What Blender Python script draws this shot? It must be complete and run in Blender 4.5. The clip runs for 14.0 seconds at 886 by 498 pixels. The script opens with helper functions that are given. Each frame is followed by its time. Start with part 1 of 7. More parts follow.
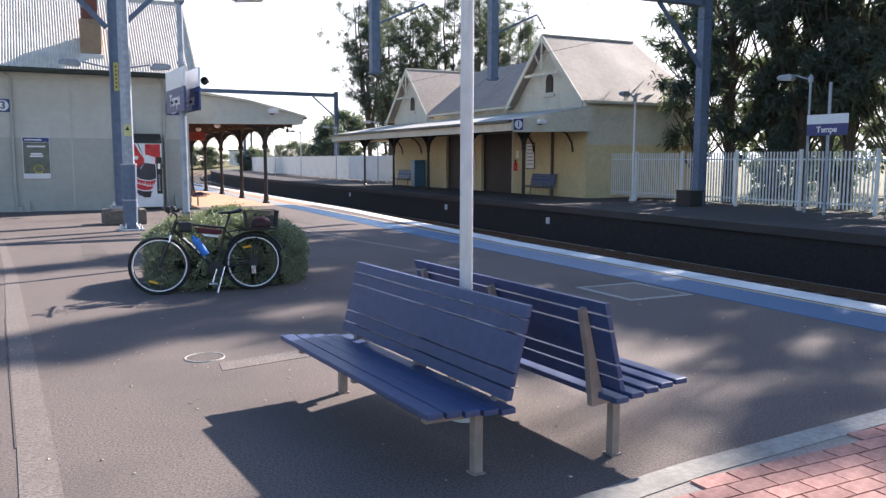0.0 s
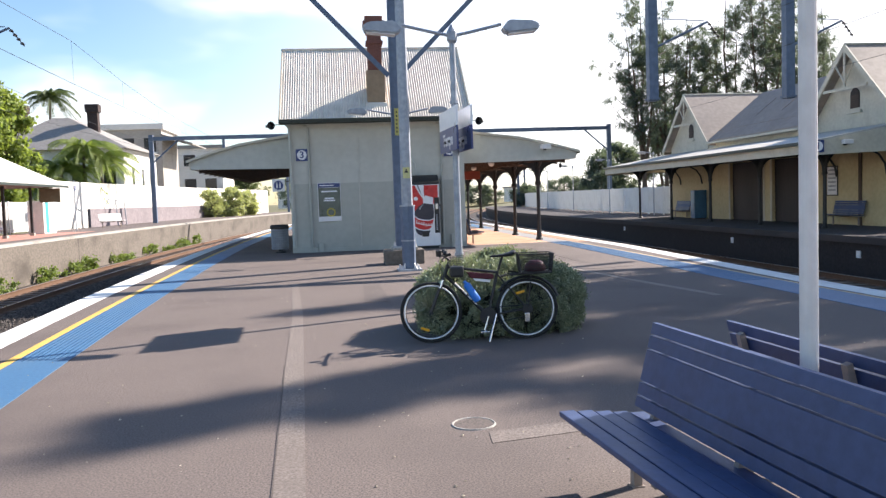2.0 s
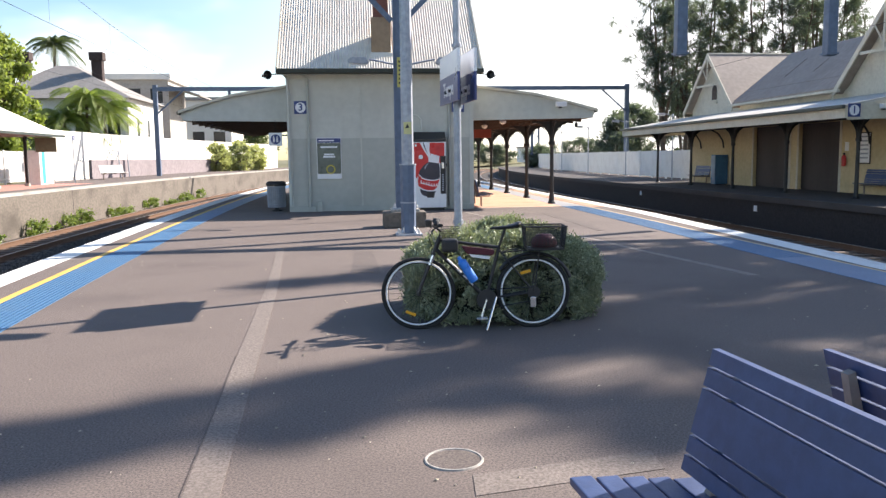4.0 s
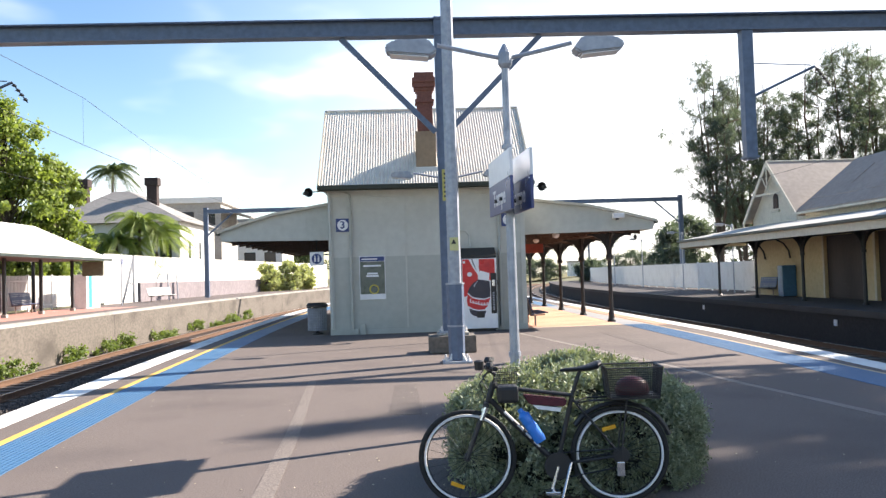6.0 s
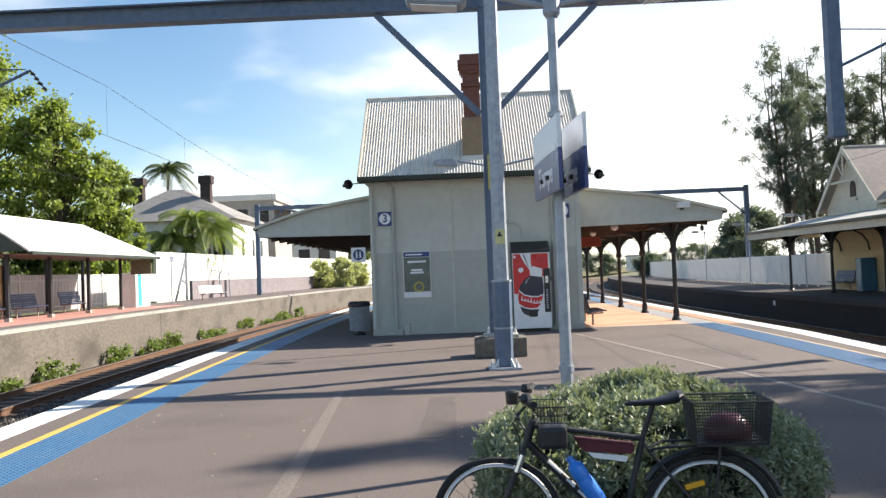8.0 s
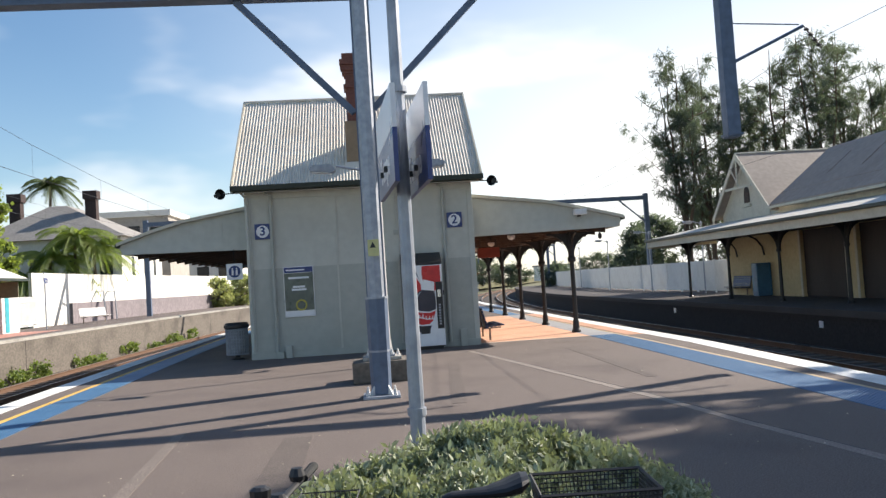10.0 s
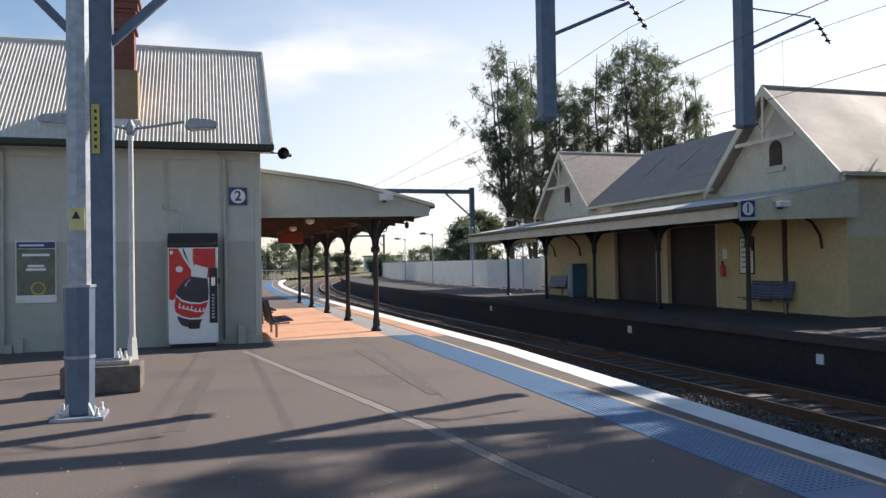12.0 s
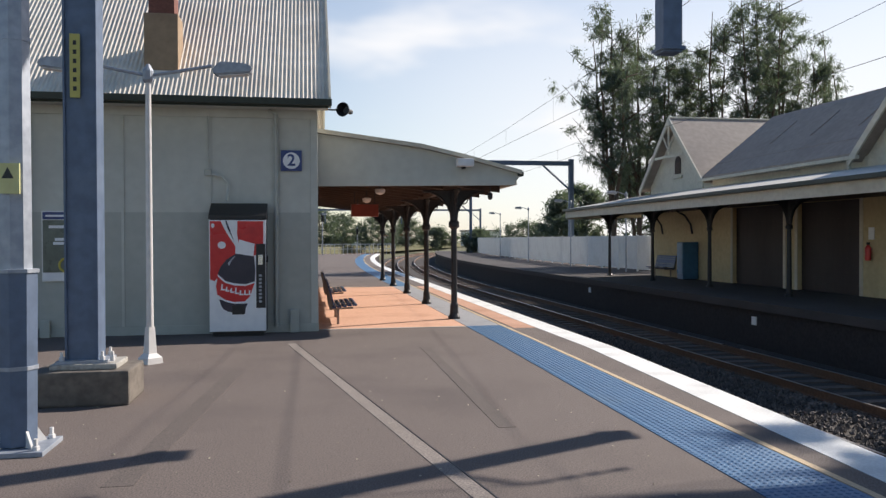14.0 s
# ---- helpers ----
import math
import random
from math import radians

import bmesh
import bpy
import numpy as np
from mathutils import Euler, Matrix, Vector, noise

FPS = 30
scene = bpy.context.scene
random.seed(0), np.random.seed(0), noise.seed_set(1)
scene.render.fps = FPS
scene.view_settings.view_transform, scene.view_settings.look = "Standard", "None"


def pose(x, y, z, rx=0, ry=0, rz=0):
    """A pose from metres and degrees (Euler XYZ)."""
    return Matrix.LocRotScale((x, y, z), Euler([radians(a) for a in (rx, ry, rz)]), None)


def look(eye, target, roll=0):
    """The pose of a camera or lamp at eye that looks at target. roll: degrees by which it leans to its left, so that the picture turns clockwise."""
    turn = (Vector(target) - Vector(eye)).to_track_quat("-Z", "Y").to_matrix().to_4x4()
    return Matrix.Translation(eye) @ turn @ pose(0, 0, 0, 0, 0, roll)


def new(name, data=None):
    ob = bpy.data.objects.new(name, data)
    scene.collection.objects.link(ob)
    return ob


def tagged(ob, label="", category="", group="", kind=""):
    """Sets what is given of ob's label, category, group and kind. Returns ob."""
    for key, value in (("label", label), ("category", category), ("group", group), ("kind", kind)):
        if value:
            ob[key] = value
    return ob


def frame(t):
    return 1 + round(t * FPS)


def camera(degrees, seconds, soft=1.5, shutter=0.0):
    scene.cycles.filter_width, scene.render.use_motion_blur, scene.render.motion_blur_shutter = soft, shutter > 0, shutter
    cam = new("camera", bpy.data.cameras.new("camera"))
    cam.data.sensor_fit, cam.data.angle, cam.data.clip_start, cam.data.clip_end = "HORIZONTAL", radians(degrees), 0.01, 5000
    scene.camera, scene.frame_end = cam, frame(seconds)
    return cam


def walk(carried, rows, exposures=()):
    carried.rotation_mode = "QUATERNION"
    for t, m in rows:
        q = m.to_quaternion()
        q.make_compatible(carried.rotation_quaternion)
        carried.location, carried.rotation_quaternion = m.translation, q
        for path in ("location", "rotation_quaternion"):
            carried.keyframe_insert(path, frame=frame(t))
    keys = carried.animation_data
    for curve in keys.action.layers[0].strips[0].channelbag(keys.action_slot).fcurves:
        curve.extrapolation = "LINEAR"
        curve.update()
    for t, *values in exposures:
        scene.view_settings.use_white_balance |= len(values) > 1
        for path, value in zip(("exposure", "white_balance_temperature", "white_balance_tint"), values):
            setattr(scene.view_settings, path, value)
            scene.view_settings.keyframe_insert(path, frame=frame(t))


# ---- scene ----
cam = camera(58.0, 14.0, soft=1.4)
PATH = [
    (0, (1.506, -26.893, 1.567), (2.383, -25.109, 1.345), 0.1),
    (0.5, (1.574, -26.72, 1.566), (2.263, -24.859, 1.316), -0.8),
    (1, (1.733, -26.528, 1.594), (2.133, -24.578, 1.401), -0.8),
    (1.5, (1.75, -26.286, 1.596), (1.987, -24.306, 1.452), -0.9),
    (2, (1.718, -25.974, 1.599), (1.955, -23.992, 1.472), -2.0),
    (2.5, (1.817, -25.657, 1.606), (1.967, -23.669, 1.445), -2.5),
    (2.7, (1.872, -25.514, 1.604), (2.011, -23.526, 1.437), -2.4),
    (4.8, (2.114, -23.895, 1.592), (2.366, -21.927, 1.341), -0.3),
    (5, (2.093, -23.735, 1.619), (2.38, -21.765, 1.429), -1.7),
    (5.5, (2.12, -23.357, 1.642), (2.359, -21.372, 1.628), -1.4),
    (6, (2.235, -22.875, 1.638), (2.323, -20.878, 1.701), -1.8),
    (6.5, (2.243, -22.405, 1.627), (2.299, -20.406, 1.669), -2.2),
    (7, (2.334, -22.029, 1.627), (2.383, -20.03, 1.629), -2.6),
    (7.5, (2.468, -21.692, 1.647), (2.37, -19.694, 1.644), -2.4),
    (8, (2.492, -21.374, 1.644), (2.439, -19.376, 1.701), -2.2),
    (8.5, (2.574, -21.041, 1.639), (2.647, -19.042, 1.66), -1.9),
    (8.7, (2.646, -20.913, 1.638), (2.721, -18.917, 1.736), -2.1),
    (10.8, (3.53, -19.037, 1.647), (3.821, -17.06, 1.716), -3.1),
    (11, (3.67, -18.793, 1.629), (4.053, -16.831, 1.699), -1.3),
    (11.5, (4.048, -18.245, 1.622), (4.572, -16.315, 1.59), -2.5),
    (12, (4.408, -17.67, 1.637), (4.983, -15.755, 1.674), -0.9),
    (12.5, (4.701, -16.997, 1.676), (5.131, -15.044, 1.658), -1.5),
    (13, (4.99, -16.378, 1.679), (5.261, -14.397, 1.732), -0.8),
    (13.5, (5.165, -15.58, 1.68), (5.5, -13.608, 1.681), -2.2),
    (14, (5.414, -14.983, 1.696), (5.749, -13.011, 1.672), -0.2),
]
walk(cam, [(t, look(eye, target, roll)) for t, eye, target, roll in PATH], exposures=[(0.0, 1.25, 6400, 16), (0.6, 1.3, 6450, 15), (1.5, 1.2, 6550, 14), (6.0, 1.38, 6750, 12), (8.5, 0.98, 6750, 9), (10.8, 0.72, 6650, 11), (14.0, 0.42, 6550, 12)])

# ---- light ----
SUN_ALONG = Vector((1.36, 0.62, 1.0)).normalized()
sky_world = bpy.data.worlds.new("sky")
scene.world = sky_world
sky_world.use_nodes = True
wn = sky_world.node_tree
sky_tex = wn.nodes.new("ShaderNodeTexSky")
sky_tex.sky_type = "NISHITA"
sky_tex.sun_disc = False
sky_tex.sun_elevation = math.asin(SUN_ALONG.z)
sky_tex.sun_rotation = math.atan2(SUN_ALONG.x, SUN_ALONG.y)
sky_tex.air_density, sky_tex.dust_density = 1.0, 0.6
wl = wn.links
sky_dir = wn.nodes.new("ShaderNodeTexCoord").outputs["Generated"]


def sky_math(kind, a, b):
    n = wn.nodes.new("ShaderNodeMath")
    n.operation = kind
    for k, v in enumerate((a, b)):
        if isinstance(v, float):
            n.inputs[k].default_value = v
        else:
            wl.new(v, n.inputs[k])
    return n.outputs[0]


def sky_range(v, a, b, c, d):
    n = wn.nodes.new("ShaderNodeMapRange")
    n.interpolation_type = "SMOOTHSTEP"
    for k, x in zip(("From Min", "From Max", "To Min", "To Max"), (a, b, c, d)):
        n.inputs[k].default_value = x
    wl.new(v, n.inputs["Value"])
    return n.outputs["Result"]


# thin white haze: thick along the horizon and towards the sun, with soft clouds
sky_xyz = wn.nodes.new("ShaderNodeSeparateXYZ")
wl.new(sky_dir, sky_xyz.inputs[0])
sky_dot = wn.nodes.new("ShaderNodeVectorMath")
sky_dot.operation = "DOT_PRODUCT"
sky_dot.inputs[1].default_value = SUN_ALONG
wl.new(sky_dir, sky_dot.inputs[0])
cloud_noise = wn.nodes.new("ShaderNodeTexNoise")
cloud_noise.inputs["Scale"].default_value, cloud_noise.inputs["Detail"].default_value = 2.6, 4
cloud_map = wn.nodes.new("ShaderNodeMapping")
cloud_map.inputs["Scale"].default_value = (1.0, 1.0, 2.6)
wl.new(sky_dir, cloud_map.inputs["Vector"])
wl.new(cloud_map.outputs["Vector"], cloud_noise.inputs["Vector"])
haze = sky_math("MULTIPLY", sky_range(sky_xyz.outputs["Z"], 0.05, 0.52, 1.0, 0.0), sky_range(sky_dot.outputs["Value"], 0.2, 0.76, 0.0, 1.0))
cloud = sky_math("MULTIPLY", sky_range(cloud_noise.outputs["Fac"], 0.5, 0.68, 0.0, 0.7), sky_range(sky_xyz.outputs["Z"], 0.15, 0.5, 1.0, 0.0))
sky_mix = wn.nodes.new("ShaderNodeMixRGB")
sky_mix.inputs["Color2"].default_value = (13.4, 13.6, 13.8, 1)
sky_clamp = wn.nodes.new("ShaderNodeClamp")
wl.new(sky_math("ADD", haze, cloud), sky_clamp.inputs["Value"])
wl.new(sky_clamp.outputs[0], sky_mix.inputs["Fac"])
sky_hue = wn.nodes.new("ShaderNodeHueSaturation")
sky_hue.inputs["Saturation"].default_value, sky_hue.inputs["Value"].default_value = 1.2, 1.75
wl.new(sky_tex.outputs["Color"], sky_hue.inputs["Color"])
wl.new(sky_hue.outputs["Color"], sky_mix.inputs["Color1"])
sky_back = wn.nodes["Background"]
sky_back.inputs["Strength"].default_value = 0.055
wl.new(sky_mix.outputs["Color"], sky_back.inputs["Color"])
sun_data = bpy.data.lights.new("sun", "SUN")
sun_data.energy, sun_data.angle, sun_data.color = 5.0, radians(0.55), (1.0, 0.93, 0.84)
sun = new("sun", sun_data)
sun.matrix_world = look(SUN_ALONG * 60, (0, 0, 0))


# ---- materials ----
def surf(name, a, b=None, scale=6.0, rough=0.8, bump=0.0, bump_scale=60.0, metal=0.0, stain=None, stain_scale=0.7, stain_amount=0.5, per_piece=0.0, stretch=None):
    """A surface with fine grain between colours a and b, broad stains, relief and a shade of its own for each piece."""
    m = bpy.data.materials.new(name)
    m.use_nodes = True
    n, l = m.node_tree.nodes, m.node_tree.links
    bsdf = n["Principled BSDF"]
    b = b or tuple(c * 0.8 for c in a)
    stain = stain or tuple(c * 0.6 for c in a)
    at = n.new("ShaderNodeTexCoord")
    vec = at.outputs["Object"]
    if stretch:
        mp = n.new("ShaderNodeMapping")
        mp.inputs["Scale"].default_value = stretch
        l.new(vec, mp.inputs["Vector"])
        vec = mp.outputs["Vector"]

    def noise_node(s, detail):
        t = n.new("ShaderNodeTexNoise")
        t.inputs["Scale"].default_value, t.inputs["Detail"].default_value = s, detail
        l.new(vec, t.inputs["Vector"])
        return t
    fine, wide = noise_node(scale, 6), noise_node(stain_scale, 5)
    mix1 = n.new("ShaderNodeMixRGB")
    mix1.inputs["Color1"].default_value, mix1.inputs["Color2"].default_value = (*a, 1), (*b, 1)
    r1 = n.new("ShaderNodeMapRange")
    r1.inputs["From Min"].default_value, r1.inputs["From Max"].default_value = 0.35, 0.65
    l.new(fine.outputs["Fac"], r1.inputs["Value"])
    l.new(r1.outputs["Result"], mix1.inputs["Fac"])
    mix2 = n.new("ShaderNodeMixRGB")
    mix2.inputs["Color2"].default_value = (*stain, 1)
    r2 = n.new("ShaderNodeMapRange")
    r2.inputs["From Min"].default_value, r2.inputs["From Max"].default_value = 0.5, 0.75
    r2.inputs["To Max"].default_value = stain_amount
    l.new(wide.outputs["Fac"], r2.inputs["Value"])
    l.new(r2.outputs["Result"], mix2.inputs["Fac"])
    l.new(mix1.outputs["Color"], mix2.inputs["Color1"])
    out = mix2.outputs["Color"]
    if per_piece:
        info = n.new("ShaderNodeObjectInfo")
        geo = n.new("ShaderNodeNewGeometry")
        add = n.new("ShaderNodeMath")
        add.operation = "ADD"
        l.new(info.outputs["Random"], add.inputs[0])
        l.new(geo.outputs["Random Per Island"], add.inputs[1])
        fr = n.new("ShaderNodeMath")
        fr.operation = "FRACT"
        l.new(add.outputs[0], fr.inputs[0])
        r3 = n.new("ShaderNodeMapRange")
        r3.inputs["To Min"].default_value, r3.inputs["To Max"].default_value = 1 - per_piece, 1 + per_piece
        l.new(fr.outputs[0], r3.inputs["Value"])
        hsv = n.new("ShaderNodeHueSaturation")
        l.new(out, hsv.inputs["Color"])
        l.new(r3.outputs["Result"], hsv.inputs["Value"])
        out = hsv.outputs["Color"]
    l.new(out, bsdf.inputs["Base Color"])
    r4 = n.new("ShaderNodeMapRange")
    r4.inputs["To Min"].default_value, r4.inputs["To Max"].default_value = max(0.03, rough - 0.12), min(1, rough + 0.12)
    l.new(wide.outputs["Fac"], r4.inputs["Value"])
    l.new(r4.outputs["Result"], bsdf.inputs["Roughness"])
    bsdf.inputs["Metallic"].default_value = metal
    if bump:
        bn = noise_node(bump_scale, 4)
        bp = n.new("ShaderNodeBump")
        bp.inputs["Strength"].default_value, bp.inputs["Distance"].default_value = bump, 0.01
        l.new(bn.outputs["Fac"], bp.inputs["Height"])
        l.new(bp.outputs["Normal"], bsdf.inputs["Normal"])
    return m


def leaf_mat(name, a, b, through_light=0.35):
    m = surf(name, a, b, scale=3.0, rough=0.6, per_piece=0.35, stain_scale=0.6)
    n, l = m.node_tree.nodes, m.node_tree.links
    bsdf = n["Principled BSDF"]
    tr = n.new("ShaderNodeBsdfTranslucent")
    tr.inputs["Color"].default_value = (a[0] * 1.6, a[1] * 1.7, a[2] * 0.9, 1)
    mx = n.new("ShaderNodeMixShader")
    mx.inputs["Fac"].default_value = through_light
    l.new(bsdf.outputs["BSDF"], mx.inputs[1])
    l.new(tr.outputs["BSDF"], mx.inputs[2])
    l.new(mx.outputs["Shader"], n["Material Output"].inputs["Surface"])
    return m


ASPHALT = surf("asphalt", (0.205, 0.163, 0.142), (0.082, 0.066, 0.059), scale=75, rough=0.9, bump=0.4, bump_scale=200, stain=(0.095, 0.076, 0.07), stain_scale=0.55, stain_amount=0.75)
ASPHALT_PATCH = surf("asphalt_patch", (0.31, 0.265, 0.232), (0.17, 0.143, 0.127), scale=60, rough=0.9, bump=0.4, bump_scale=140, stain_scale=2.0)
ASPHALT_WORN = surf("worn_asphalt_strip", (0.245, 0.203, 0.176), (0.12, 0.1, 0.088), scale=60, rough=0.9, bump=0.4, bump_scale=140, stain_scale=1.2, stain_amount=0.7)
ASPHALT_DARK = surf("asphalt_dark_patch", (0.16, 0.13, 0.113), (0.075, 0.06, 0.054), scale=75, rough=0.92, bump=0.4, bump_scale=150, stain_scale=2.0)
# darker asphalt copy: shade on the side platform put into its colour
ASPHALT_SHADED = surf("shaded_asphalt", (0.075, 0.062, 0.058), (0.04, 0.033, 0.031), scale=50, rough=0.92, bump=0.4, bump_scale=150, stain=(0.1, 0.085, 0.08), stain_scale=0.5)
CONCRETE = surf("concrete", (0.42, 0.4, 0.36), (0.3, 0.28, 0.25), scale=25, rough=0.85, bump=0.3, stain=(0.16, 0.15, 0.13), stain_scale=1.1, stain_amount=0.7)
OLD_CONCRETE = surf("old_concrete", (0.175, 0.15, 0.125), (0.115, 0.099, 0.083), scale=11, rough=0.9, bump=0.5, bump_scale=25, stain=(0.07, 0.06, 0.05), stain_scale=0.9, stain_amount=0.85, stretch=(1, 0.6, 1.1))
# dark brick, its colour lowered further to carry the platform face's shade
DARK_BRICK = surf("shade_dark_brick", (0.034, 0.027, 0.027), (0.02, 0.016, 0.016), scale=14, rough=0.9, bump=0.5, bump_scale=30, stain=(0.045, 0.038, 0.036), stain_scale=1.2)
WHITE_LINE = surf("white_line_paint", (0.8, 0.8, 0.77), (0.68, 0.68, 0.65), scale=40, rough=0.75, bump=0.2, bump_scale=120, stain=(0.4, 0.38, 0.35), stain_scale=1.5, stain_amount=0.6)
DARK_BRICKWORK = surf("dark_chimney_brick", (0.06, 0.04, 0.037), (0.04, 0.027, 0.025), scale=8, rough=0.9, bump=0.3)
PALE_LINE = surf("faded_line_paint", (0.60, 0.46, 0.28), (0.48, 0.36, 0.22), scale=40, rough=0.75, bump=0.2, stain=(0.25, 0.2, 0.15), stain_scale=3, stain_amount=0.7)
YELLOW_LINE = surf("yellow_line_paint", (0.75, 0.47, 0.10), (0.6, 0.37, 0.09), scale=40, rough=0.7, bump=0.2, stain_scale=2)
BLUE_TACTILE = surf("blue_tactile", (0.06, 0.165, 0.30), (0.045, 0.125, 0.24), scale=30, rough=0.55, bump=0.2, stain=(0.10, 0.17, 0.24), stain_scale=1.2)
GREY_TACTILE = surf("grey_tactile", (0.36, 0.36, 0.37), (0.28, 0.28, 0.29), scale=30, rough=0.7, bump=0.2, stain_scale=1.4)
TERRACOTTA = surf("terracotta_paver", (0.62, 0.36, 0.24), (0.54, 0.30, 0.20), scale=12, rough=0.85, bump=0.3, stain=(0.36, 0.18, 0.11), stain_scale=0.9, per_piece=0.13)
RED_BRICK = surf("red_paving_brick", (0.52, 0.27, 0.22), (0.40, 0.19, 0.155), scale=30, rough=0.85, bump=0.4, stain_scale=2, per_piece=0.18)
MORTAR = surf("sandy_mortar", (0.36, 0.32, 0.28), (0.26, 0.23, 0.2), scale=60, rough=0.95, bump=0.3)
WALL_PAINT = surf("pale_green_grey_wall_paint", (0.56, 0.565, 0.51), (0.51, 0.515, 0.465), scale=5, rough=0.7, bump=0.12, bump_scale=40, stain=(0.43, 0.43, 0.38), stain_scale=0.8, stain_amount=0.5)
WALL_LOWER = surf("sage_lower_wall_paint", (0.44, 0.45, 0.405), (0.40, 0.41, 0.37), scale=5, rough=0.65, bump=0.12, bump_scale=40, stain=(0.36, 0.35, 0.3), stain_scale=0.8, stain_amount=0.5)
TRIM_CREAM = surf("cream_trim_paint", (0.62, 0.58, 0.47), (0.55, 0.51, 0.41), scale=8, rough=0.6, bump=0.1, stain=(0.4, 0.36, 0.28), stain_scale=1.6, stain_amount=0.5)
CREAM_WALL = surf("yellow_cream_wall", (0.64, 0.53, 0.31), (0.57, 0.46, 0.26), scale=6, rough=0.75, bump=0.15, stain=(0.42, 0.35, 0.2), stain_scale=0.9, stain_amount=0.45)
GUTTER = surf("dark_green_gutter", (0.035, 0.05, 0.042), (0.025, 0.036, 0.03), scale=8, rough=0.45)
ROOF_IRON = surf("weathered_zinc_roof", (0.80, 0.73, 0.62), (0.70, 0.63, 0.53), scale=4, rough=0.62, stain=(0.5, 0.43, 0.34), stain_scale=0.6, stain_amount=0.6)
ROOF_BROWN = surf("brown_roof_sheet", (0.36, 0.29, 0.24), (0.295, 0.24, 0.2), scale=5, rough=0.7, bump=0.25, bump_scale=14, stain=(0.24, 0.20, 0.17), stain_scale=0.5, stain_amount=0.5)
CANOPY_IRON = surf("canopy_sheet_iron", (0.52, 0.50, 0.45), (0.44, 0.42, 0.38), scale=5, rough=0.55, stain_scale=0.7)
DARK_TIMBER = surf("dark_soffit_timber", (0.095, 0.058, 0.04), (0.065, 0.04, 0.028), scale=8, rough=0.7, stretch=(1, 0.15, 1))
BRICK_CHIMNEY = surf("red_chimney_brick", (0.24, 0.095, 0.07), (0.17, 0.07, 0.052), scale=18, rough=0.85, bump=0.4, bump_scale=30, stain_scale=2)
OCHRE = surf("ochre_chimney_render", (0.37, 0.26, 0.165), (0.31, 0.22, 0.14), scale=9, rough=0.85, bump=0.2, stain_scale=2)
GALV = surf("galvanised_steel", (0.40, 0.43, 0.48), (0.29, 0.32, 0.37), scale=10, rough=0.5, metal=0.35, stain=(0.3, 0.33, 0.38), stain_scale=3, bump=0.05)
BLUE_STEEL = surf("blue_grey_painted_steel", (0.12, 0.165, 0.245), (0.09, 0.125, 0.19), scale=7, rough=0.5, metal=0.1, stain=(0.18, 0.215, 0.27), stain_scale=1.6, stain_amount=0.4)
POLE_WHITE = surf("white_pole_paint", (0.72, 0.70, 0.68), (0.64, 0.62, 0.6), scale=8, rough=0.5, stain_scale=2, stain_amount=0.3)
BLACK_IRON = surf("black_iron", (0.025, 0.025, 0.027), (0.018, 0.018, 0.02), scale=12, rough=0.5)
BLACK_PLASTIC = surf("black_plastic", (0.02, 0.02, 0.022), (0.014, 0.014, 0.016), scale=15, rough=0.45)
RUBBER = surf("tyre_rubber", (0.018, 0.018, 0.018), (0.012, 0.012, 0.012), scale=30, rough=0.8, bump=0.3, bump_scale=200)
CHROME = surf("bright_metal", (0.7, 0.7, 0.72), (0.6, 0.6, 0.62), scale=20, rough=0.25, metal=0.9)
WHITE_PLASTIC = surf("white_plastic", (0.8, 0.8, 0.8), (0.74, 0.74, 0.74), scale=10, rough=0.4, stain_amount=0.2)
BENCH_BLUE = surf("blue_grey_bench_paint", (0.042, 0.07, 0.168), (0.033, 0.055, 0.135), scale=18, rough=0.46, bump=0.08, bump_scale=70, stain=(0.06, 0.095, 0.21), stain_scale=3, stain_amount=0.5, per_piece=0.07)
BENCH_EDGE = surf("worn_bench_frame", (0.33, 0.27, 0.23), (0.26, 0.21, 0.18), scale=14, rough=0.7, bump=0.15)
FENCE_WHITE = surf("white_fence_paint", (0.78, 0.78, 0.76), (0.70, 0.70, 0.69), scale=9, rough=0.5, stain=(0.55, 0.54, 0.52), stain_scale=1.3, stain_amount=0.4)
RAIL_STEEL = surf("rusty_rail", (0.20, 0.115, 0.07), (0.13, 0.075, 0.05), scale=16, rough=0.7, metal=0.3, bump=0.2)
RAIL_TOP = surf("polished_rail_head", (0.62, 0.60, 0.58), (0.5, 0.48, 0.46), scale=20, rough=0.3, metal=0.8)
SLEEPER = surf("weathered_sleeper", (0.17, 0.125, 0.095), (0.11, 0.08, 0.062), scale=16, rough=0.9, bump=0.4, per_piece=0.2)
BALLAST = surf("ballast_bed", (0.062, 0.05, 0.043), (0.03, 0.024, 0.021), scale=22, rough=0.95, bump=1.0, bump_scale=26, stain=(0.07, 0.05, 0.036), stain_scale=0.6)
STONE = surf("ballast_stone", (0.14, 0.12, 0.106), (0.065, 0.056, 0.05), scale=20, rough=0.9, per_piece=0.4)
EARTH = surf("dry_grass_earth", (0.16, 0.15, 0.075), (0.11, 0.11, 0.05), scale=3, rough=0.95, bump=0.7, bump_scale=12, stain=(0.2, 0.16, 0.10), stain_scale=0.25)
RED_PAINT = surf("red_gloss", (0.62, 0.025, 0.03), (0.55, 0.02, 0.025), scale=6, rough=0.3, stain_amount=0.15)
NAVY = surf("navy_sign_enamel", (0.02, 0.045, 0.19), (0.016, 0.036, 0.16), scale=6, rough=0.3, stain_amount=0.15)
SIGN_WHITE = surf("white_sign_enamel", (0.82, 0.83, 0.85), (0.76, 0.77, 0.8), scale=6, rough=0.3, stain_amount=0.15)
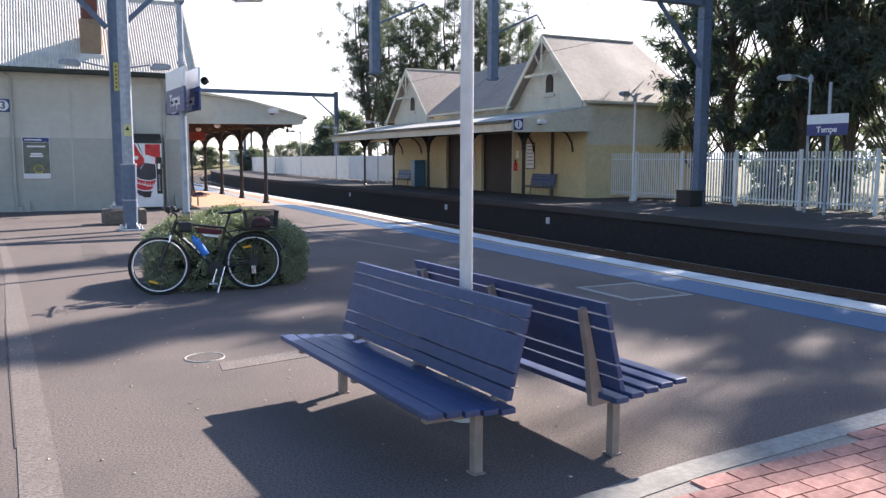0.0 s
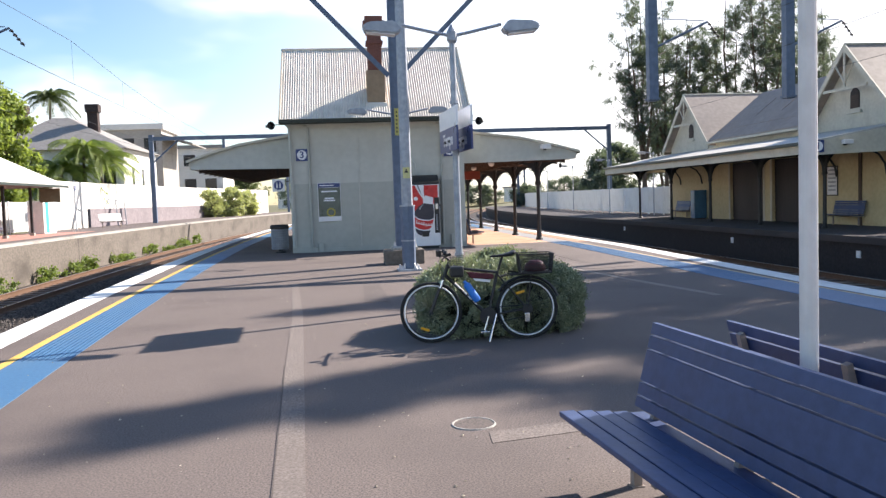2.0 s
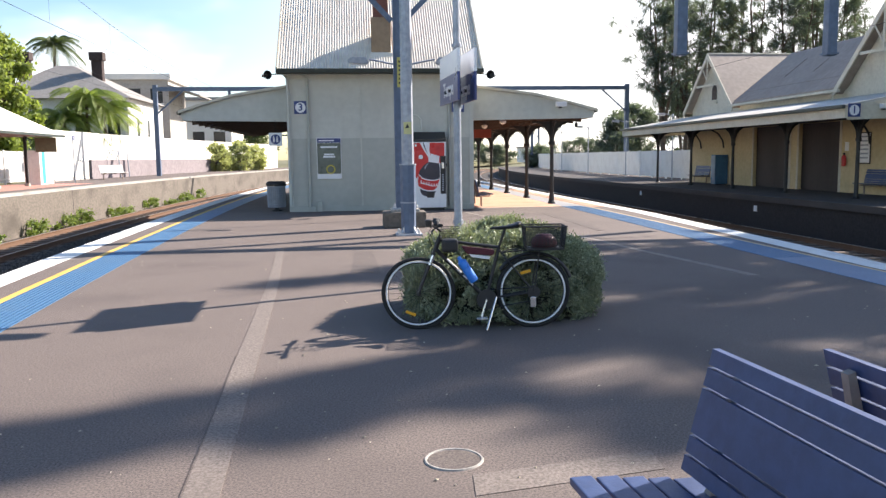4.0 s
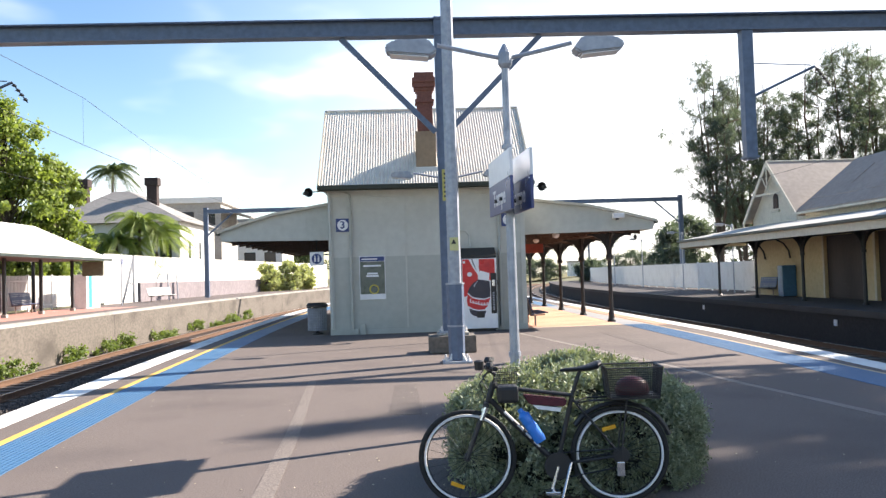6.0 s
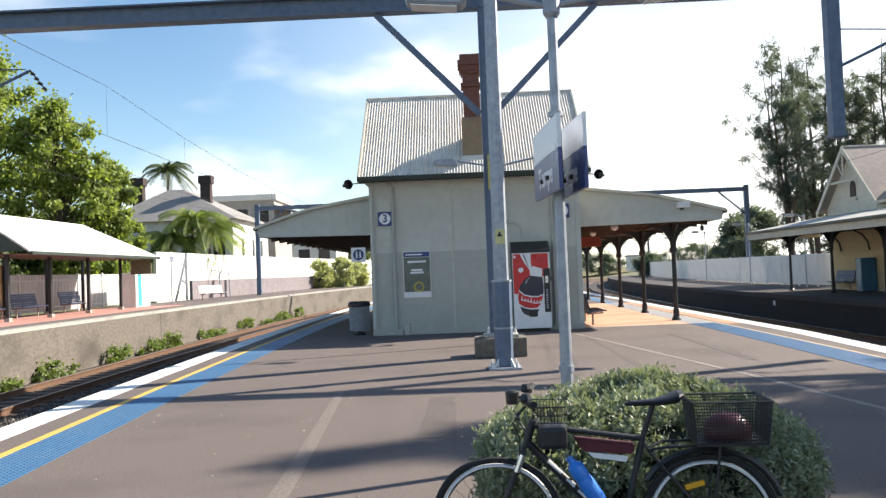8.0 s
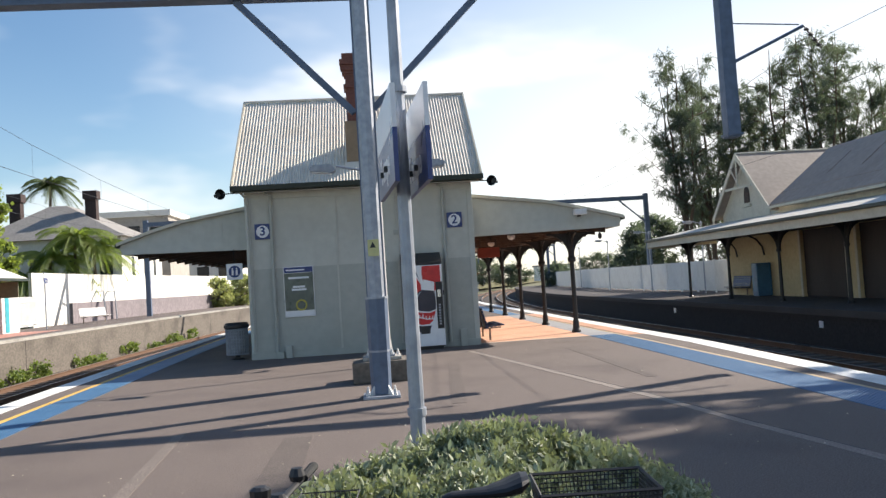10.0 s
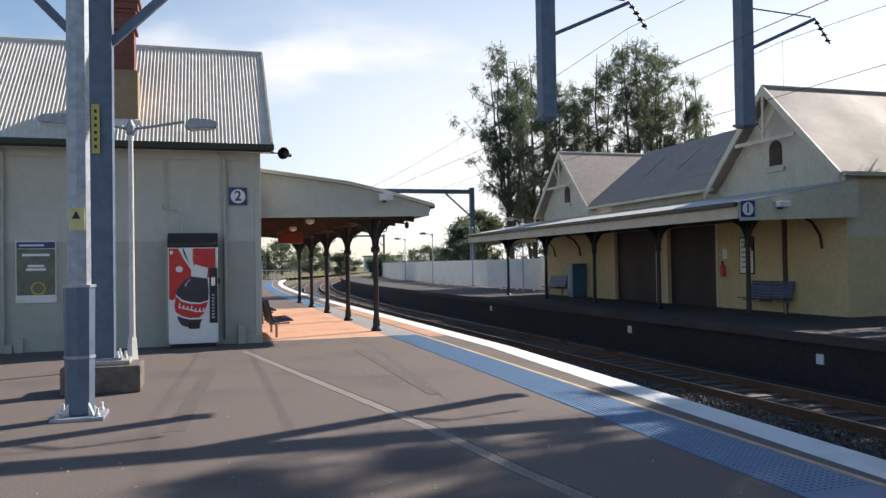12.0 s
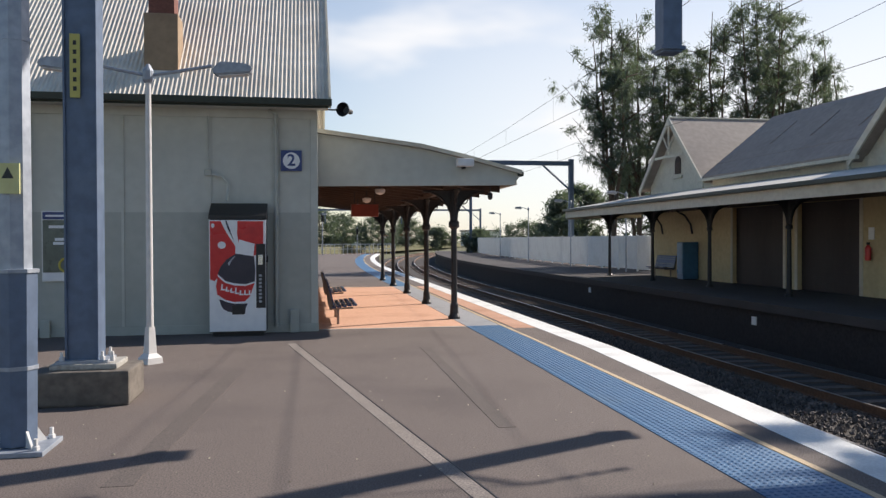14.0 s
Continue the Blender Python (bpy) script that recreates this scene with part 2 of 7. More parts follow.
BOTTLE_DARK = surf("dark_bottle_print", (0.022, 0.024, 0.045), (0.035, 0.032, 0.055), scale=4, rough=0.3)
BLUE_PLASTIC = surf("blue_bottle_plastic", (0.03, 0.22, 0.72), (0.025, 0.18, 0.62), scale=8, rough=0.35)
MAROON = surf("maroon_cloth", (0.11, 0.016, 0.026), (0.08, 0.012, 0.02), scale=30, rough=0.7)
AMBER = surf("amber_reflector", (0.85, 0.42, 0.02), (0.75, 0.36, 0.02), scale=20, rough=0.3)
YELLOW_SIGN = surf("yellow_warning_sign", (0.55, 0.50, 0.13), (0.5, 0.45, 0.11), scale=6, rough=0.4)
DARK_GLASS = surf("dark_window_glass", (0.03, 0.035, 0.04), (0.02, 0.025, 0.03), scale=3, rough=0.12)
# maroon-brown door paint, darkened further for the shade under the awning
DARK_DOOR = surf("shaded_brown_door", (0.03, 0.018, 0.018), (0.02, 0.013, 0.013), scale=6, rough=0.6, stretch=(1, 1, 0.2))
BARK = surf("tree_bark", (0.12, 0.09, 0.065), (0.07, 0.052, 0.04), scale=9, rough=0.95, bump=0.8, bump_scale=18, stretch=(1, 1, 0.3))
LEAF_SHE_OAK = leaf_mat("she_oak_needles", (0.105, 0.13, 0.115), (0.066, 0.084, 0.076), 0.4)
LEAF_BRIGHT = leaf_mat("bright_green_leaf", (0.26, 0.31, 0.085), (0.13, 0.18, 0.05), 0.4)
LEAF_BUSH = leaf_mat("silver_green_bush_leaf", (0.33, 0.36, 0.25), (0.16, 0.185, 0.115), 0.16)
LEAF_PALE = leaf_mat("pale_yellow_green_leaf", (0.42, 0.43, 0.25), (0.27, 0.29, 0.15), 0.4)
LEAF_HEDGE = leaf_mat("dark_hedge_leaf", (0.085, 0.115, 0.035), (0.04, 0.058, 0.02), 0.25)
LEAF_PALM = leaf_mat("palm_leaf", (0.19, 0.24, 0.06), (0.11, 0.15, 0.04), 0.4)
WEED = leaf_mat("weed_leaf", (0.19, 0.24, 0.07), (0.12, 0.17, 0.05), 0.35)
HOUSE_WHITE = surf("house_white_render", (0.80, 0.77, 0.72), (0.74, 0.71, 0.66), scale=5, rough=0.8, stain_amount=0.2)
HOUSE_ROOF = surf("house_grey_roof", (0.30, 0.285, 0.265), (0.24, 0.225, 0.21), scale=6, rough=0.75, bump=0.2)
PINK_WALL = surf("mauve_low_wall", (0.25, 0.215, 0.225), (0.18, 0.155, 0.165), scale=5, rough=0.85, stain_scale=0.5)


# ---- building blocks ----
def finish(name, bm, material, smooth=False):
    bmesh.ops.recalc_face_normals(bm, faces=bm.faces[:])
    me = bpy.data.meshes.new(name)
    bm.to_mesh(me)
    bm.free()
    if material:
        me.materials.append(material)
    if smooth:
        for p in me.polygons:
            p.use_smooth = True
    return me


def thing(name, at=(0, 0, 0), label="", category="", group="", kind="", turn=0.0):
    ob = new(name)
    ob.empty_display_size = 0.1
    ob.matrix_world = pose(*at, 0, 0, turn)
    return tagged(ob, label, category, group, kind)


def part(name, bm, material, parent, label="", smooth=False):
    ob = new(name, finish(name, bm, material, smooth))
    ob.parent = parent
    return tagged(ob, label)


def solo(name, bm, material, label="", category="", group="", kind="", smooth=False, at=(0, 0, 0), turn=0.0):
    """A thing that is one mesh."""
    ob = new(name, finish(name, bm, material, smooth))
    ob.matrix_world = pose(*at, 0, 0, turn)
    return tagged(ob, label, category, group, kind)


def B():
    return bmesh.new()


def box(bm, a, b, bevel=0.0):
    a, b = [min(p, q) for p, q in zip(a, b)], [max(p, q) for p, q in zip(a, b)]
    if bevel:
        t = bmesh.new()
        r = bmesh.ops.create_cube(t, size=1.0)
        for v in t.verts:
            v.co = Vector([a[i] + (v.co[i] + 0.5) * (b[i] - a[i]) for i in range(3)])
        bmesh.ops.bevel(t, geom=t.edges[:], offset=bevel, segments=2, affect="EDGES", profile=0.6)
        join(bm, t)
        return bm
    v = [bm.verts.new((x, y, z)) for z in (a[2], b[2]) for y in (a[1], b[1]) for x in (a[0], b[0])]
    for f in ((0, 2, 3, 1), (4, 5, 7, 6), (0, 1, 5, 4), (2, 6, 7, 3), (0, 4, 6, 2), (1, 3, 7, 5)):
        bm.faces.new([v[i] for i in f])
    return bm


def join(bm, other, m=None):
    made = {v: bm.verts.new(m @ v.co if m else v.co) for v in other.verts}
    for f in other.faces:
        bm.faces.new([made[v] for v in f.verts])
    other.free()
    return bm


def tube(bm, points, radius, sides=8, radius_end=None, cap=True):
    """A round bar along a line of points."""
    pts = [Vector(p) for p in points]
    rings = []
    for i, p in enumerate(pts):
        d = (pts[min(i + 1, len(pts) - 1)] - pts[max(i - 1, 0)]).normalized()
        side = d.cross(Vector((0, 0, 1)))
        if side.length < 0.05:
            side = d.cross(Vector((0, 1, 0)))
        side.normalize()
        up = side.cross(d)
        r = radius if radius_end is None else radius + (radius_end - radius) * i / (len(pts) - 1)
        rings.append([bm.verts.new(p + r * (math.cos(2 * math.pi * k / sides) * side + math.sin(2 * math.pi * k / sides) * up)) for k in range(sides)])
    for a, b in zip(rings, rings[1:]):
        for k in range(sides):
            bm.faces.new((a[k], a[(k + 1) % sides], b[(k + 1) % sides], b[k]))
    if cap:
        bm.faces.new(rings[0][::-1])
        bm.faces.new(rings[-1])
    return bm


def prism(bm, outline, axis, lo, hi):
    """A flat outline of two coordinates, thickened along the third axis."""
    def at(p, h):
        return {"x": (h, p[0], p[1]), "y": (p[0], h, p[1]), "z": (p[0], p[1], h)}[axis]
    a = [bm.verts.new(at(p, lo)) for p in outline]
    b = [bm.verts.new(at(p, hi)) for p in outline]
    bm.faces.new(a[::-1])
    bm.faces.new(b)
    for i in range(len(a)):
        j = (i + 1) % len(a)
        bm.faces.new((a[i], a[j], b[j], b[i]))
    return bm


def lathe(bm, profile, at=(0, 0, 0), sides=20):
    """Turned about the z axis: rows of (radius, height)."""
    rings = [[bm.verts.new((at[0] + max(r, 1e-4) * math.cos(2 * math.pi * k / sides), at[1] + max(r, 1e-4) * math.sin(2 * math.pi * k / sides), at[2] + z)) for k in range(sides)] for r, z in profile]
    for a, b in zip(rings, rings[1:]):
        for k in range(sides):
            bm.faces.new((a[k], a[(k + 1) % sides], b[(k + 1) % sides], b[k]))
    bm.faces.new(rings[0][::-1])
    bm.faces.new(rings[-1])
    return bm


def ring(bm, centre, radius, thick, axis="y", steps=40, sides=8):
    """A hoop about the given axis."""
    cx, cy, cz = centre
    rows = []
    for i in range(steps):
        a = 2 * math.pi * i / steps
        row = []
        for k in range(sides):
            b = 2 * math.pi * k / sides
            r, h = radius + thick * math.cos(b), thick * math.sin(b)
            u, w = r * math.cos(a), r * math.sin(a)
            row.append(bm.verts.new({"y": (cx + u, cy + h, cz + w), "x": (cx + h, cy + u, cz + w), "z": (cx + u, cy + w, cz + h)}[axis]))
        rows.append(row)
    for i in range(steps):
        a, b = rows[i], rows[(i + 1) % steps]
        for k in range(sides):
            bm.faces.new((a[k], a[(k + 1) % sides], b[(k + 1) % sides], b[k]))
    return bm


def words(name, text, size, at, rx, rz, material, parent, deep=0.002):
    """Lettering as a mesh, from the built-in font."""
    cu = bpy.data.curves.new(name, "FONT")
    cu.body, cu.size, cu.extrude, cu.align_x, cu.align_y = text, size, deep, "CENTER", "CENTER"
    cu.offset = size * 0.022
    tmp = bpy.data.objects.new(name, cu)
    me = bpy.data.meshes.new_from_object(tmp)
    bpy.data.objects.remove(tmp)
    me.materials.clear()
    me.materials.append(material)
    ob = new(name, me)
    ob.parent = parent
    ob.matrix_basis = pose(*at, rx, 0, rz)
    return ob


def mesh_of(name, verts, faces, material, parent=None):
    me = bpy.data.meshes.new(name)
    me.from_pydata(verts, [], faces)
    me.materials.append(material)
    ob = new(name, me)
    ob.parent = parent
    return ob


# ---- the plan: two curving pairs of tracks round an island platform ----
def bend_r(y):
    return 0.0 if y < 25 else ((y - 25) ** 2 / 820 if y < 150 else 19.06 + (y - 150) * 0.305)


def bend_l(y):
    return (y - 8) ** 2 / 800 if y < 150 else 25.2 + (y - 150) * 0.355


EDGE_R, EDGE_L, EDGE_P1, EDGE_P4, TOP_P4, BED = 10.15, -3.56, 17.0, -10.75, 0.44, -1.22
YS = [-70, -50, -40, -34, -28, -24, -20, -16, -14, -12, -8, -4, -3, 0, 4, 8, 12, 16, 20, 25, 30, 35, 40, 46, 52, 58, 64, 70, 76, 82, 90, 100, 112, 125, 140, 150]


def draw_in(y):
    """How far the island's sunny edge runs in towards the near end."""
    return -0.053 * min(11.0, max(0.0, -3.0 - y))


def edge_r(y):
    return EDGE_R + bend_r(y) + draw_in(y)


def line_r(y):
    return bend_r(y) + 0.25 * draw_in(y)


def ribbon(bm, left, right, z0, z1, ys):
    """A long slab between two lines that follow the tracks; left and right are functions of y."""
    rows = []
    for y in ys:
        a, b = left(y), right(y)
        rows.append([bm.verts.new(p) for p in ((a, y, z0), (b, y, z0), (b, y, z1), (a, y, z1))])
    for p, q in zip(rows, rows[1:]):
        for k in range(4):
            bm.faces.new((p[k], p[(k + 1) % 4], q[(k + 1) % 4], q[k]))
    bm.faces.new(rows[0][::-1])
    bm.faces.new(rows[-1])
    return bm


def span(lo, hi, step):
    n = max(1, round((hi - lo) / step))
    return [lo + (hi - lo) * i / n for i in range(n + 1)]


# ground: one sheet, cut down along the tracks and flat to the horizon
gx = [-900, -300, -120, -60, -30, -17, -13.6, -11.6, -10.95, -10.9, -8, -5, -3, -2.6, 2, 6, 9.2, 9.9, 12, 15, 17.2, 17.25, 19, 22, 26, 34, 60, 120, 300, 900]


def ground_z(x):
    if x < -10.92:
        return TOP_P4 - 0.12
    if x > 17.22:
        return -0.12
    return BED


gy = [-900, -400, -150] + YS + [180, 240, 400, 900]
g = B()
rows = []
for y in gy:
    yy = max(-70, min(y, 400))
    rows.append([g.verts.new((x + (bend_l(yy) if x < -2 else bend_r(yy) if x > 9 else 0.5 * bend_r(yy)), y, ground_z(x))) for x in gx])
for a, b in zip(rows, rows[1:]):
    for i in range(len(gx) - 1):
        g.faces.new((a[i], a[i + 1], b[i + 1], b[i]))
ground = solo("ground", g, EARTH, "dry grassy earth sheet around the railway", "ground", kind="structure")

# track beds
for nm, lo, hi, bend in (("track_bed", EDGE_R - 0.75, EDGE_P1 - 0.05, bend_r), ("track_bed", EDGE_P4 + 0.05, EDGE_L - 0.05, bend_l)):
    solo(nm, ribbon(B(), lambda y: lo + bend(y), lambda y: hi + bend(y), BED - 0.3, BED + 0.05, YS), BALLAST, "brown-grey ballast bed under the rails", "track bed", kind="structure")

# island platform
PY = [y for y in YS if -50 <= y <= 82]
island = thing("platform", label="asphalt island platform with painted edges", category="platform", kind="structure")
part("platform_body", ribbon(B(), lambda y: EDGE_L + 0.06 + bend_l(y), lambda y: edge_r(y) - 0.06, BED - 0.2, -0.16, PY), DARK_BRICK, island, "dark brick platform face with shade in its colour")
part("asphalt_top", ribbon(B(), lambda y: EDGE_L + 0.42 + bend_l(y), lambda y: edge_r(y) - 0.42, -0.16, 0.0, PY), ASPHALT, island, "worn brown-grey asphalt")
part("coping", ribbon(B(), lambda y: edge_r(y) - 0.42, lambda y: edge_r(y), -0.16, 0.004, PY), WHITE_LINE, island, "white painted platform coping")
part("coping", ribbon(B(), lambda y: EDGE_L + bend_l(y), lambda y: EDGE_L + 0.42 + bend_l(y), -0.16, 0.004, span(-50, 82, 3)), WHITE_LINE, island, "white painted platform coping")
part("edge_line", ribbon(B(), lambda y: 9.16 + line_r(y), lambda y: 9.225 + line_r(y), 0.0, 0.004, span(-50, 82, 3)), PALE_LINE, island, "faded orange painted line")
part("edge_line", ribbon(B(), lambda y: EDGE_L + 0.78 + bend_l(y), lambda y: EDGE_L + 0.88 + bend_l(y), 0.0, 0.004, span(-50, 82, 3)), YELLOW_LINE, island, "orange-yellow painted line")
for y0, y1, mat_, lab in ((-50, 0.3, BLUE_TACTILE, "blue tactile warning strip"), (0.3, 13.7, GREY_TACTILE, "grey tactile warning strip"), (13.7, 82, BLUE_TACTILE, "blue tactile warning strip")):
    part("tactile_strip", ribbon(B(), lambda y: 8.46 + line_r(y), lambda y: 9.14 + line_r(y), 0.0, 0.006, span(y0, y1, 2.5)), mat_, island, lab)
part("tactile_strip", ribbon(B(), lambda y: EDGE_L + 0.90 + bend_l(y), lambda y: EDGE_L + 1.48 + bend_l(y), 0.0, 0.006, span(-50, 82, 3)), BLUE_TACTILE, island, "blue tactile warning strip")


def studs(x0, x1, y0, y1, step, bend, parent):
    """Raised dots of a tactile strip, one mesh."""
    verts, faces = [], []
    y = y0
    while y < y1:
        x = x0 + bend(y) + step / 2
        while x < x1 + bend(y):
            n = len(verts)
            r1, r2 = step * 0.34, step * 0.2
            for r, z in ((r1, 0.006), (r2, 0.0115)):
                verts += [(x + r * math.cos(k * math.pi / 3), y + r * math.sin(k * math.pi / 3), z) for k in range(6)]
            faces += [(n + k, n + (k + 1) % 6, n + 6 + (k + 1) % 6, n + 6 + k) for k in range(6)] + [tuple(n + 6 + k for k in range(6))]
            x += step
        y += step
    return tagged(mesh_of("studs", verts, faces, BLUE_TACTILE, parent), kind="stuff")


studs(8.46, 9.14, -13, 0.3, 0.06, line_r, island)
studs(EDGE_L + 0.90, EDGE_L + 1.48, -17, -4, 0.06, bend_l, island)

# seams, patches and covers in the asphalt
def slab(name, pts, z, mat_, label):
    part(name, prism(B(), pts, "z", 0.0, z), mat_, island, label)


slab("asphalt_seam", [(1.5, -27), (1.7, -27), (1.46, -22.1), (1.24, -18), (1.05, -14.5), (0.72, -10), (0.60, -10), (0.9, -14.5), (1.06, -18), (1.28, -22.1)], 0.004, ASPHALT_WORN, "pale resurfaced strip")
slab("asphalt_seam", [(5.08, -1.7), (5.22, -1.7), (6.62, -9.9), (6.85, -11.8), (7.12, -13.4), (7.3, -14.6), (7.16, -14.6), (6.98, -13.4), (6.72, -11.8), (6.48, -9.9)], 0.004, ASPHALT_PATCH, "pale resurfaced strip")
slab("asphalt_patch", [(2.6, -20.95), (3.6, -20.75), (3.62, -20.5), (2.62, -20.7)], 0.004, ASPHALT_WORN, "pale resurfaced strip")
slab("asphalt_patch", [(1.95, -13.4), (2.35, -13.4), (2.3, -10.8), (1.98, -10.8)], 0.003, ASPHALT_DARK, "darker asphalt patch")
slab("asphalt_patch", [(4.0, -9.2), (4.22, -9.2), (4.62, -4.2), (4.42, -4.2)], 0.003, ASPHALT_DARK, "darker asphalt patch")
slab("asphalt_patch", [(7.1, -8.0), (7.26, -8.0), (7.3, -2.5), (7.16, -2.5)], 0.003, ASPHALT_DARK, "darker asphalt patch")
slab("joint_gap", [(1.27, -22.1), (1.278, -22.1), (1.058, -18), (1.05, -18)], 0.005, ASPHALT_DARK, "dark open joint")
slab("joint_gap", [(5.24, -1.8), (5.25, -1.8), (6.64, -9.9), (6.87, -11.8), (7.14, -13.4), (7.128, -13.4), (6.858, -11.8), (6.628, -9.9)], 0.005, BLACK_PLASTIC, "dark open joint")
part("manhole_ring", ring(B(), (2.55, -20.48, 0.0), 0.15, 0.009, "z", 32, 6), CONCRETE, island, "round inspection cover rim")
part("manhole_cover", lathe(B(), [(0.14, 0.0), (0.14, 0.004)], (2.55, -20.48, 0)), ASPHALT_DARK, island, "round inspection cover")
pit = B()
for x0, y0, x1, y1 in ((7.28, -19.9, 8.22, -19.83), (7.28, -18.92, 8.22, -18.85), (7.28, -19.83, 7.35, -18.92), (8.15, -19.83, 8.22, -18.92)):
    box(pit, (x0, y0, 0.0), (x1, y1, 0.006))
part("pit_frame", pit, CONCRETE, island, "rectangular concrete pit frame")
part("pit_lid", box(B(), (7.36, -19.82, 0.0), (8.14, -18.93, 0.004)), ASPHALT_WORN, island, "flush pit lid")

# opposite platforms
far_right = thing("platform", label="side platform with shade painted into its top and face", category="platform", kind="structure")
part("platform_body", ribbon(B(), lambda y: EDGE_P1 + 0.1 + bend_r(y), lambda y: 21.2 + bend_r(y), BED - 0.2, -0.16, YS[:-4]), DARK_BRICK, far_right, "dark brick platform face with shade in its colour")
# top and coping use the asphalt copy darkened for shade
part("asphalt_top", ribbon(B(), lambda y: EDGE_P1 + 0.45 + bend_r(y), lambda y: 23.6 + bend_r(y), -0.16, 0.0, YS[:-4]), ASPHALT_SHADED, far_right)
part("coping", ribbon(B(), lambda y: EDGE_P1 + bend_r(y), lambda y: EDGE_P1 + 0.45 + bend_r(y), -0.2, 0.01, span(-60, 100, 4)), ASPHALT_SHADED, far_right, "platform coping in shade-darkened asphalt")
far_left = thing("platform", label="sunlit side platform with weathered concrete face", category="platform", kind="structure")
part("platform_body", ribbon(B(), lambda y: EDGE_P4 + bend_l(y), lambda y: EDGE_P4 + 0.3 + bend_l(y), BED - 0.2, TOP_P4 - 0.1, YS[:-4]), OLD_CONCRETE, far_left, "stained concrete platform face")
part("platform_top", ribbon(B(), lambda y: -16.5 + bend_l(y), lambda y: EDGE_P4 - 0.35 + bend_l(y), -0.3, TOP_P4, YS[:-4]), ASPHALT, far_left)
part("coping", ribbon(B(), lambda y: EDGE_P4 - 0.35 + bend_l(y), lambda y: EDGE_P4 + 0.06 + bend_l(y), TOP_P4 - 0.1, TOP_P4 + 0.01, span(-60, 100, 4)), CONCRETE, far_left, "pale platform coping")
for k in range(26):
    yj = -22 + 3.1 * k
    part("wall_joint", box(B(), (EDGE_P4 + 0.299 + bend_l(yj), yj, BED), (EDGE_P4 + 0.303 + bend_l(yj), yj + 0.04, TOP_P4 - 0.1)), DARK_BRICK, far_left, "dark open wall joint")
part("paved_area", ribbon(B(), lambda y: -16.3 + bend_l(y), lambda y: -12.2 + bend_l(y), TOP_P4, TOP_P4 + 0.006, span(-2, 20, 2)), RED_BRICK, far_left, "terracotta paving under the shelter")

# rails and sleepers
def rail_pair(centre, bend):
    t = thing("railway_track", label="rusty rails on sleepers in ballast", category="track", group="railway tracks", kind="structure")
    ys = span(-60, 150, 3)
    for s in (-0.7175, 0.7175):
        part("rail", ribbon(B(), lambda y: centre + s - 0.012 + bend(y), lambda y: centre + s + 0.012 + bend(y), -1.13, -1.02, ys), RAIL_STEEL, t)
        part("rail_foot", ribbon(B(), lambda y: centre + s - 0.065 + bend(y), lambda y: centre + s + 0.065 + bend(y), -1.15, -1.125, ys), RAIL_STEEL, t)
        part("rail_head", ribbon(B(), lambda y: centre + s - 0.035 + bend(y), lambda y: centre + s + 0.035 + bend(y), -1.025, -0.985, ys), RAIL_STEEL, t)
        part("running_band", ribbon(B(), lambda y: centre + s - 0.022 + bend(y), lambda y: centre + s + 0.022 + bend(y), -0.985, -0.981, ys), RAIL_TOP, t, "polished running surface")
    b = B()
    y = -25.0
    while y < 70:
        j = random.uniform(-0.03, 0.03)
        box(b, (centre - 1.25 + j + bend(y), y - 0.115, BED), (centre + 1.25 + j + bend(y), y + 0.115, -1.14))
        y += 0.66
    tagged(part("sleepers", b, SLEEPER, t, "weathered timber sleepers"), kind="stuff")
    return t


for c_, bend in ((11.72, bend_r), (15.05, bend_r), (-5.05, bend_l), (-8.65, bend_l)):
    rail_pair(c_, bend)


def stones(x0, x1, y0, y1, count, bend):
    rnd = np.random.RandomState(int(x0 * 10) % 97 + 3)
    verts, faces = [], []
    base = [(1, 0, 0), (-1, 0, 0), (0, 1, 0), (0, -1, 0), (0, 0, 1), (0, 0, -0.6)]
    tri = [(0, 2, 4), (2, 1, 4), (1, 3, 4), (3, 0, 4), (2, 0, 5), (1, 2, 5), (3, 1, 5), (0, 3, 5)]
    for _ in range(count):
        x, y = rnd.uniform(x0, x1), rnd.uniform(y0, y1)
        s = rnd.uniform(0.02, 0.042)
        a = rnd.uniform(0, 6.28)
        n = len(verts)
        for p in base:
            q = [c * s * rnd.uniform(0.7, 1.3) for c in p]
            verts.append((x + bend(y) + q[0] * math.cos(a) - q[1] * math.sin(a), y + q[0] * math.sin(a) + q[1] * math.cos(a), BED + 0.06 + q[2] + rnd.uniform(0, 0.05)))
        faces += [(n + i, n + j, n + k) for i, j, k in tri]
    tagged(mesh_of("ballast_stones", verts, faces, STONE), "loose grey ballast stones between the rails", "gravel", kind="stuff")


stones(12.6, 14.2, -14, 8, 7000, bend_r)
stones(-7.6, -5.9, -16, 8, 7000, bend_l)


# ---- station building on the island ----
def corrugated(bm, x0, x1, a, b, pitch=0.076, high=0.011, per=6, thick=0.004):
    """A ribbed sheet from x0 to x1 that runs from (y, z) a down to b."""
    n = int((x1 - x0) / pitch * per)
    d = Vector((0, b[0] - a[0], b[1] - a[1])).normalized()
    up = Vector((0, -d.z, d.y)) if d.y > 0 else Vector((0, d.z, -d.y))
    rows = []
    for i in range(n + 1):
        x = x0 + (x1 - x0) * i / n
        h = high * math.cos(2 * math.pi * (x - x0) / pitch)
        rows.append([bm.verts.new(Vector((x, *p)) + up * (h + o)) for p, o in ((a, 0), (b, 0), (b, -thick), (a, -thick))])
    for p, q in zip(rows, rows[1:]):
        for k in range(4):
            bm.faces.new((p[k], p[(k + 1) % 4], q[(k + 1) % 4], q[k]))
    bm.faces.new(rows[0][::-1])
    bm.faces.new(rows[-1])
    return bm


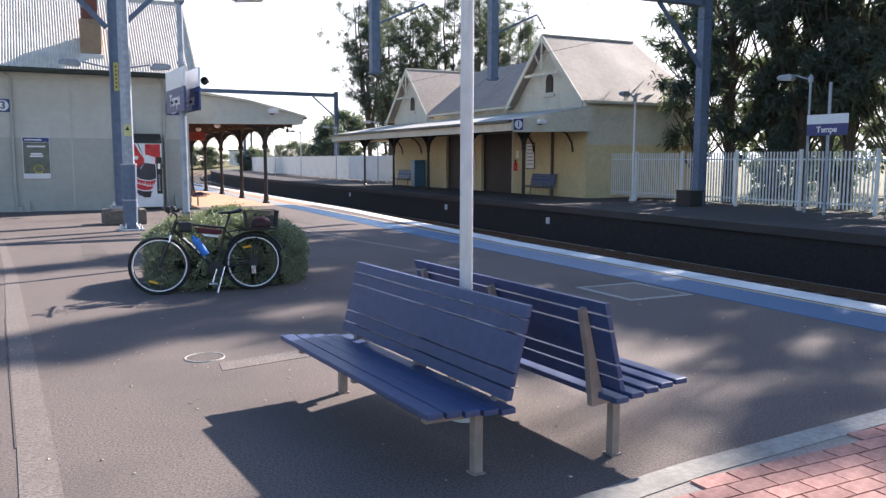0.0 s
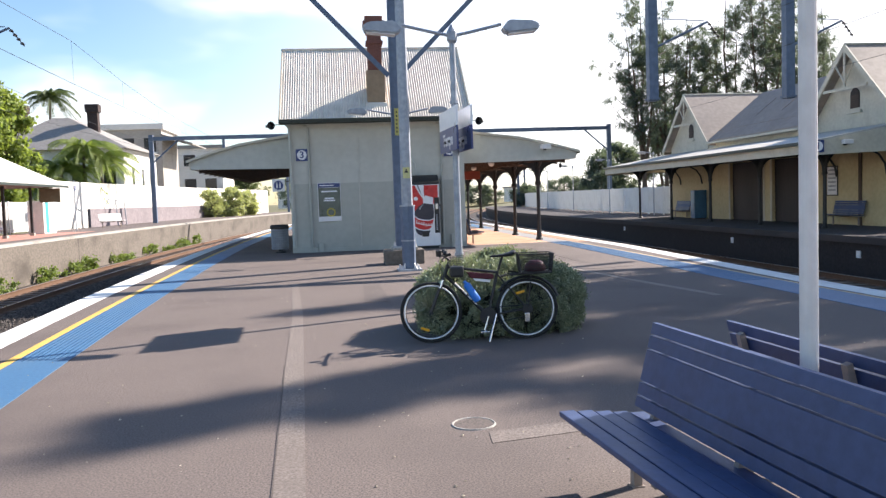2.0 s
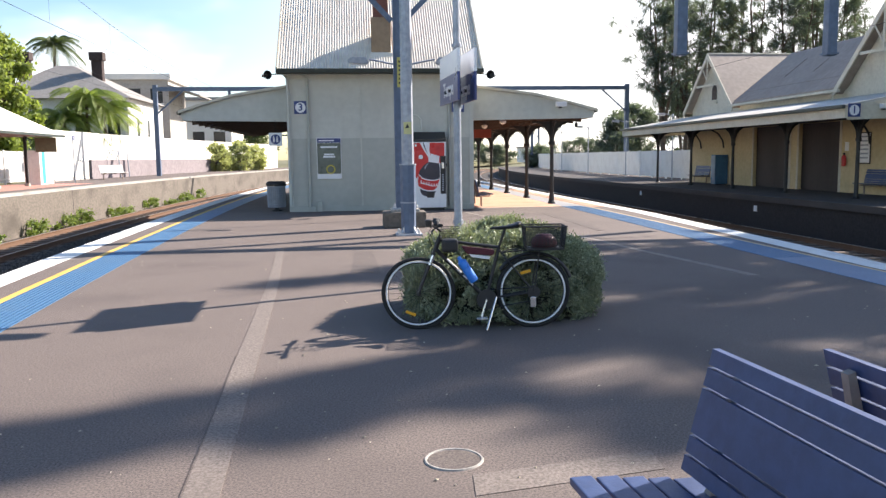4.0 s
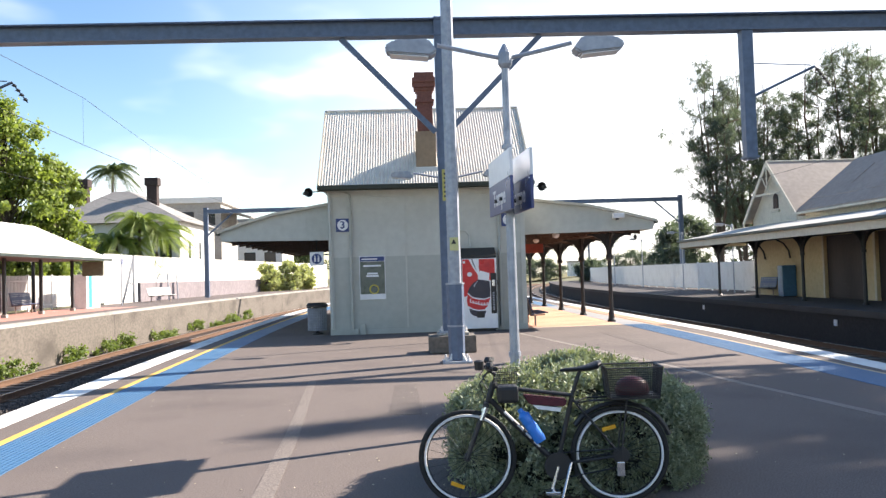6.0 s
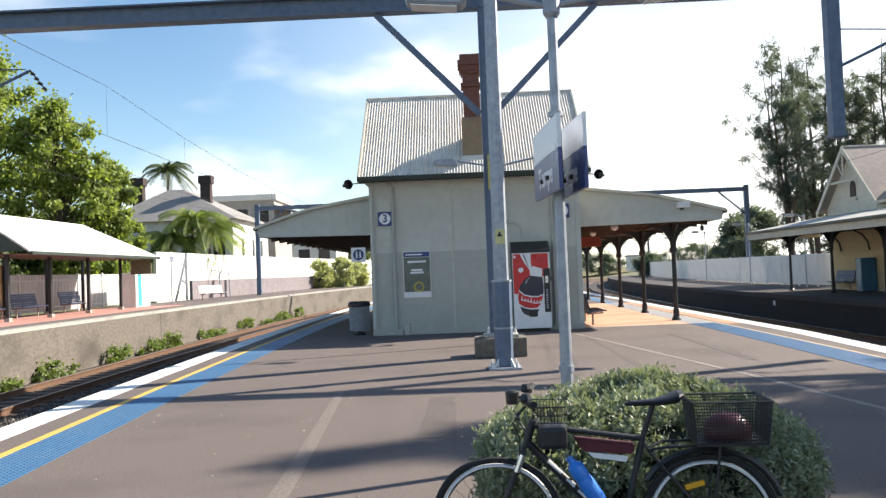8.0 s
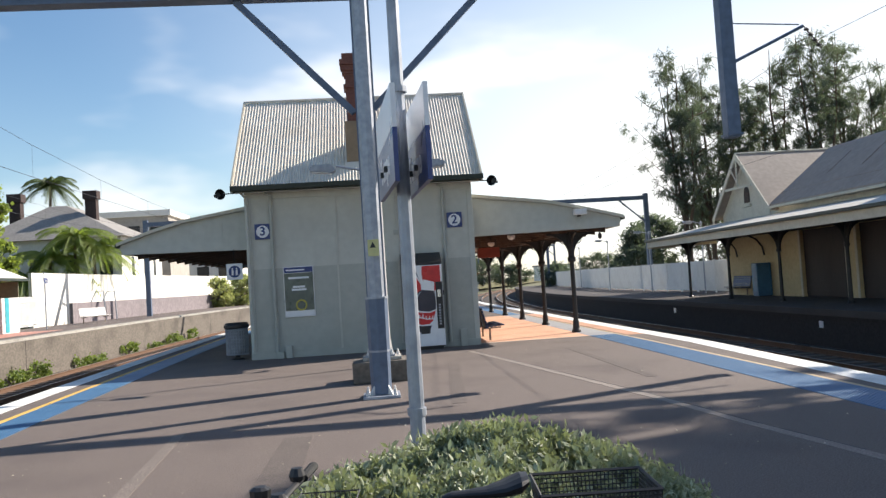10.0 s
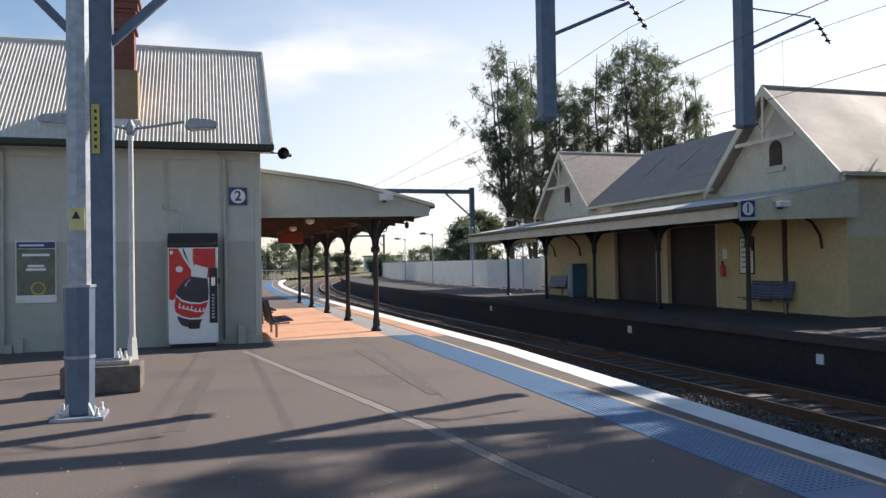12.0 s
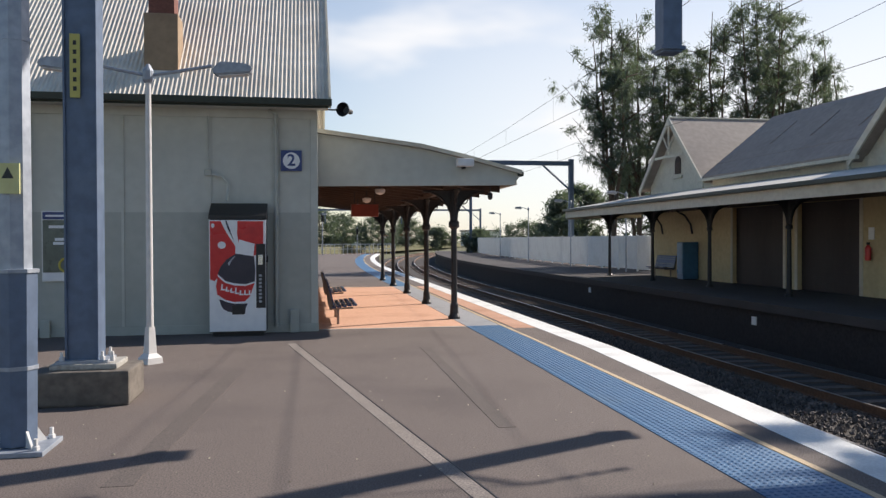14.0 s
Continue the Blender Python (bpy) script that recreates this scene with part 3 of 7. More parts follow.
W, DEEP = 5.6, 4.6
stn = thing("station_building", label="painted island station building with steep ribbed iron roof", category="station building", kind="structure")
b = B()
prism(b, [(0, 0), (W, 0), (W, DEEP), (0, DEEP)], "z", -0.05, 4.2)
part("wall", b, WALL_PAINT, stn, "pale grey-green painted wall")
part("dado", box(B(), (-0.004, -0.006, 0.0), (W + 0.004, 0.02, 2.2)), WALL_LOWER, stn, "darker sage lower wall")
part("plinth", box(B(), (-0.02, -0.022, 0.0), (W + 0.02, 0.01, 0.16), 0.006), WALL_LOWER, stn)
for x0, x1 in ((-0.012, 0.12), (W - 0.12, W + 0.012)):
    part("corner_board", box(B(), (x0, -0.03, 0.16), (x1, 0.02, 4.1), 0.006), WALL_PAINT, stn)
for x in (2.16, 3.66):
    part("batten", box(B(), (x, -0.024, 0.16), (x + 0.05, 0.0, 4.08), 0.004), WALL_PAINT, stn)
part("frieze_board", box(B(), (-0.01, -0.036, 3.92), (W + 0.01, 0.0, 4.1), 0.006), WALL_PAINT, stn)
for gx_ in (0.0, W - 0.24):
    part("gable_wall", prism(B(), [(0.0, 4.2), (DEEP, 4.2), (DEEP / 2, 6.74)], "x", gx_ + 0.001, gx_ + 0.239), WALL_PAINT, stn)
part("rear_range", box(B(), (0.0, DEEP, -0.05), (W, 15.0, 3.7)), WALL_PAINT, stn, "lower rear range")
roof = part("roof", corrugated(B(), -0.2, W + 0.22, (DEEP / 2, 6.86), (-0.46, 4.22)), ROOF_IRON, stn, "weathered ribbed iron roof")
part("roof_slope", corrugated(B(), -0.2, W + 0.22, (DEEP / 2, 6.86), (DEEP + 0.46, 4.22)), ROOF_IRON, stn)
part("ridge_cap", tube(B(), [(-0.22, DEEP / 2, 6.865), (W + 0.24, DEEP / 2, 6.865)], 0.05, 10), ROOF_IRON, stn)
for x0 in (-0.25, W + 0.21):
    part("barge_board", prism(B(), [(-0.5, 4.05), (-0.5, 4.26), (DEEP / 2, 6.9), (DEEP + 0.5, 4.26), (DEEP + 0.5, 4.05), (DEEP / 2, 6.68)], "x", x0, x0 + 0.04), TRIM_CREAM, stn, "cream barge board")
b = B()
prism(b, [(-0.6, 4.09), (-0.62, 4.2), (-0.47, 4.2), (-0.47, 4.09)], "x", -0.24, W + 0.26)
part("gutter", b, GUTTER, stn, "dark green gutter")
part("fascia", box(B(), (-0.22, -0.466, 4.06), (W + 0.24, -0.44, 4.2)), GUTTER, stn)
part("soffit", box(B(), (-0.2, -0.44, 4.08), (W + 0.2, -0.037, 4.11)), WALL_PAINT, stn)
for x in (0.62, 4.86):
    part("downpipe", tube(B(), [(x, -0.07, 0.12), (x, -0.07, 3.98), (x - 0.12, -0.12, 4.06)], 0.04, 10), WALL_LOWER, stn, "painted downpipe")
part("downpipe", tube(B(), [(0.05, -0.1, 0.2), (0.05, -0.1, 3.95), (-0.1, -0.3, 4.12)], 0.035, 10), WALL_PAINT, stn)
b = B()
tube(b, [(3.66, -0.04, 3.95), (3.66, -0.04, 2.95)], 0.014, 8)
tube(b, [(3.66, -0.04, 2.95), (3.72, -0.05, 2.88), (3.9, -0.06, 2.85), (4.0, -0.07, 2.72), (4.0, -0.2, 2.4)], 0.022, 8)
part("conduit", b, WALL_PAINT, stn)
part("junction_box", box(B(), (3.6, -0.09, 2.86), (3.72, -0.03, 2.98), 0.01), WALL_LOWER, stn)
for x, h in ((0.62, 0.16), (0.82, 0.3), (5.1, 0.42)):
    part("meter_box", box(B(), (x, -0.13, 0.0), (x + 0.16, -0.022, h), 0.012), WALL_LOWER, stn)
b = B()
box(b, (2.55, 0.05, 4.55), (3.14, 0.66, 5.78), 0.02)
part("chimney_base", b, OCHRE, stn, "ochre rendered chimney base")
part("chimney_flashing", prism(B(), [(-0.12, 4.5), (0.2, 4.5), (0.86, 5.12), (0.86, 5.22), (0.0, 4.72)], "x", 2.5, 3.19), ROOF_IRON, stn)
part("chimney_stack", box(B(), (2.62, 0.12, 5.78), (3.07, 0.59, 7.2), 0.012), BRICK_CHIMNEY, stn, "red brick chimney stack")
for z0, z1, o in ((6.62, 6.72, 0.05), (6.98, 7.06, 0.04), (7.06, 7.2, 0.08), (7.2, 7.34, 0.12), (7.34, 7.5, 0.06)):
    part("brick_course", box(B(), (2.62 - o, 0.12 - o, z0), (3.07 + o, 0.59 + o, z1), 0.012), BRICK_CHIMNEY, stn)


def canopy(side, parent, posts, end_y):
    """A platform awning that leans out from the building: side +1 towards one track, -1 towards the other."""
    def sx(v):
        return W + v if side > 0 else -v
    reach = 4.1 if side > 0 else 3.32
    top = [(sx(0.02), 3.82), (sx(reach * 0.5), 3.56), (sx(reach * 0.72), 3.36), (sx(reach), 3.06)]
    part("end_panel", prism(B(), [(sx(0.03), 2.74), (sx(reach - 0.15), 2.79), (sx(reach - 0.02), 2.98)] + [(x, z - 0.05) for x, z in top[::-1]], "y", 0.78, 0.82), WALL_PAINT, parent, "pale boarded end panel")
    k = 0.3
    while k < reach - 0.5:
        zt = np.interp(k, [0, reach * 0.5, reach * 0.72, reach], [3.76, 3.5, 3.3, 3.0])
        part("cover_strip", box(B(), (sx(k), 0.772, 2.98), (sx(k + 0.03), 0.78, zt - 0.02)), WALL_PAINT, parent)
        k += 0.42
    part("end_trim", prism(B(), [(sx(0.03), 2.74), (sx(reach - 0.15), 2.79), (sx(reach - 0.12), 2.97), (sx(0.03), 2.95)], "y", 0.745, 0.777), WALL_PAINT, parent)
    part("awning_roof", prism(B(), top + [(x, z - 0.03) for x, z in top[::-1]], "y", 0.7, end_y), CANOPY_IRON, parent, "grey sheet awning roof")
    part("awning_edge", prism(B(), [(x, z + 0.03) for x, z in top] + [(x, z - 0.05) for x, z in top[::-1]], "y", 0.66, 0.72), TRIM_CREAM, parent)
    part("front_fascia", box(B(), (sx(reach - 0.12), 0.8, 2.8), (sx(reach - 0.08), end_y, 3.02)), TRIM_CREAM, parent)
    part("edge_gutter", box(B(), (sx(reach - 0.07), 0.72, 2.97), (sx(reach + 0.05), end_y, 3.07), 0.02), GUTTER, parent)
    part("ceiling_boards", prism(B(), [(sx(0.02), 3.3), (sx(reach - 0.2), 2.86), (sx(reach - 0.2), 2.89), (sx(0.02), 3.33)], "y", 0.84, end_y), DARK_TIMBER, parent, "dark boarded awning ceiling")
    y = 1.8
    while y < end_y:
        part("rafter", prism(B(), [(sx(0.02), 3.14), (sx(reach - 0.2), 2.7), (sx(reach - 0.2), 2.85), (sx(0.02), 3.29)], "y", y - 0.04, y + 0.04), DARK_TIMBER, parent)
        y += 1.03
    for yy in posts:
        x = sx(2.9)
        c = part("column", lathe(B(), [(0.13, 0), (0.13, 0.05), (0.095, 0.12), (0.085, 0.3), (0.066, 0.36), (0.062, 1.92), (0.115, 1.96), (0.115, 2.06), (0.085, 2.1), (0.08, 2.76)], (x, yy, 0), 12), BLACK_IRON, parent, "black iron column")
        br = B()
        for dx, dy in ((1, 0), (-1, 0), (0, 1), (0, -1)):
            pts = []
            for i in range(7):
                a = math.pi / 2 * i / 6
                r = 0.62
                pts.append((x + dx * (0.05 + r * (1 - math.cos(a))), yy + dy * (0.05 + r * (1 - math.cos(a))), 2.1 + r * math.sin(a)))
            tube(br, pts, 0.028, 6)
            tube(br, [(x + dx * 0.05, yy + dy * 0.05, 2.72), (x + dx * 0.62, yy + dy * 0.62, 2.72)], 0.025, 6)
            web = [((x if dx else yy) + (dx + dy) * 0.05, 2.72)] + [((x if dx else yy) + (dx + dy) * (0.05 + 0.62 * (1 - math.cos(math.pi / 2 * i / 6))), 2.1 + 0.62 * math.sin(math.pi / 2 * i / 6)) for i in range(7)]
            prism(br, web, "y" if dx else "x", (yy if dx else x) - 0.012, (yy if dx else x) + 0.012)
            ring(br, (x + dx * 0.2, yy + dy * 0.2, 2.55), 0.1, 0.014, "y" if dx else "x", 14, 5)
        part("bracket", br, BLACK_IRON, c)
    part("post_beam", box(B(), (sx(2.84), 0.9, 2.76), (sx(2.96), end_y, 2.9)), DARK_TIMBER, parent)


can2 = thing("platform_canopy", label="pale boarded station awning on black iron columns", category="canopy", group="station awnings", kind="structure")
canopy(1, can2, [1.78, 5.8, 9.95, 14.05, 18.2], 19.4)
can3 = thing("platform_canopy", label="pale boarded station awning over the far platform side", category="canopy", group="station awnings", kind="structure")
canopy(-1, can3, [], 17.0)

# terracotta paving under the awning, with a pale kerb line
pave = thing("paving", label="terracotta paving under the station awning", category="paving", kind="structure")
part("paving_bed", box(B(), (W + 0.01, 0.3, 0.0), (8.45, 13.7, 0.004)), TERRACOTTA, pave)
part("paving_edge", box(B(), (W + 0.01, 0.18, 0.0), (8.45, 0.3, 0.006)), CONCRETE, pave)
part("paving_bed", box(B(), (9.3, -0.2, 0.0), (9.72, 13.7, 0.004)), TERRACOTTA, pave)
part("paving_edge", box(B(), (W + 0.01, 13.7, 0.0), (8.45, 13.85, 0.006)), CONCRETE, pave)


# ---- platform number plates ----
def number_plate(text, at, rz, size=0.38):
    t = thing("platform_number_sign", at, "navy plate with the platform number %s in a white disc" % text, "sign", "platform number signs", turn=rz)
    s = size / 2
    part("plate", box(B(), (-s, -0.012, -s), (s, 0.0, s), 0.004), NAVY, t)
    d = B()
    prism(d, [(0.8 * s * math.cos(2 * math.pi * i / 32), 0.8 * s * math.sin(2 * math.pi * i / 32)) for i in range(32)], "y", -0.015, -0.011)
    part("disc", d, SIGN_WHITE, t)
    words("numeral", text, size * 0.78, (0, -0.016, 0), 90, 0, NAVY, t)
    return t


number_plate("2", (5.135, -0.031, 3.15), 0)
number_plate("3", (0.40, -0.031, 3.12), 0)
number_plate("1", (17.75, -0.37, 2.92), 0, 0.42)
t = thing("toilet_sign", (-0.42, 0.55, 2.2), "white and navy toilet direction sign on the awning", "sign")
part("plate", box(B(), (-0.2, -0.02, -0.2), (0.2, 0.0, 0.2), 0.005), SIGN_WHITE, t)
part("disc", prism(B(), [(0.15 * math.cos(i * math.pi / 12), 0.15 * math.sin(i * math.pi / 12)) for i in range(24)], "y", -0.024, -0.019), NAVY, t)
b = B()
for x in (-0.05, 0.05):
    box(b, (x - 0.025, -0.028, -0.09), (x + 0.025, -0.0235, 0.04))
    prism(b, [(x + 0.022 * math.cos(i * math.pi / 6), 0.07 + 0.022 * math.sin(i * math.pi / 6)) for i in range(12)], "y", -0.028, -0.0235)
part("pictogram", b, SIGN_WHITE, t)
part("bracket", box(B(), (0.2, -0.015, 0.1), (0.42, -0.005, 0.14)), BLACK_IRON, t)
part("hanger", box(B(), (-0.01, -0.012, 0.2), (0.01, -0.004, 0.56)), BLACK_IRON, t)

# notice board with a poster
t = thing("notice_board", (1.21, -0.008, 1.6), "framed notice with blue header and dark poster", "notice board")
part("frame", box(B(), (-0.37, -0.04, -0.62), (0.37, 0.0, 0.62), 0.008), WHITE_PLASTIC, t, "white notice frame")
part("header", box(B(), (-0.35, -0.046, 0.47), (0.35, -0.04, 0.6)), NAVY, t)
part("poster", box(B(), (-0.35, -0.045, -0.46), (0.35, -0.04, 0.46)), surf("grey_green_poster", (0.13, 0.15, 0.13), (0.09, 0.11, 0.09), scale=3, rough=0.3, stain=(0.22, 0.24, 0.2), stain_scale=5), t, "dark grey-green poster")
part("poster_foot", box(B(), (-0.35, -0.046, -0.6), (0.35, -0.041, -0.48)), SIGN_WHITE, t)
for z, w in ((0.34, 0.5), (0.12, 0.3), (0.05, 0.36)):
    part("text_bar", box(B(), (-w / 2, -0.048, z - 0.025), (w / 2, -0.045, z + 0.025)), SIGN_WHITE, t)
part("text_bar", box(B(), (-0.3, -0.049, 0.515), (0.15, -0.046, 0.55)), SIGN_WHITE, t)
part("yellow_ring", ring(B(), (0.04, -0.046, -0.33), 0.12, 0.02, "y", 24, 6), surf("yellow_print", (0.6, 0.5, 0.08), scale=8, rough=0.4), t)

# ---- drinks vending machine ----
t = thing("vending_machine", (4.21, -0.42, 0.0), "red and white drinks vending machine with bottle picture", "vending machine")
hw = 0.485
part("cabinet", box(B(), (-hw, -0.1, 0.07), (hw, 0.36, 2.06), 0.015), BLACK_PLASTIC, t, "black metal cabinet")
part("hood", prism(B(), [(-0.13, 2.07), (-0.13, 2.13), (0.3, 2.36), (0.36, 2.36), (0.36, 2.07)], "x", -hw - 0.01, hw + 0.01), BLACK_PLASTIC, t, "black sloping hood")
part("foot", box(B(), (-hw + 0.05, -0.05, 0.0), (hw - 0.05, 0.3, 0.07)), BLACK_PLASTIC, t)
door = part("door", box(B(), (-hw, -0.13, 0.09), (hw, -0.1, 2.05), 0.008), SIGN_WHITE, t, "white lower door panel")
FY = -0.131


def print_on(name, outline, mat_, layer, label=""):
    part(name, prism(B(), outline, "y", FY - 0.0015 * layer, FY - 0.0015 * (layer - 1) + 0.0004), mat_, door, label)


print_on("red_print", [(-0.47, 1.01), (-0.40, 0.98), (-0.35, 1.03), (-0.03, 1.03), (0.29, 1.43), (0.44, 1.43), (0.44, 2.03), (-0.47, 2.03)], RED_PAINT, 1, "red printed ground")
print_on("white_swirl", [(-0.29, 2.03), (-0.19, 1.83), (-0.04, 1.59), (-0.04, 1.46), (0.13, 1.46), (0.02, 1.62), (-0.01, 1.82), (-0.00, 2.03)], SIGN_WHITE, 2)
print_on("black_streak", [(-0.21, 2.03), (-0.17, 1.90), (-0.06, 1.67), (-0.03, 1.59), (-0.12, 1.85), (-0.18, 2.03)], BOTTLE_DARK, 3)
print_on("white_spot", [(-0.27 + 0.07 * math.cos(i * 0.5236), 1.61 + 0.065 * math.sin(i * 0.5236)) for i in range(12)], SIGN_WHITE, 2)
print_on("white_spot", [(-0.42 + 0.03 * math.cos(i * 0.5236), 1.95 + 0.04 * math.sin(i * 0.5236)) for i in range(12)], SIGN_WHITE, 2)
print_on("bottle_cap", [(0.02, 1.74), (0.04, 1.84), (0.12, 1.90), (0.25, 1.93), (0.35, 1.88), (0.38, 1.78), (0.36, 1.69), (0.29, 1.63), (0.15, 1.67)], surf("bright_cap_red", (0.62, 0.03, 0.03), (0.5, 0.02, 0.025), scale=6, rough=0.4), 3)
print_on("bottle_neck", [(0.03, 1.71), (-0.01, 1.53), (-0.03, 1.46), (0.27, 1.41), (0.29, 1.63), (0.15, 1.67)], SIGN_WHITE, 3)
print_on("bottle_body", [(-0.03, 1.46), (-0.19, 1.36), (-0.30, 1.22), (-0.34, 1.11), (-0.31, 1.03), (-0.19, 0.97), (-0.03, 0.93), (0.15, 0.92), (0.29, 0.96), (0.30, 1.17), (0.28, 1.41)], BOTTLE_DARK, 4, "dark bottle picture")
print_on("bottle_foot", [(-0.32, 0.66), (-0.27, 0.50), (-0.17, 0.44), (0.12, 0.40), (0.17, 0.58), (-0.09, 0.60)], BOTTLE_DARK, 4)
print_on("bottle_label", [(-0.34, 1.07), (-0.37, 0.89), (-0.35, 0.74), (-0.22, 0.65), (-0.06, 0.60), (0.12, 0.60), (0.20, 0.69), (0.29, 0.95), (0.13, 0.90), (-0.06, 0.92), (-0.22, 0.96)], RED_PAINT, 5, "red label on the bottle picture")
print_on("label_band", [(-0.34, 1.10), (-0.34, 1.06), (-0.22, 0.95), (-0.06, 0.90), (0.13, 0.89), (0.29, 0.94), (0.29, 0.97), (0.13, 0.92), (-0.06, 0.94), (-0.21, 0.98)], SIGN_WHITE, 6)
print_on("label_band", [(-0.36, 0.75), (-0.35, 0.72), (-0.22, 0.62), (-0.06, 0.58), (0.12, 0.58), (0.21, 0.68), (0.20, 0.70), (0.12, 0.62), (-0.06, 0.61), (-0.21, 0.65)], SIGN_WHITE, 6)
for k in range(7):
    x, z = -0.29 + k * 0.078, 0.865 - 0.022 * min(k, 4)
    tall = 0.062 if k in (0, 3) else 0.036
    print_on("label_mark", [(x, z - 0.045), (x + 0.012, z + tall), (x + 0.035, z + tall), (x + 0.03, z - 0.02), (x + 0.085, z - 0.03), (x + 0.06, z - 0.05)], SIGN_WHITE, 6)
print_on("shoulder_shine", [(-0.17, 1.30), (-0.08, 1.40), (-0.03, 1.42), (-0.1, 1.34), (-0.15, 1.24)], GALV, 6)
print_on("ice_print", [(-0.47, 0.10), (-0.47, 1.01), (-0.41, 0.97), (-0.37, 0.73), (-0.43, 0.52), (-0.28, 0.54), (-0.22, 0.45), (-0.14, 0.43), (-0.14, 0.38), (0.12, 0.38), (0.13, 0.50), (0.21, 0.66), (0.29, 0.95), (0.31, 0.50), (0.45, 0.48), (0.45, 0.10)], SIGN_WHITE, 5)
part("control_panel", box(B(), (0.315, -0.145, 0.5), (0.475, -0.13, 1.63), 0.004), BLACK_PLASTIC, door, "black control panel")
for i in range(8):
    part("button", box(B(), (0.36, -0.15, 1.05 - i * 0.065), (0.41, -0.142, 1.09 - i * 0.065), 0.002), GALV, door)
part("coin_slot", box(B(), (0.35, -0.15, 1.26), (0.43, -0.142, 1.44), 0.004), CHROME, door)
part("delivery_flap", box(B(), (-0.1, -0.15, 0.39), (0.11, -0.13, 0.56), 0.01), BLACK_PLASTIC, door)
part("lock", box(B(), (0.475, -0.12, 1.3), (0.52, -0.06, 1.42), 0.006), BLACK_PLASTIC, t)


# ---- steel masts, overhead gantries and lamps ----
GY = -6.0
mast = thing("power_mast", (3.09, -8.03, 0.0), "galvanised octagonal pole with bolted foot and yellow warning plate", "pole")
part("shaft", tube(B(), [(0, 0, 1.42), (0, 0, 11.0)], 0.125, 8, 0.10), GALV, mast)
part("sleeve", tube(B(), [(0, 0, 0.05), (0, 0, 1.45)], 0.15, 8, 0.165), BLUE_STEEL, mast, "thick lower sleeve")
for z in (1.44, 0.66, 3.3):
    part("collar", tube(B(), [(0, 0, z), (0, 0, z + 0.03)], 0.178 if 1 < z < 2 else 0.166 if z < 1 else 0.125, 8), GALV, mast)
part("foot_plate", box(B(), (-0.27, -0.27, 0.0), (0.27, 0.27, 0.04), 0.005), GALV, mast)
for i, (x, y) in enumerate(((-0.2, -0.2), (0.2, -0.2), (0.2, 0.2), (-0.2, 0.2))):
    part("foot_bolt", lathe(B(), [(0.03, 0.04), (0.03, 0.07), (0.018, 0.075), (0.018, 0.13)], (x, y, 0), 6), POLE_WHITE, mast)
    part("stiffener", prism(B(), [(0.13, 0.04), (0.24, 0.04), (0.13, 0.2)], "y", -0.01, 0.01), POLE_WHITE, mast).matrix_basis = pose(0, 0, 0, 0, 0, 45 + 90 * i)
wp = part("warning_plate", box(B(), (-0.08, -0.15, 2.07), (0.08, -0.125, 2.31)), surf("pale_yellow_plate", (0.62, 0.6, 0.28), (0.55, 0.53, 0.24), scale=8, rough=0.45), mast, "yellow electrical warning plate")
part("warning_mark", prism(B(), [(-0.05, 2.19), (0.04, 2.19), (-0.005, 2.28)], "y", -0.153, -0.151), BLACK_PLASTIC, wp)

gan = thing("overhead_gantry", (0, GY, 0), "blue-grey steel gantry beam over the tracks with hanging tubes", "gantry", "overhead gantries")


def h_section(bm, x, z0, z1, w, d, t_=0.02):
    a, b, e = w / 2, d / 2, d * 0.36
    outline = [(x - a, -b), (x - a + t_, -b), (x - a + t_, -e - 0.012), (x + a - t_, -e - 0.012), (x + a - t_, -b), (x + a, -b), (x + a, b), (x + a - t_, b), (x + a - t_, 0.012 - e), (x - a + t_, 0.012 - e), (x - a + t_, b), (x - a, b)]
    return prism(bm, outline, "z", z0, z1)


part("column", h_section(B(), 3.09, 0.44, 7.1, 0.33, 0.3), BLUE_STEEL, gan, "blue-grey steel column")
part("beam", prism(B(), [(-0.15, 6.7), (0.15, 6.7), (0.15, 6.73), (0.012, 6.73), (0.012, 7.04), (0.15, 7.04), (0.15, 7.07), (-0.15, 7.07), (-0.15, 7.04), (-0.012, 7.04), (-0.012, 6.73), (-0.15, 6.73)], "x", -13.2, 21.8), BLUE_STEEL, gan)
part("column", h_section(B(), 21.6, 0.0, 7.1, 0.36, 0.3), BLUE_STEEL, gan)
part("column", h_section(B(), -13.0, TOP_P4 - 0.1, 7.1, 0.36, 0.3), BLUE_STEEL, gan)
for a_, b_ in (((0.95, 6.69), (2.9, 4.66)), ((5.2, 6.69), (3.24, 4.72)), ((19.6, 6.69), (21.45, 4.7)), ((-11.0, 6.69), (-12.85, 4.7))):
    bm_ = B()
    d_ = Vector((b_[0] - a_[0], 0, b_[1] - a_[1])).normalized()
    nrm = Vector((-d_.z, 0, d_.x)) * 0.055
    A_, E_ = Vector((a_[0], 0, a_[1])), Vector((b_[0], 0, b_[1]))
    prism(bm_, [((A_ + nrm).x, (A_ + nrm).z), ((E_ + nrm).x, (E_ + nrm).z), ((E_ - nrm).x, (E_ - nrm).z), ((A_ - nrm).x, (A_ - nrm).z)], "y", -0.05, 0.05)
    part("brace", bm_, BLUE_STEEL, gan)
part("number_strip", box(B(), (3.0, -0.163, 3.18), (3.1, -0.15, 3.84)), YELLOW_SIGN, gan, "yellow vertical number strip")
for i in range(6):
    part("number_bar", box(B(), (3.033, -0.167, 3.25 + i * 0.095), (3.067, -0.163, 3.295 + i * 0.095)), BLACK_PLASTIC, gan)


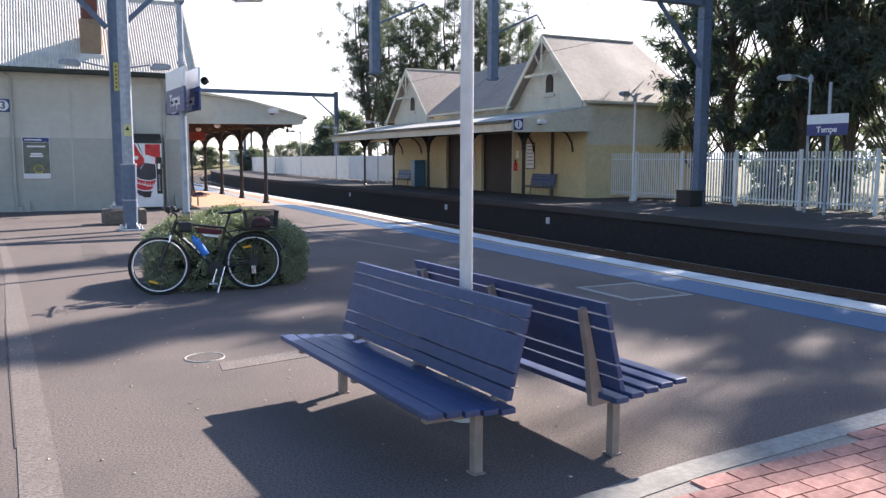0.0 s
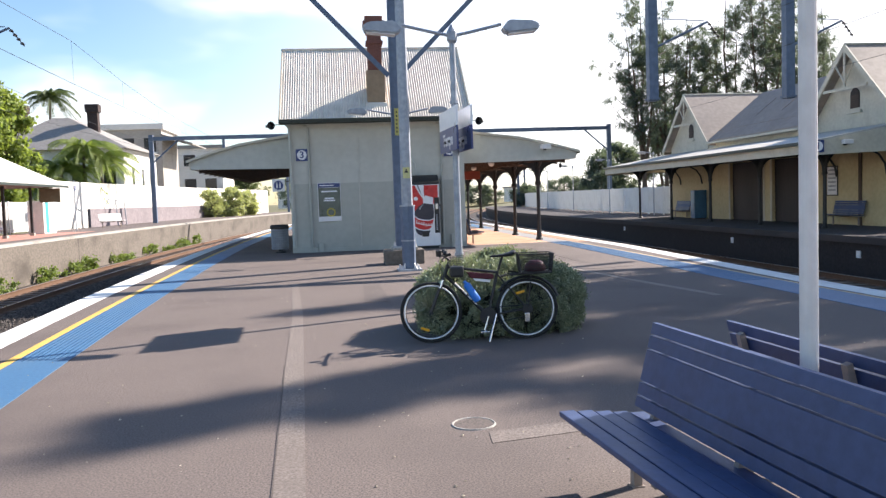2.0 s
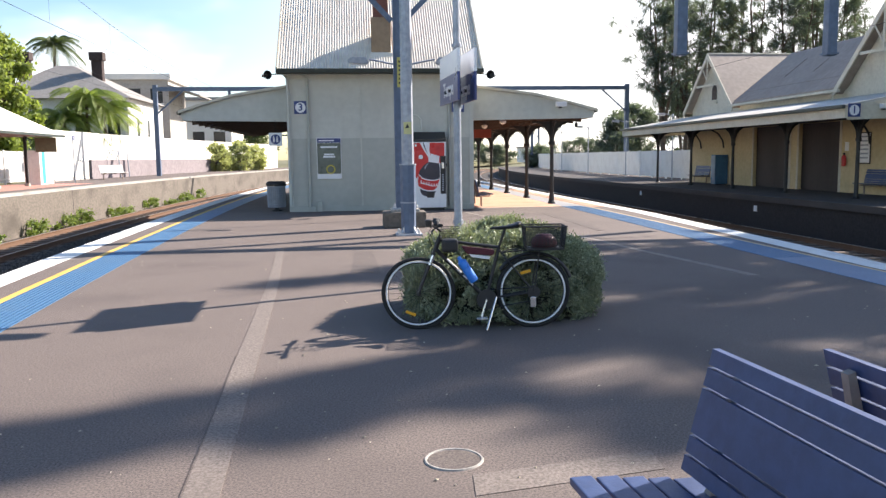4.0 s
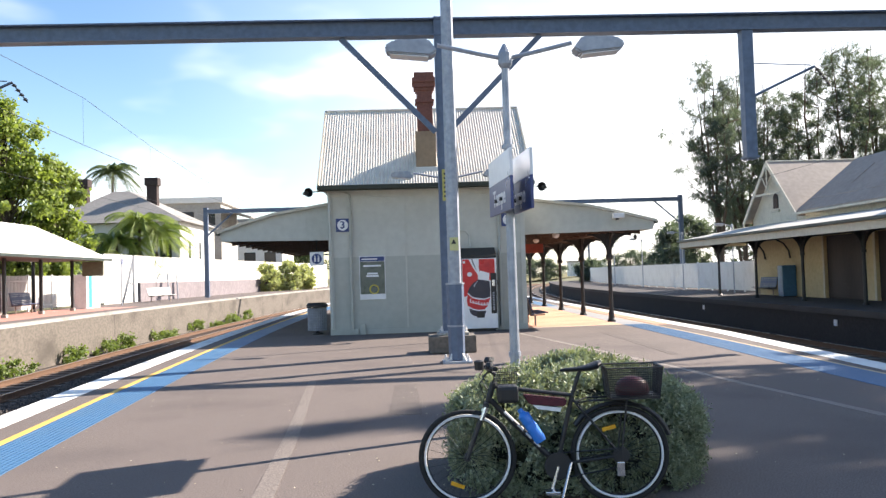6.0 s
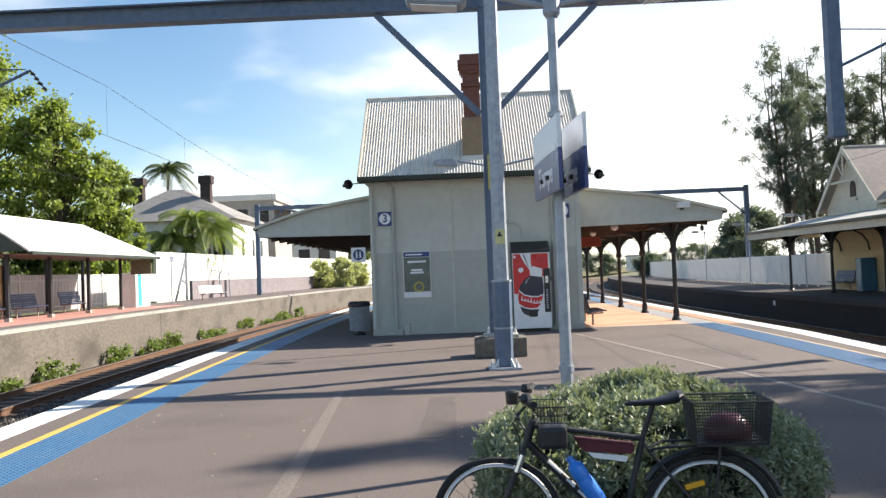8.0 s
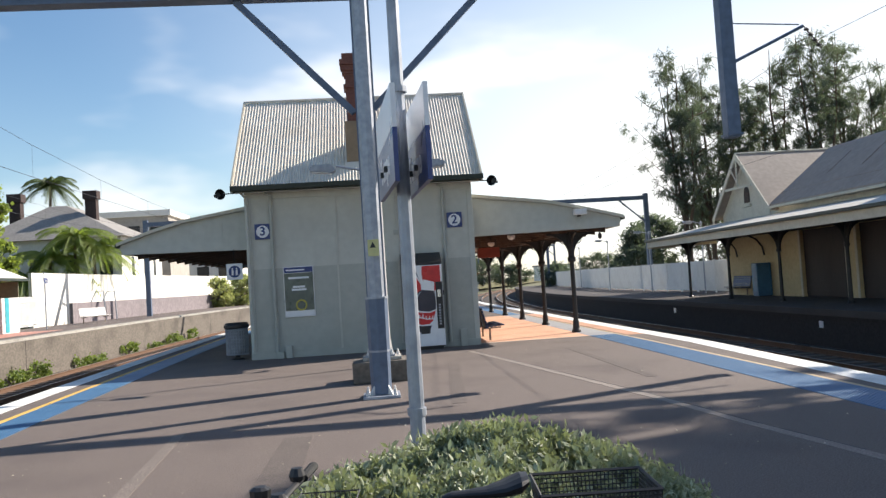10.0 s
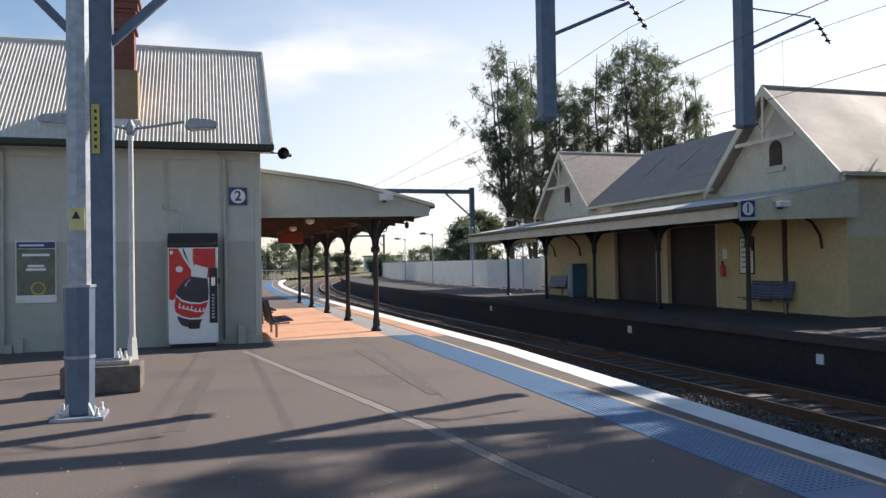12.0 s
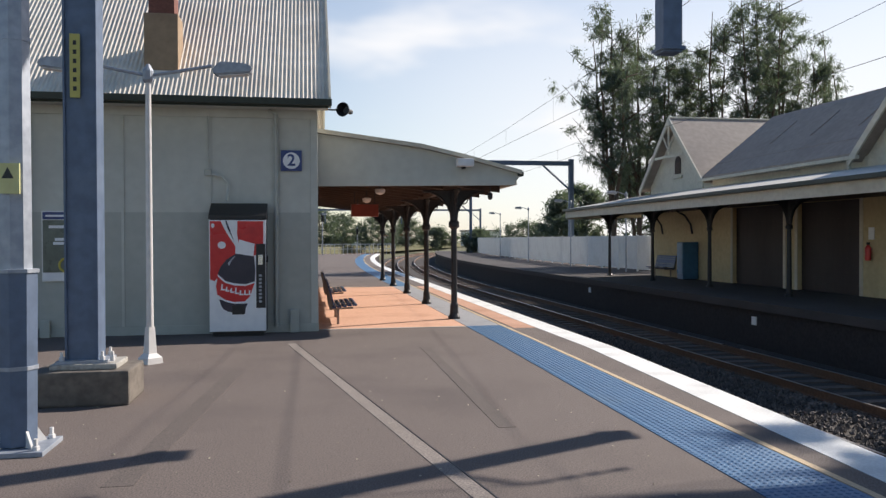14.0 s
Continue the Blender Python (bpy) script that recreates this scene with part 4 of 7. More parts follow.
def drop_tube(x, low, reach, parent, y=0.0):
    part("drop_tube", box(B(), (x - 0.12, y - 0.12, low), (x + 0.12, y + 0.12, 6.7), 0.01), BLUE_STEEL, parent, "hanging square tube")
    part("tube_cap", box(B(), (x - 0.15, y - 0.15, low + 0.03), (x + 0.15, y + 0.15, low + 0.07)), BLUE_STEEL, parent)
    arm = part("wire_arm", tube(tube(B(), [(x, y, 5.22), (x + reach, y, 5.9)], 0.03, 8), [(x, y, 6.0), (x + reach * 0.95, y, 5.93)], 0.012, 6), BLUE_STEEL, parent)
    ins = B()
    for k in range(4):
        c = (x + reach * (1.04 + 0.05 * k), y, 5.84 - 0.1 * k)
        lathe(ins, [(0.02, -0.03), (0.055, -0.01), (0.02, 0.03)], c, 10)
    tube(ins, [(x + reach, y, 5.92), (x + reach * 1.22, y, 5.48)], 0.014, 6)
    part("insulator", ins, BLACK_PLASTIC, arm, "dark ribbed insulator")


for x, low, reach in ((9.68, 3.9, 1.5), (13.4, 3.9, 1.5), (-7.4, 4.15, 1.5)):
    drop_tube(x, low, reach, gan)
ft = thing("concrete_footing", (3.1, GY, 0.0), "square stained concrete footing under the gantry column", "footing")
part("block", box(B(), (-0.48, -0.36, 0.0), (0.5, 0.42, 0.36), 0.03), OLD_CONCRETE, ft, "dark stained concrete block")
part("plinth_cap", box(B(), (-0.3, -0.26, 0.36), (0.36, 0.28, 0.42), 0.015), CONCRETE, ft)
part("base_plate", box(B(), (-0.25, -0.22, 0.42), (0.25, 0.22, 0.45)), GALV, ft)
for x, y in ((-0.2, -0.17), (0.2, -0.17), (0.2, 0.17), (-0.2, 0.17), (0.3, -0.17)):
    part("anchor_bolt", lathe(B(), [(0.028, 0.44), (0.028, 0.49), (0.016, 0.49), (0.016, 0.54)], (x, y, 0), 6), POLE_WHITE, ft)

for gy_, xl, xr in ((38.0, -12.9, 23.4), (85.0, -6.0, 26.0), (125.0, 2.0, 36.0)):
    g2 = thing("overhead_gantry", (0, gy_, 0), "grey steel portal gantry across all tracks", "gantry", "overhead gantries")
    part("beam", box(B(), (xl, -0.12, 6.75), (xr, 0.12, 7.05)), BLUE_STEEL, g2)
    for x, s in ((xl, 1), (xr, -1)):
        part("column", box(B(), (x - 0.16, -0.14, -0.1), (x + 0.16, 0.14, 7.2)), BLUE_STEEL, g2)
        part("brace", tube(B(), [(x, 0, 5.0), (x + s * 2.0, 0, 6.75)], 0.07, 6), BLUE_STEEL, g2)
    for x in (-7.0 + bend_l(gy_) - 1.6, 9.6 + bend_r(gy_)):
        part("drop_tube", box(B(), (x - 0.1, -0.1, 4.4), (x + 0.1, 0.1, 6.75)), BLUE_STEEL, g2)

for c_, bend in ((11.72, bend_r), (15.05, bend_r), (-5.05, bend_l), (-8.65, bend_l)):
    w = thing("overhead_wire", label="thin contact wire and messenger above the track", category="wire", group="overhead wires")
    ys = span(-40, 125, 5)
    part("contact_wire", tube(B(), [(c_ + 0.1 * math.sin(y * 0.06) + bend(y), y, 4.75) for y in ys], 0.006, 5), BLACK_IRON, w)
    part("messenger", tube(B(), [(c_ + bend(y), y, 5.15 + 0.7 * (2 * ((y + 6) % 46) / 46 - 1) ** 2) for y in ys], 0.005, 5), BLACK_IRON, w)
    for y in ys[::1]:
        part("dropper", tube(B(), [(c_ + bend(y), y, 4.75), (c_ + bend(y), y, 5.15 + 0.7 * (2 * ((y + 6) % 46) / 46 - 1) ** 2)], 0.0025, 4), BLACK_IRON, w)


def street_lamp(name, at, high, arm, label, foot=True, thick=0.05, axis_turn=0.0, single=False, group=""):
    t = thing(name, at, label, "lamp", group, turn=axis_turn)
    part("pole", tube(B(), [(0, 0, 0), (0, 0, high)], thick, 12, thick * 0.75), POLE_WHITE if foot else GALV, t)
    if foot:
        part("flared_foot", lathe(B(), [(thick * 3.4, 0), (thick * 3.2, 0.08), (thick * 1.8, 0.14), (thick * 1.3, 0.5)], (0, 0, 0), 4), POLE_WHITE, t)
    part("collar", lathe(B(), [(0.05, high - 0.14), (0.075, high - 0.1), (0.075, high + 0.02), (0.02, high + 0.12)], (0, 0, 0), 12), GALV, t)
    for s in ((1,) if single else (1, -1)):
        a = part("arm", tube(B(), [(0, 0, high - 0.04), (s * arm * 0.4, 0, high + 0.02), (s * arm, 0, high + 0.12)], 0.024, 8), GALV, t)
        hb = B()
        prism(hb, [(s * arm, high + 0.04), (s * (arm + 0.08), high - 0.02), (s * (arm + 0.52), high + 0.02), (s * (arm + 0.56), high + 0.1), (s * (arm + 0.46), high + 0.16), (s * (arm + 0.1), high + 0.17)], "y", -0.11, 0.11)
        bmesh.ops.bevel(hb, geom=hb.edges[:], offset=0.02, segments=2, affect="EDGES")
        h_ = part("lamp_head", hb, GALV, a, "grey street-lamp head")
        part("lens", prism(B(), [(s * (arm + 0.1), high - 0.03), (s * (arm + 0.5), high + 0.01), (s * (arm + 0.5), high + 0.025), (s * (arm + 0.1), high - 0.015)], "y", -0.09, 0.09), WHITE_PLASTIC, h_)
    return t


street_lamp("platform_lamp", (3.27, -3.45, 0.0), 4.0, 0.85, "white twin-arm platform lamp beside the station wall", group="platform lamps")
LX, LY = 3.33, -14.46
sl = street_lamp("platform_lamp", (LX, LY, 0.0), 3.95, 0.72, "grey twin-arm platform lamp pole behind the bush", foot=False, thick=0.055, group="platform lamps")
part("pole_band", lathe(B(), [(0.065, 0), (0.065, 0.05)], (0, 0, 0.75), 12), GALV, sl)
part("pole_band", lathe(B(), [(0.065, 0), (0.065, 0.04)], (0, 0, 2.95), 12), GALV, sl)
lp = thing("platform_lamp", (3.727, -22.69, 0.0), "tall white lamp pole between two platform benches", "lamp", "platform lamps")
part("pole", tube(B(), [(0, 0, 0), (0, 0, 4.6)], 0.040, 14, 0.037), POLE_WHITE, lp)
part("base_plate", lathe(B(), [(0.11, 0), (0.11, 0.02), (0.06, 0.04)], (0, 0, 0), 14), POLE_WHITE, lp)


def name_board(at, turn, long, high, label, group="station name boards"):
    t = thing("station_name_sign", at, label, "sign", group, turn=turn)
    pn = part("panel", box(B(), (-long / 2, -0.015, 0), (long / 2, 0.015, high * 0.55), 0.004), NAVY, t, "navy lower panel")
    part("upper_panel", box(B(), (-long / 2, -0.0155, high * 0.55), (long / 2, 0.0155, high), 0.004), SIGN_WHITE, t, "white upper panel")
    for s in (-1, 1):
        words("lettering", "Tempe", high * 0.4, (0, s * 0.017, high * 0.27), 90, 0 if s < 0 else 180, SIGN_WHITE, pn)
    for x in (-long * 0.12, long * 0.12):
        part("clip", box(B(), (x - 0.02, -0.04, high * 0.2), (x + 0.02, 0.04, high * 0.26)), BLACK_IRON, t)
    return t


name_board((LX - 0.1, LY - 0.05, 2.26), 94, 1.2, 0.6, "navy and white station name board hung on a lamp pole")
name_board((LX + 0.1, LY - 0.05, 2.26), 94, 1.2, 0.6, "navy and white station name board hung on a lamp pole")


# ---- brick station house on the opposite side platform ----
HX = 21.3
h1 = thing("station_house", (HX, 0, 0), "cream gabled station house with brown roof and awning", "station house", kind="structure")
GB = ((0.1, 5.6, 2.85), (14.75, 20.3, 17.52))
openings = [(5.95, 8.95), (9.75, 13.0)]
y = 0.1
for lo, hi in openings + [(20.3, 20.3)]:
    part("wall", box(B(), (0, y, -0.05), (0.3, lo, 4.1)), CREAM_WALL, h1, "yellow-cream painted brick wall")
    if hi > lo:
        part("lintel", box(B(), (0, lo, 2.85), (0.3, hi, 4.1)), CREAM_WALL, h1)
    y = hi
part("wall", box(B(), (0.3, 0.1, -0.05), (5.7, 0.4, 4.2)), CREAM_WALL, h1)
part("wall", box(B(), (0.3, 20.0, -0.05), (5.7, 20.3, 4.2)), CREAM_WALL, h1)
part("wall", box(B(), (5.4, 0.4, -0.05), (5.7, 20.0, 4.2)), CREAM_WALL, h1)
part("upper_end_wall", box(B(), (-0.005, 0.085, 2.2), (5.7, 0.1, 4.2)), TRIM_CREAM, h1)
# unseen dark wall behind the doors, in their shade-darkened colour
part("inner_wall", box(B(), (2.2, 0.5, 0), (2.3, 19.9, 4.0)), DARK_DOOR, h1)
for lo, hi in openings:
    d = part("door", box(B(), (0.16, lo, 0.0), (0.22, hi, 2.85)), DARK_DOOR, h1, "dark roller door")
    for i in range(14):
        part("slat", box(B(), (0.145, lo, 0.1 + i * 0.2), (0.16, hi, 0.27 + i * 0.2)), DARK_DOOR, d)
    part("architrave", box(box(B(), (-0.02, lo - 0.14, 0), (0.0, lo, 2.95)), (-0.02, hi, 0), (0.0, hi + 0.14, 2.95)), TRIM_CREAM, h1)
part("main_roof", prism(prism(B(), [(-0.35, 4.15), (2.75, 6.62), (2.75, 6.54), (-0.35, 4.05)], "y", 5.6, 14.8), [(2.75, 6.62), (6.0, 4.15), (6.0, 4.05), (2.75, 6.54)], "y", 5.6, 14.8), ROOF_BROWN, h1, "brown sheet roof")
for yy in (7.2, 9.6, 12.0):
    part("roof_seam", prism(B(), [(0.9, 5.18), (2.0, 6.055), (2.0, 6.035), (0.9, 5.16)], "y", yy, yy + 0.05), ROOF_BROWN, h1)
part("roof_band", prism(B(), [(0.30, 4.685), (0.36, 4.732), (0.36, 4.705), (0.30, 4.66)], "y", 5.6, 14.8), ROOF_BROWN, h1)
part("eaves_gutter", box(B(), (-0.5, 5.5, 3.95), (-0.36, 14.85, 4.06), 0.02), TRIM_CREAM, h1)
part("eaves_wall", box(B(), (-0.03, 5.6, 3.45), (0.0, 14.75, 4.06)), TRIM_CREAM, h1)
for lo, hi, mid in GB:
    part("gable_wall", prism(B(), [(lo, 4.1), (hi, 4.1), (mid, 6.78)], "x", 0.0, 0.28), TRIM_CREAM, h1, "cream rendered gable")
    part("gable_foot", box(B(), (-0.02, lo, 3.4), (0.0, hi, 4.1)), TRIM_CREAM, h1)
    rb = B()
    e0, e1, back = lo - 0.25, hi + 0.25, 6.0
    top_v = [rb.verts.new(p) for p in ((-0.42, e0, 3.98), (-0.42, mid, 6.92), (-0.42, e1, 3.98), (4.5, mid, 6.92), (back, e0, 3.98), (back, e1, 3.98))]
    low_v = [rb.verts.new(v.co - Vector((0, 0, 0.09))) for v in top_v]
    for f in ((0, 1, 3, 4), (1, 2, 5, 3), (4, 3, 5)):
        rb.faces.new([top_v[k] for k in f])
        rb.faces.new([low_v[k] for k in f[::-1]])
    for p, q in ((0, 1), (1, 2), (2, 5), (5, 4), (4, 0)):
        rb.faces.new((top_v[p], top_v[q], low_v[q], low_v[p]))
    part("gable_roof", rb, ROOF_BROWN, h1, "brown gable roof")
    part("ridge_cap", tube(B(), [(-0.44, mid, 6.93), (4.5, mid, 6.93)], 0.045, 8), TRIM_CREAM, h1)
    for s, e in ((lo, -1), (hi, 1)):
        part("barge_board", prism(B(), [(s + e * 0.28, 3.72), (s + e * 0.28, 3.98), (mid, 6.95), (mid, 6.68)], "x", -0.48, -0.42), TRIM_CREAM, h1, "curved cream barge board")
        part("barge_foot", tube(B(), [(-0.45, s + e * 0.3, 3.95), (-0.45, s + e * 0.22, 3.75), (-0.45, s + e * 0.34, 3.55)], 0.06, 8), TRIM_CREAM, h1)
    part("collar_tie", box(B(), (-0.47, mid - 1.35, 5.2), (-0.43, mid + 1.35, 5.31)), TRIM_CREAM, h1)
    part("king_post", box(B(), (-0.47, mid - 0.05, 5.31), (-0.43, mid + 0.05, 6.75)), TRIM_CREAM, h1)
    for e in (-1, 1):
        part("strut", tube(B(), [(-0.45, mid, 5.45), (-0.45, mid + e * 0.55, 6.15)], 0.035, 6), TRIM_CREAM, h1)
    w = part("vent_window", prism(B(), [(mid - 0.27, 4.5), (mid + 0.27, 4.5), (mid + 0.27, 5.0)] + [(mid + 0.27 * math.cos(a * math.pi / 8), 5.0 + 0.27 * math.sin(a * math.pi / 8)) for a in range(1, 8)] + [(mid - 0.27, 5.0)], "x", -0.03, 0.0), DARK_DOOR, h1, "arched louvred gable vent")
    for i in range(6):
        part("louvre", box(B(), (-0.045, mid - 0.25, 4.54 + i * 0.08), (-0.03, mid + 0.25, 4.58 + i * 0.08)), DARK_TIMBER, w)
    part("window_sill", box(B(), (-0.09, mid - 0.42, 4.3), (0.0, mid + 0.42, 4.42), 0.01), TRIM_CREAM, w)
part("verge_gutter", box(B(), (-0.42, -0.32, 3.84), (6.0, -0.2, 3.96), 0.02), TRIM_CREAM, h1)
# pale strip added to stand for a sunlit patch on the roof slope
part("rear_slope_sheet", box(B(), (4.2, -0.16, 4.22), (5.9, -0.15, 4.4)), ROOF_IRON, h1)

cn = thing("platform_canopy", (0, 0, 0), "side platform awning with brown roof on black iron posts", "canopy", "station awnings", kind="structure")
CX = 17.55
part("awning_roof", prism(B(), [(HX, 3.75), (CX - 0.1, 3.1), (CX - 0.1, 3.04), (HX, 3.68)], "y", -0.3, 21.4), CANOPY_IRON, cn, "grey sheet awning roof")
part("front_fascia", box(B(), (CX - 0.06, -0.3, 2.68), (CX, 21.4, 3.03)), TRIM_CREAM, cn, "cream awning fascia")
part("gutter", box(B(), (CX - 0.2, -0.34, 2.98), (CX - 0.07, 21.45, 3.1), 0.02), GUTTER, cn)
part("end_panel", prism(B(), [(HX, 2.72), (CX, 2.62), (CX, 3.06), (HX, 3.7)], "y", -0.34, -0.3), TRIM_CREAM, cn, "cream boarded end panel")
part("far_end_panel", prism(B(), [(HX, 2.72), (CX, 2.62), (CX, 3.06), (HX, 3.7)], "y", 21.4, 21.44), TRIM_CREAM, cn)
part("ceiling_boards", box(B(), (CX, -0.28, 2.86), (HX, 21.38, 2.89)), DARK_TIMBER, cn)
for i in range(5):
    yy, x = 1.55 + 4.65 * i, 19.2
    c = part("column", lathe(B(), [(0.12, 0), (0.12, 0.05), (0.075, 0.1), (0.06, 1.95), (0.1, 1.98), (0.1, 2.06), (0.06, 2.1), (0.055, 2.86)], (x, yy, 0), 10), BLACK_IRON, cn, "black iron post")
    br = B()
    for dx, dy in ((1, 0), (-1, 0), (0, 1), (0, -1)):
        tube(br, [(x + dx * (0.05 + 0.65 * (1 - math.cos(k * math.pi / 10))), yy + dy * (0.05 + 0.65 * (1 - math.cos(k * math.pi / 10))), 2.1 + 0.74 * math.sin(k * math.pi / 10)) for k in range(6)], 0.035, 6)
        prism(br, [((x if dx else yy) + (dx + dy) * 0.05, 2.4), ((x if dx else yy) + (dx + dy) * 0.5, 2.84), ((x if dx else yy) + (dx + dy) * 0.05, 2.84)], "y" if dx else "x", (yy if dx else x) - 0.012, (yy if dx else x) + 0.012)
    part("bracket", br, BLACK_IRON, c)
for yy in (4.0, 16.2, 19.0, 1.0):
    part("wall_bracket", tube(B(), [(HX - 0.03, yy, 1.9), (HX - 0.1, yy, 2.3), (HX - 0.35, yy, 2.65), (HX - 0.75, yy, 2.86)], 0.04, 6), BLACK_IRON, cn)
part("wall_post", box(B(), (HX - 0.06, 2.45, 0), (HX - 0.002, 2.6, 2.86)), DARK_TIMBER, cn)

t = thing("wall_poster", (HX - 0.035, 4.3, 1.75), "framed pale timetable poster on cream wall", "poster")
part("frame", box(B(), (0.0, -0.36, -0.6), (0.03, 0.36, 0.6), 0.006), BLACK_PLASTIC, t)
part("sheet", box(B(), (-0.006, -0.32, -0.56), (0.0, 0.32, 0.56)), SIGN_WHITE, t)
for i in range(6):
    part("text_bar", box(B(), (-0.009, -0.24, 0.4 - i * 0.16), (-0.006, 0.24, 0.46 - i * 0.16)), GALV, t)
t = thing("fire_extinguisher", (HX - 0.12, 5.45, 1.05), "red fire extinguisher hung on the wall", "extinguisher")
part("cylinder", lathe(B(), [(0.07, 0), (0.085, 0.03), (0.085, 0.36), (0.05, 0.42), (0.025, 0.45)], sides=14), RED_PAINT, t)
part("valve", box(B(), (-0.04, -0.02, 0.45), (0.04, 0.02, 0.52)), BLACK_PLASTIC, t)
part("sign_plate", box(B(), (0.1, -0.12, 0.6), (0.115, 0.12, 0.95)), SIGN_WHITE, t)
part("hook", box(B(), (0.08, -0.02, 0.3), (0.12, 0.02, 0.34)), GALV, t)
t = thing("vending_machine", (HX - 0.42, 15.9, 0), "blue drinks cabinet against the cream wall", "vending machine")
part("cabinet", box(B(), (-0.3, -0.27, 0.03), (0.38, 0.27, 1.55), 0.02), surf("blue_cabinet", (0.05, 0.16, 0.3), scale=5, rough=0.4), t)
part("door_panel", box(B(), (-0.32, -0.23, 0.25), (-0.3, 0.23, 1.5), 0.006), surf("blue_cabinet_door", (0.07, 0.22, 0.38), scale=5, rough=0.3), t)
part("foot", box(B(), (-0.26, -0.24, 0), (0.34, 0.24, 0.03)), BLACK_PLASTIC, t)


def cctv(at, turn, label="white security camera on an awning panel"):
    t = thing("security_camera", at, label, "camera box", "security cameras", turn=turn)
    part("bracket", box(B(), (-0.03, 0.0, -0.06), (0.03, 0.16, 0.0)), BLACK_PLASTIC, t)
    part("housing", box(B(), (-0.17, -0.14, -0.02), (0.17, 0.04, 0.13), 0.02), WHITE_PLASTIC, t)
    part("eye", box(B(), (0.17, -0.1, 0.02), (0.176, 0.0, 0.1)), BLACK_PLASTIC, t)


cctv((8.5, 0.6, 3.16), 0)
cctv((18.7, -0.5, 2.98), 0)
for x, s in ((-0.62, -1), (6.2, 1)):
    t = thing("loudspeaker", (x, -0.35, 4.02), "black horn loudspeaker under the eave", "loudspeaker", "horn loudspeakers")
    hb = lathe(B(), [(0.045, -0.02), (0.05, 0.12), (0.07, 0.16), (0.13, 0.3), (0.125, 0.3), (0.06, 0.17)], (0, 0, 0), 16)
    part("horn", hb, BLACK_PLASTIC, t).matrix_basis = pose(0, 0, 0, 90, 0, -30 * s)
    part("arm", tube(B(), [(0, 0, 0), (-s * 0.2, 0.2, 0.06), (-s * 0.42, 0.3, 0.08)], 0.016, 6), BLACK_IRON, t)

t = thing("indicator_sign", (7.0, 7.4, 2.5), "dark red train indicator hung under the awning", "sign")
part("case", box(B(), (-0.38, -0.1, -0.16), (0.38, 0.1, 0.18), 0.01), surf("red_brown_case", (0.28, 0.05, 0.03), scale=5, rough=0.4), t)
for x in (-0.28, 0.28):
    part("hanger", tube(B(), [(x, 0, 0.2), (x, 0, 0.55)], 0.012, 6), BLACK_IRON, t)
for yy in (2.6, 6.6, 10.6):
    t = thing("awning_lamp", (7.0, yy, 2.78), "small white awning ceiling lamp", "lamp", "awning lamps")
    part("bowl", lathe(B(), [(0.02, -0.1), (0.1, -0.06), (0.12, 0.02), (0.06, 0.05)], sides=14), WHITE_PLASTIC, t)
    part("stem", tube(B(), [(0, 0, 0.04), (0, 0, 0.3)], 0.015, 6), BLACK_IRON, t)

t = thing("awning_pendant", (9.1, 0.95, 2.5), "small black fitting hung under the awning corner", "pendant")
part("body", lathe(B(), [(0.02, 0.0), (0.05, 0.03), (0.055, 0.12), (0.02, 0.16)], sides=12), BLACK_PLASTIC, t)
part("stem", tube(B(), [(0, 0, 0.15), (0, 0, 0.36)], 0.01, 6), BLACK_IRON, t)

# litter bin
t = thing("litter_bin", (-0.46, 0.62, 0.0), "perforated grey steel litter bin with black lid", "bin")
bb = B()
rows, cols, r = 9, 26, 0.27
for i in range(rows):
    z = 0.14 + i * 0.075
    ring(bb, (0, 0, z), r, 0.012, "z", 26, 5)
for k in range(cols):
    a = 2 * math.pi * k / cols
    tube(bb, [(r * math.cos(a), r * math.sin(a), 0.12), (r * math.cos(a), r * math.sin(a), 0.78)], 0.012, 5)
part("mesh_body", bb, GALV, t, "perforated grey drum")
part("liner", lathe(B(), [(0.245, 0.12), (0.25, 0.76)], sides=24), surf("grey_liner", (0.3, 0.31, 0.32), scale=8, rough=0.6), t)
part("lid", lathe(B(), [(0.3, 0.78), (0.31, 0.8), (0.31, 0.86), (0.26, 0.92), (0.2, 0.92)], sides=24), BLACK_PLASTIC, t, "black plastic lid")
part("pedestal", lathe(B(), [(0.16, 0), (0.16, 0.03), (0.06, 0.05), (0.06, 0.13)], sides=16), BLACK_IRON, t)


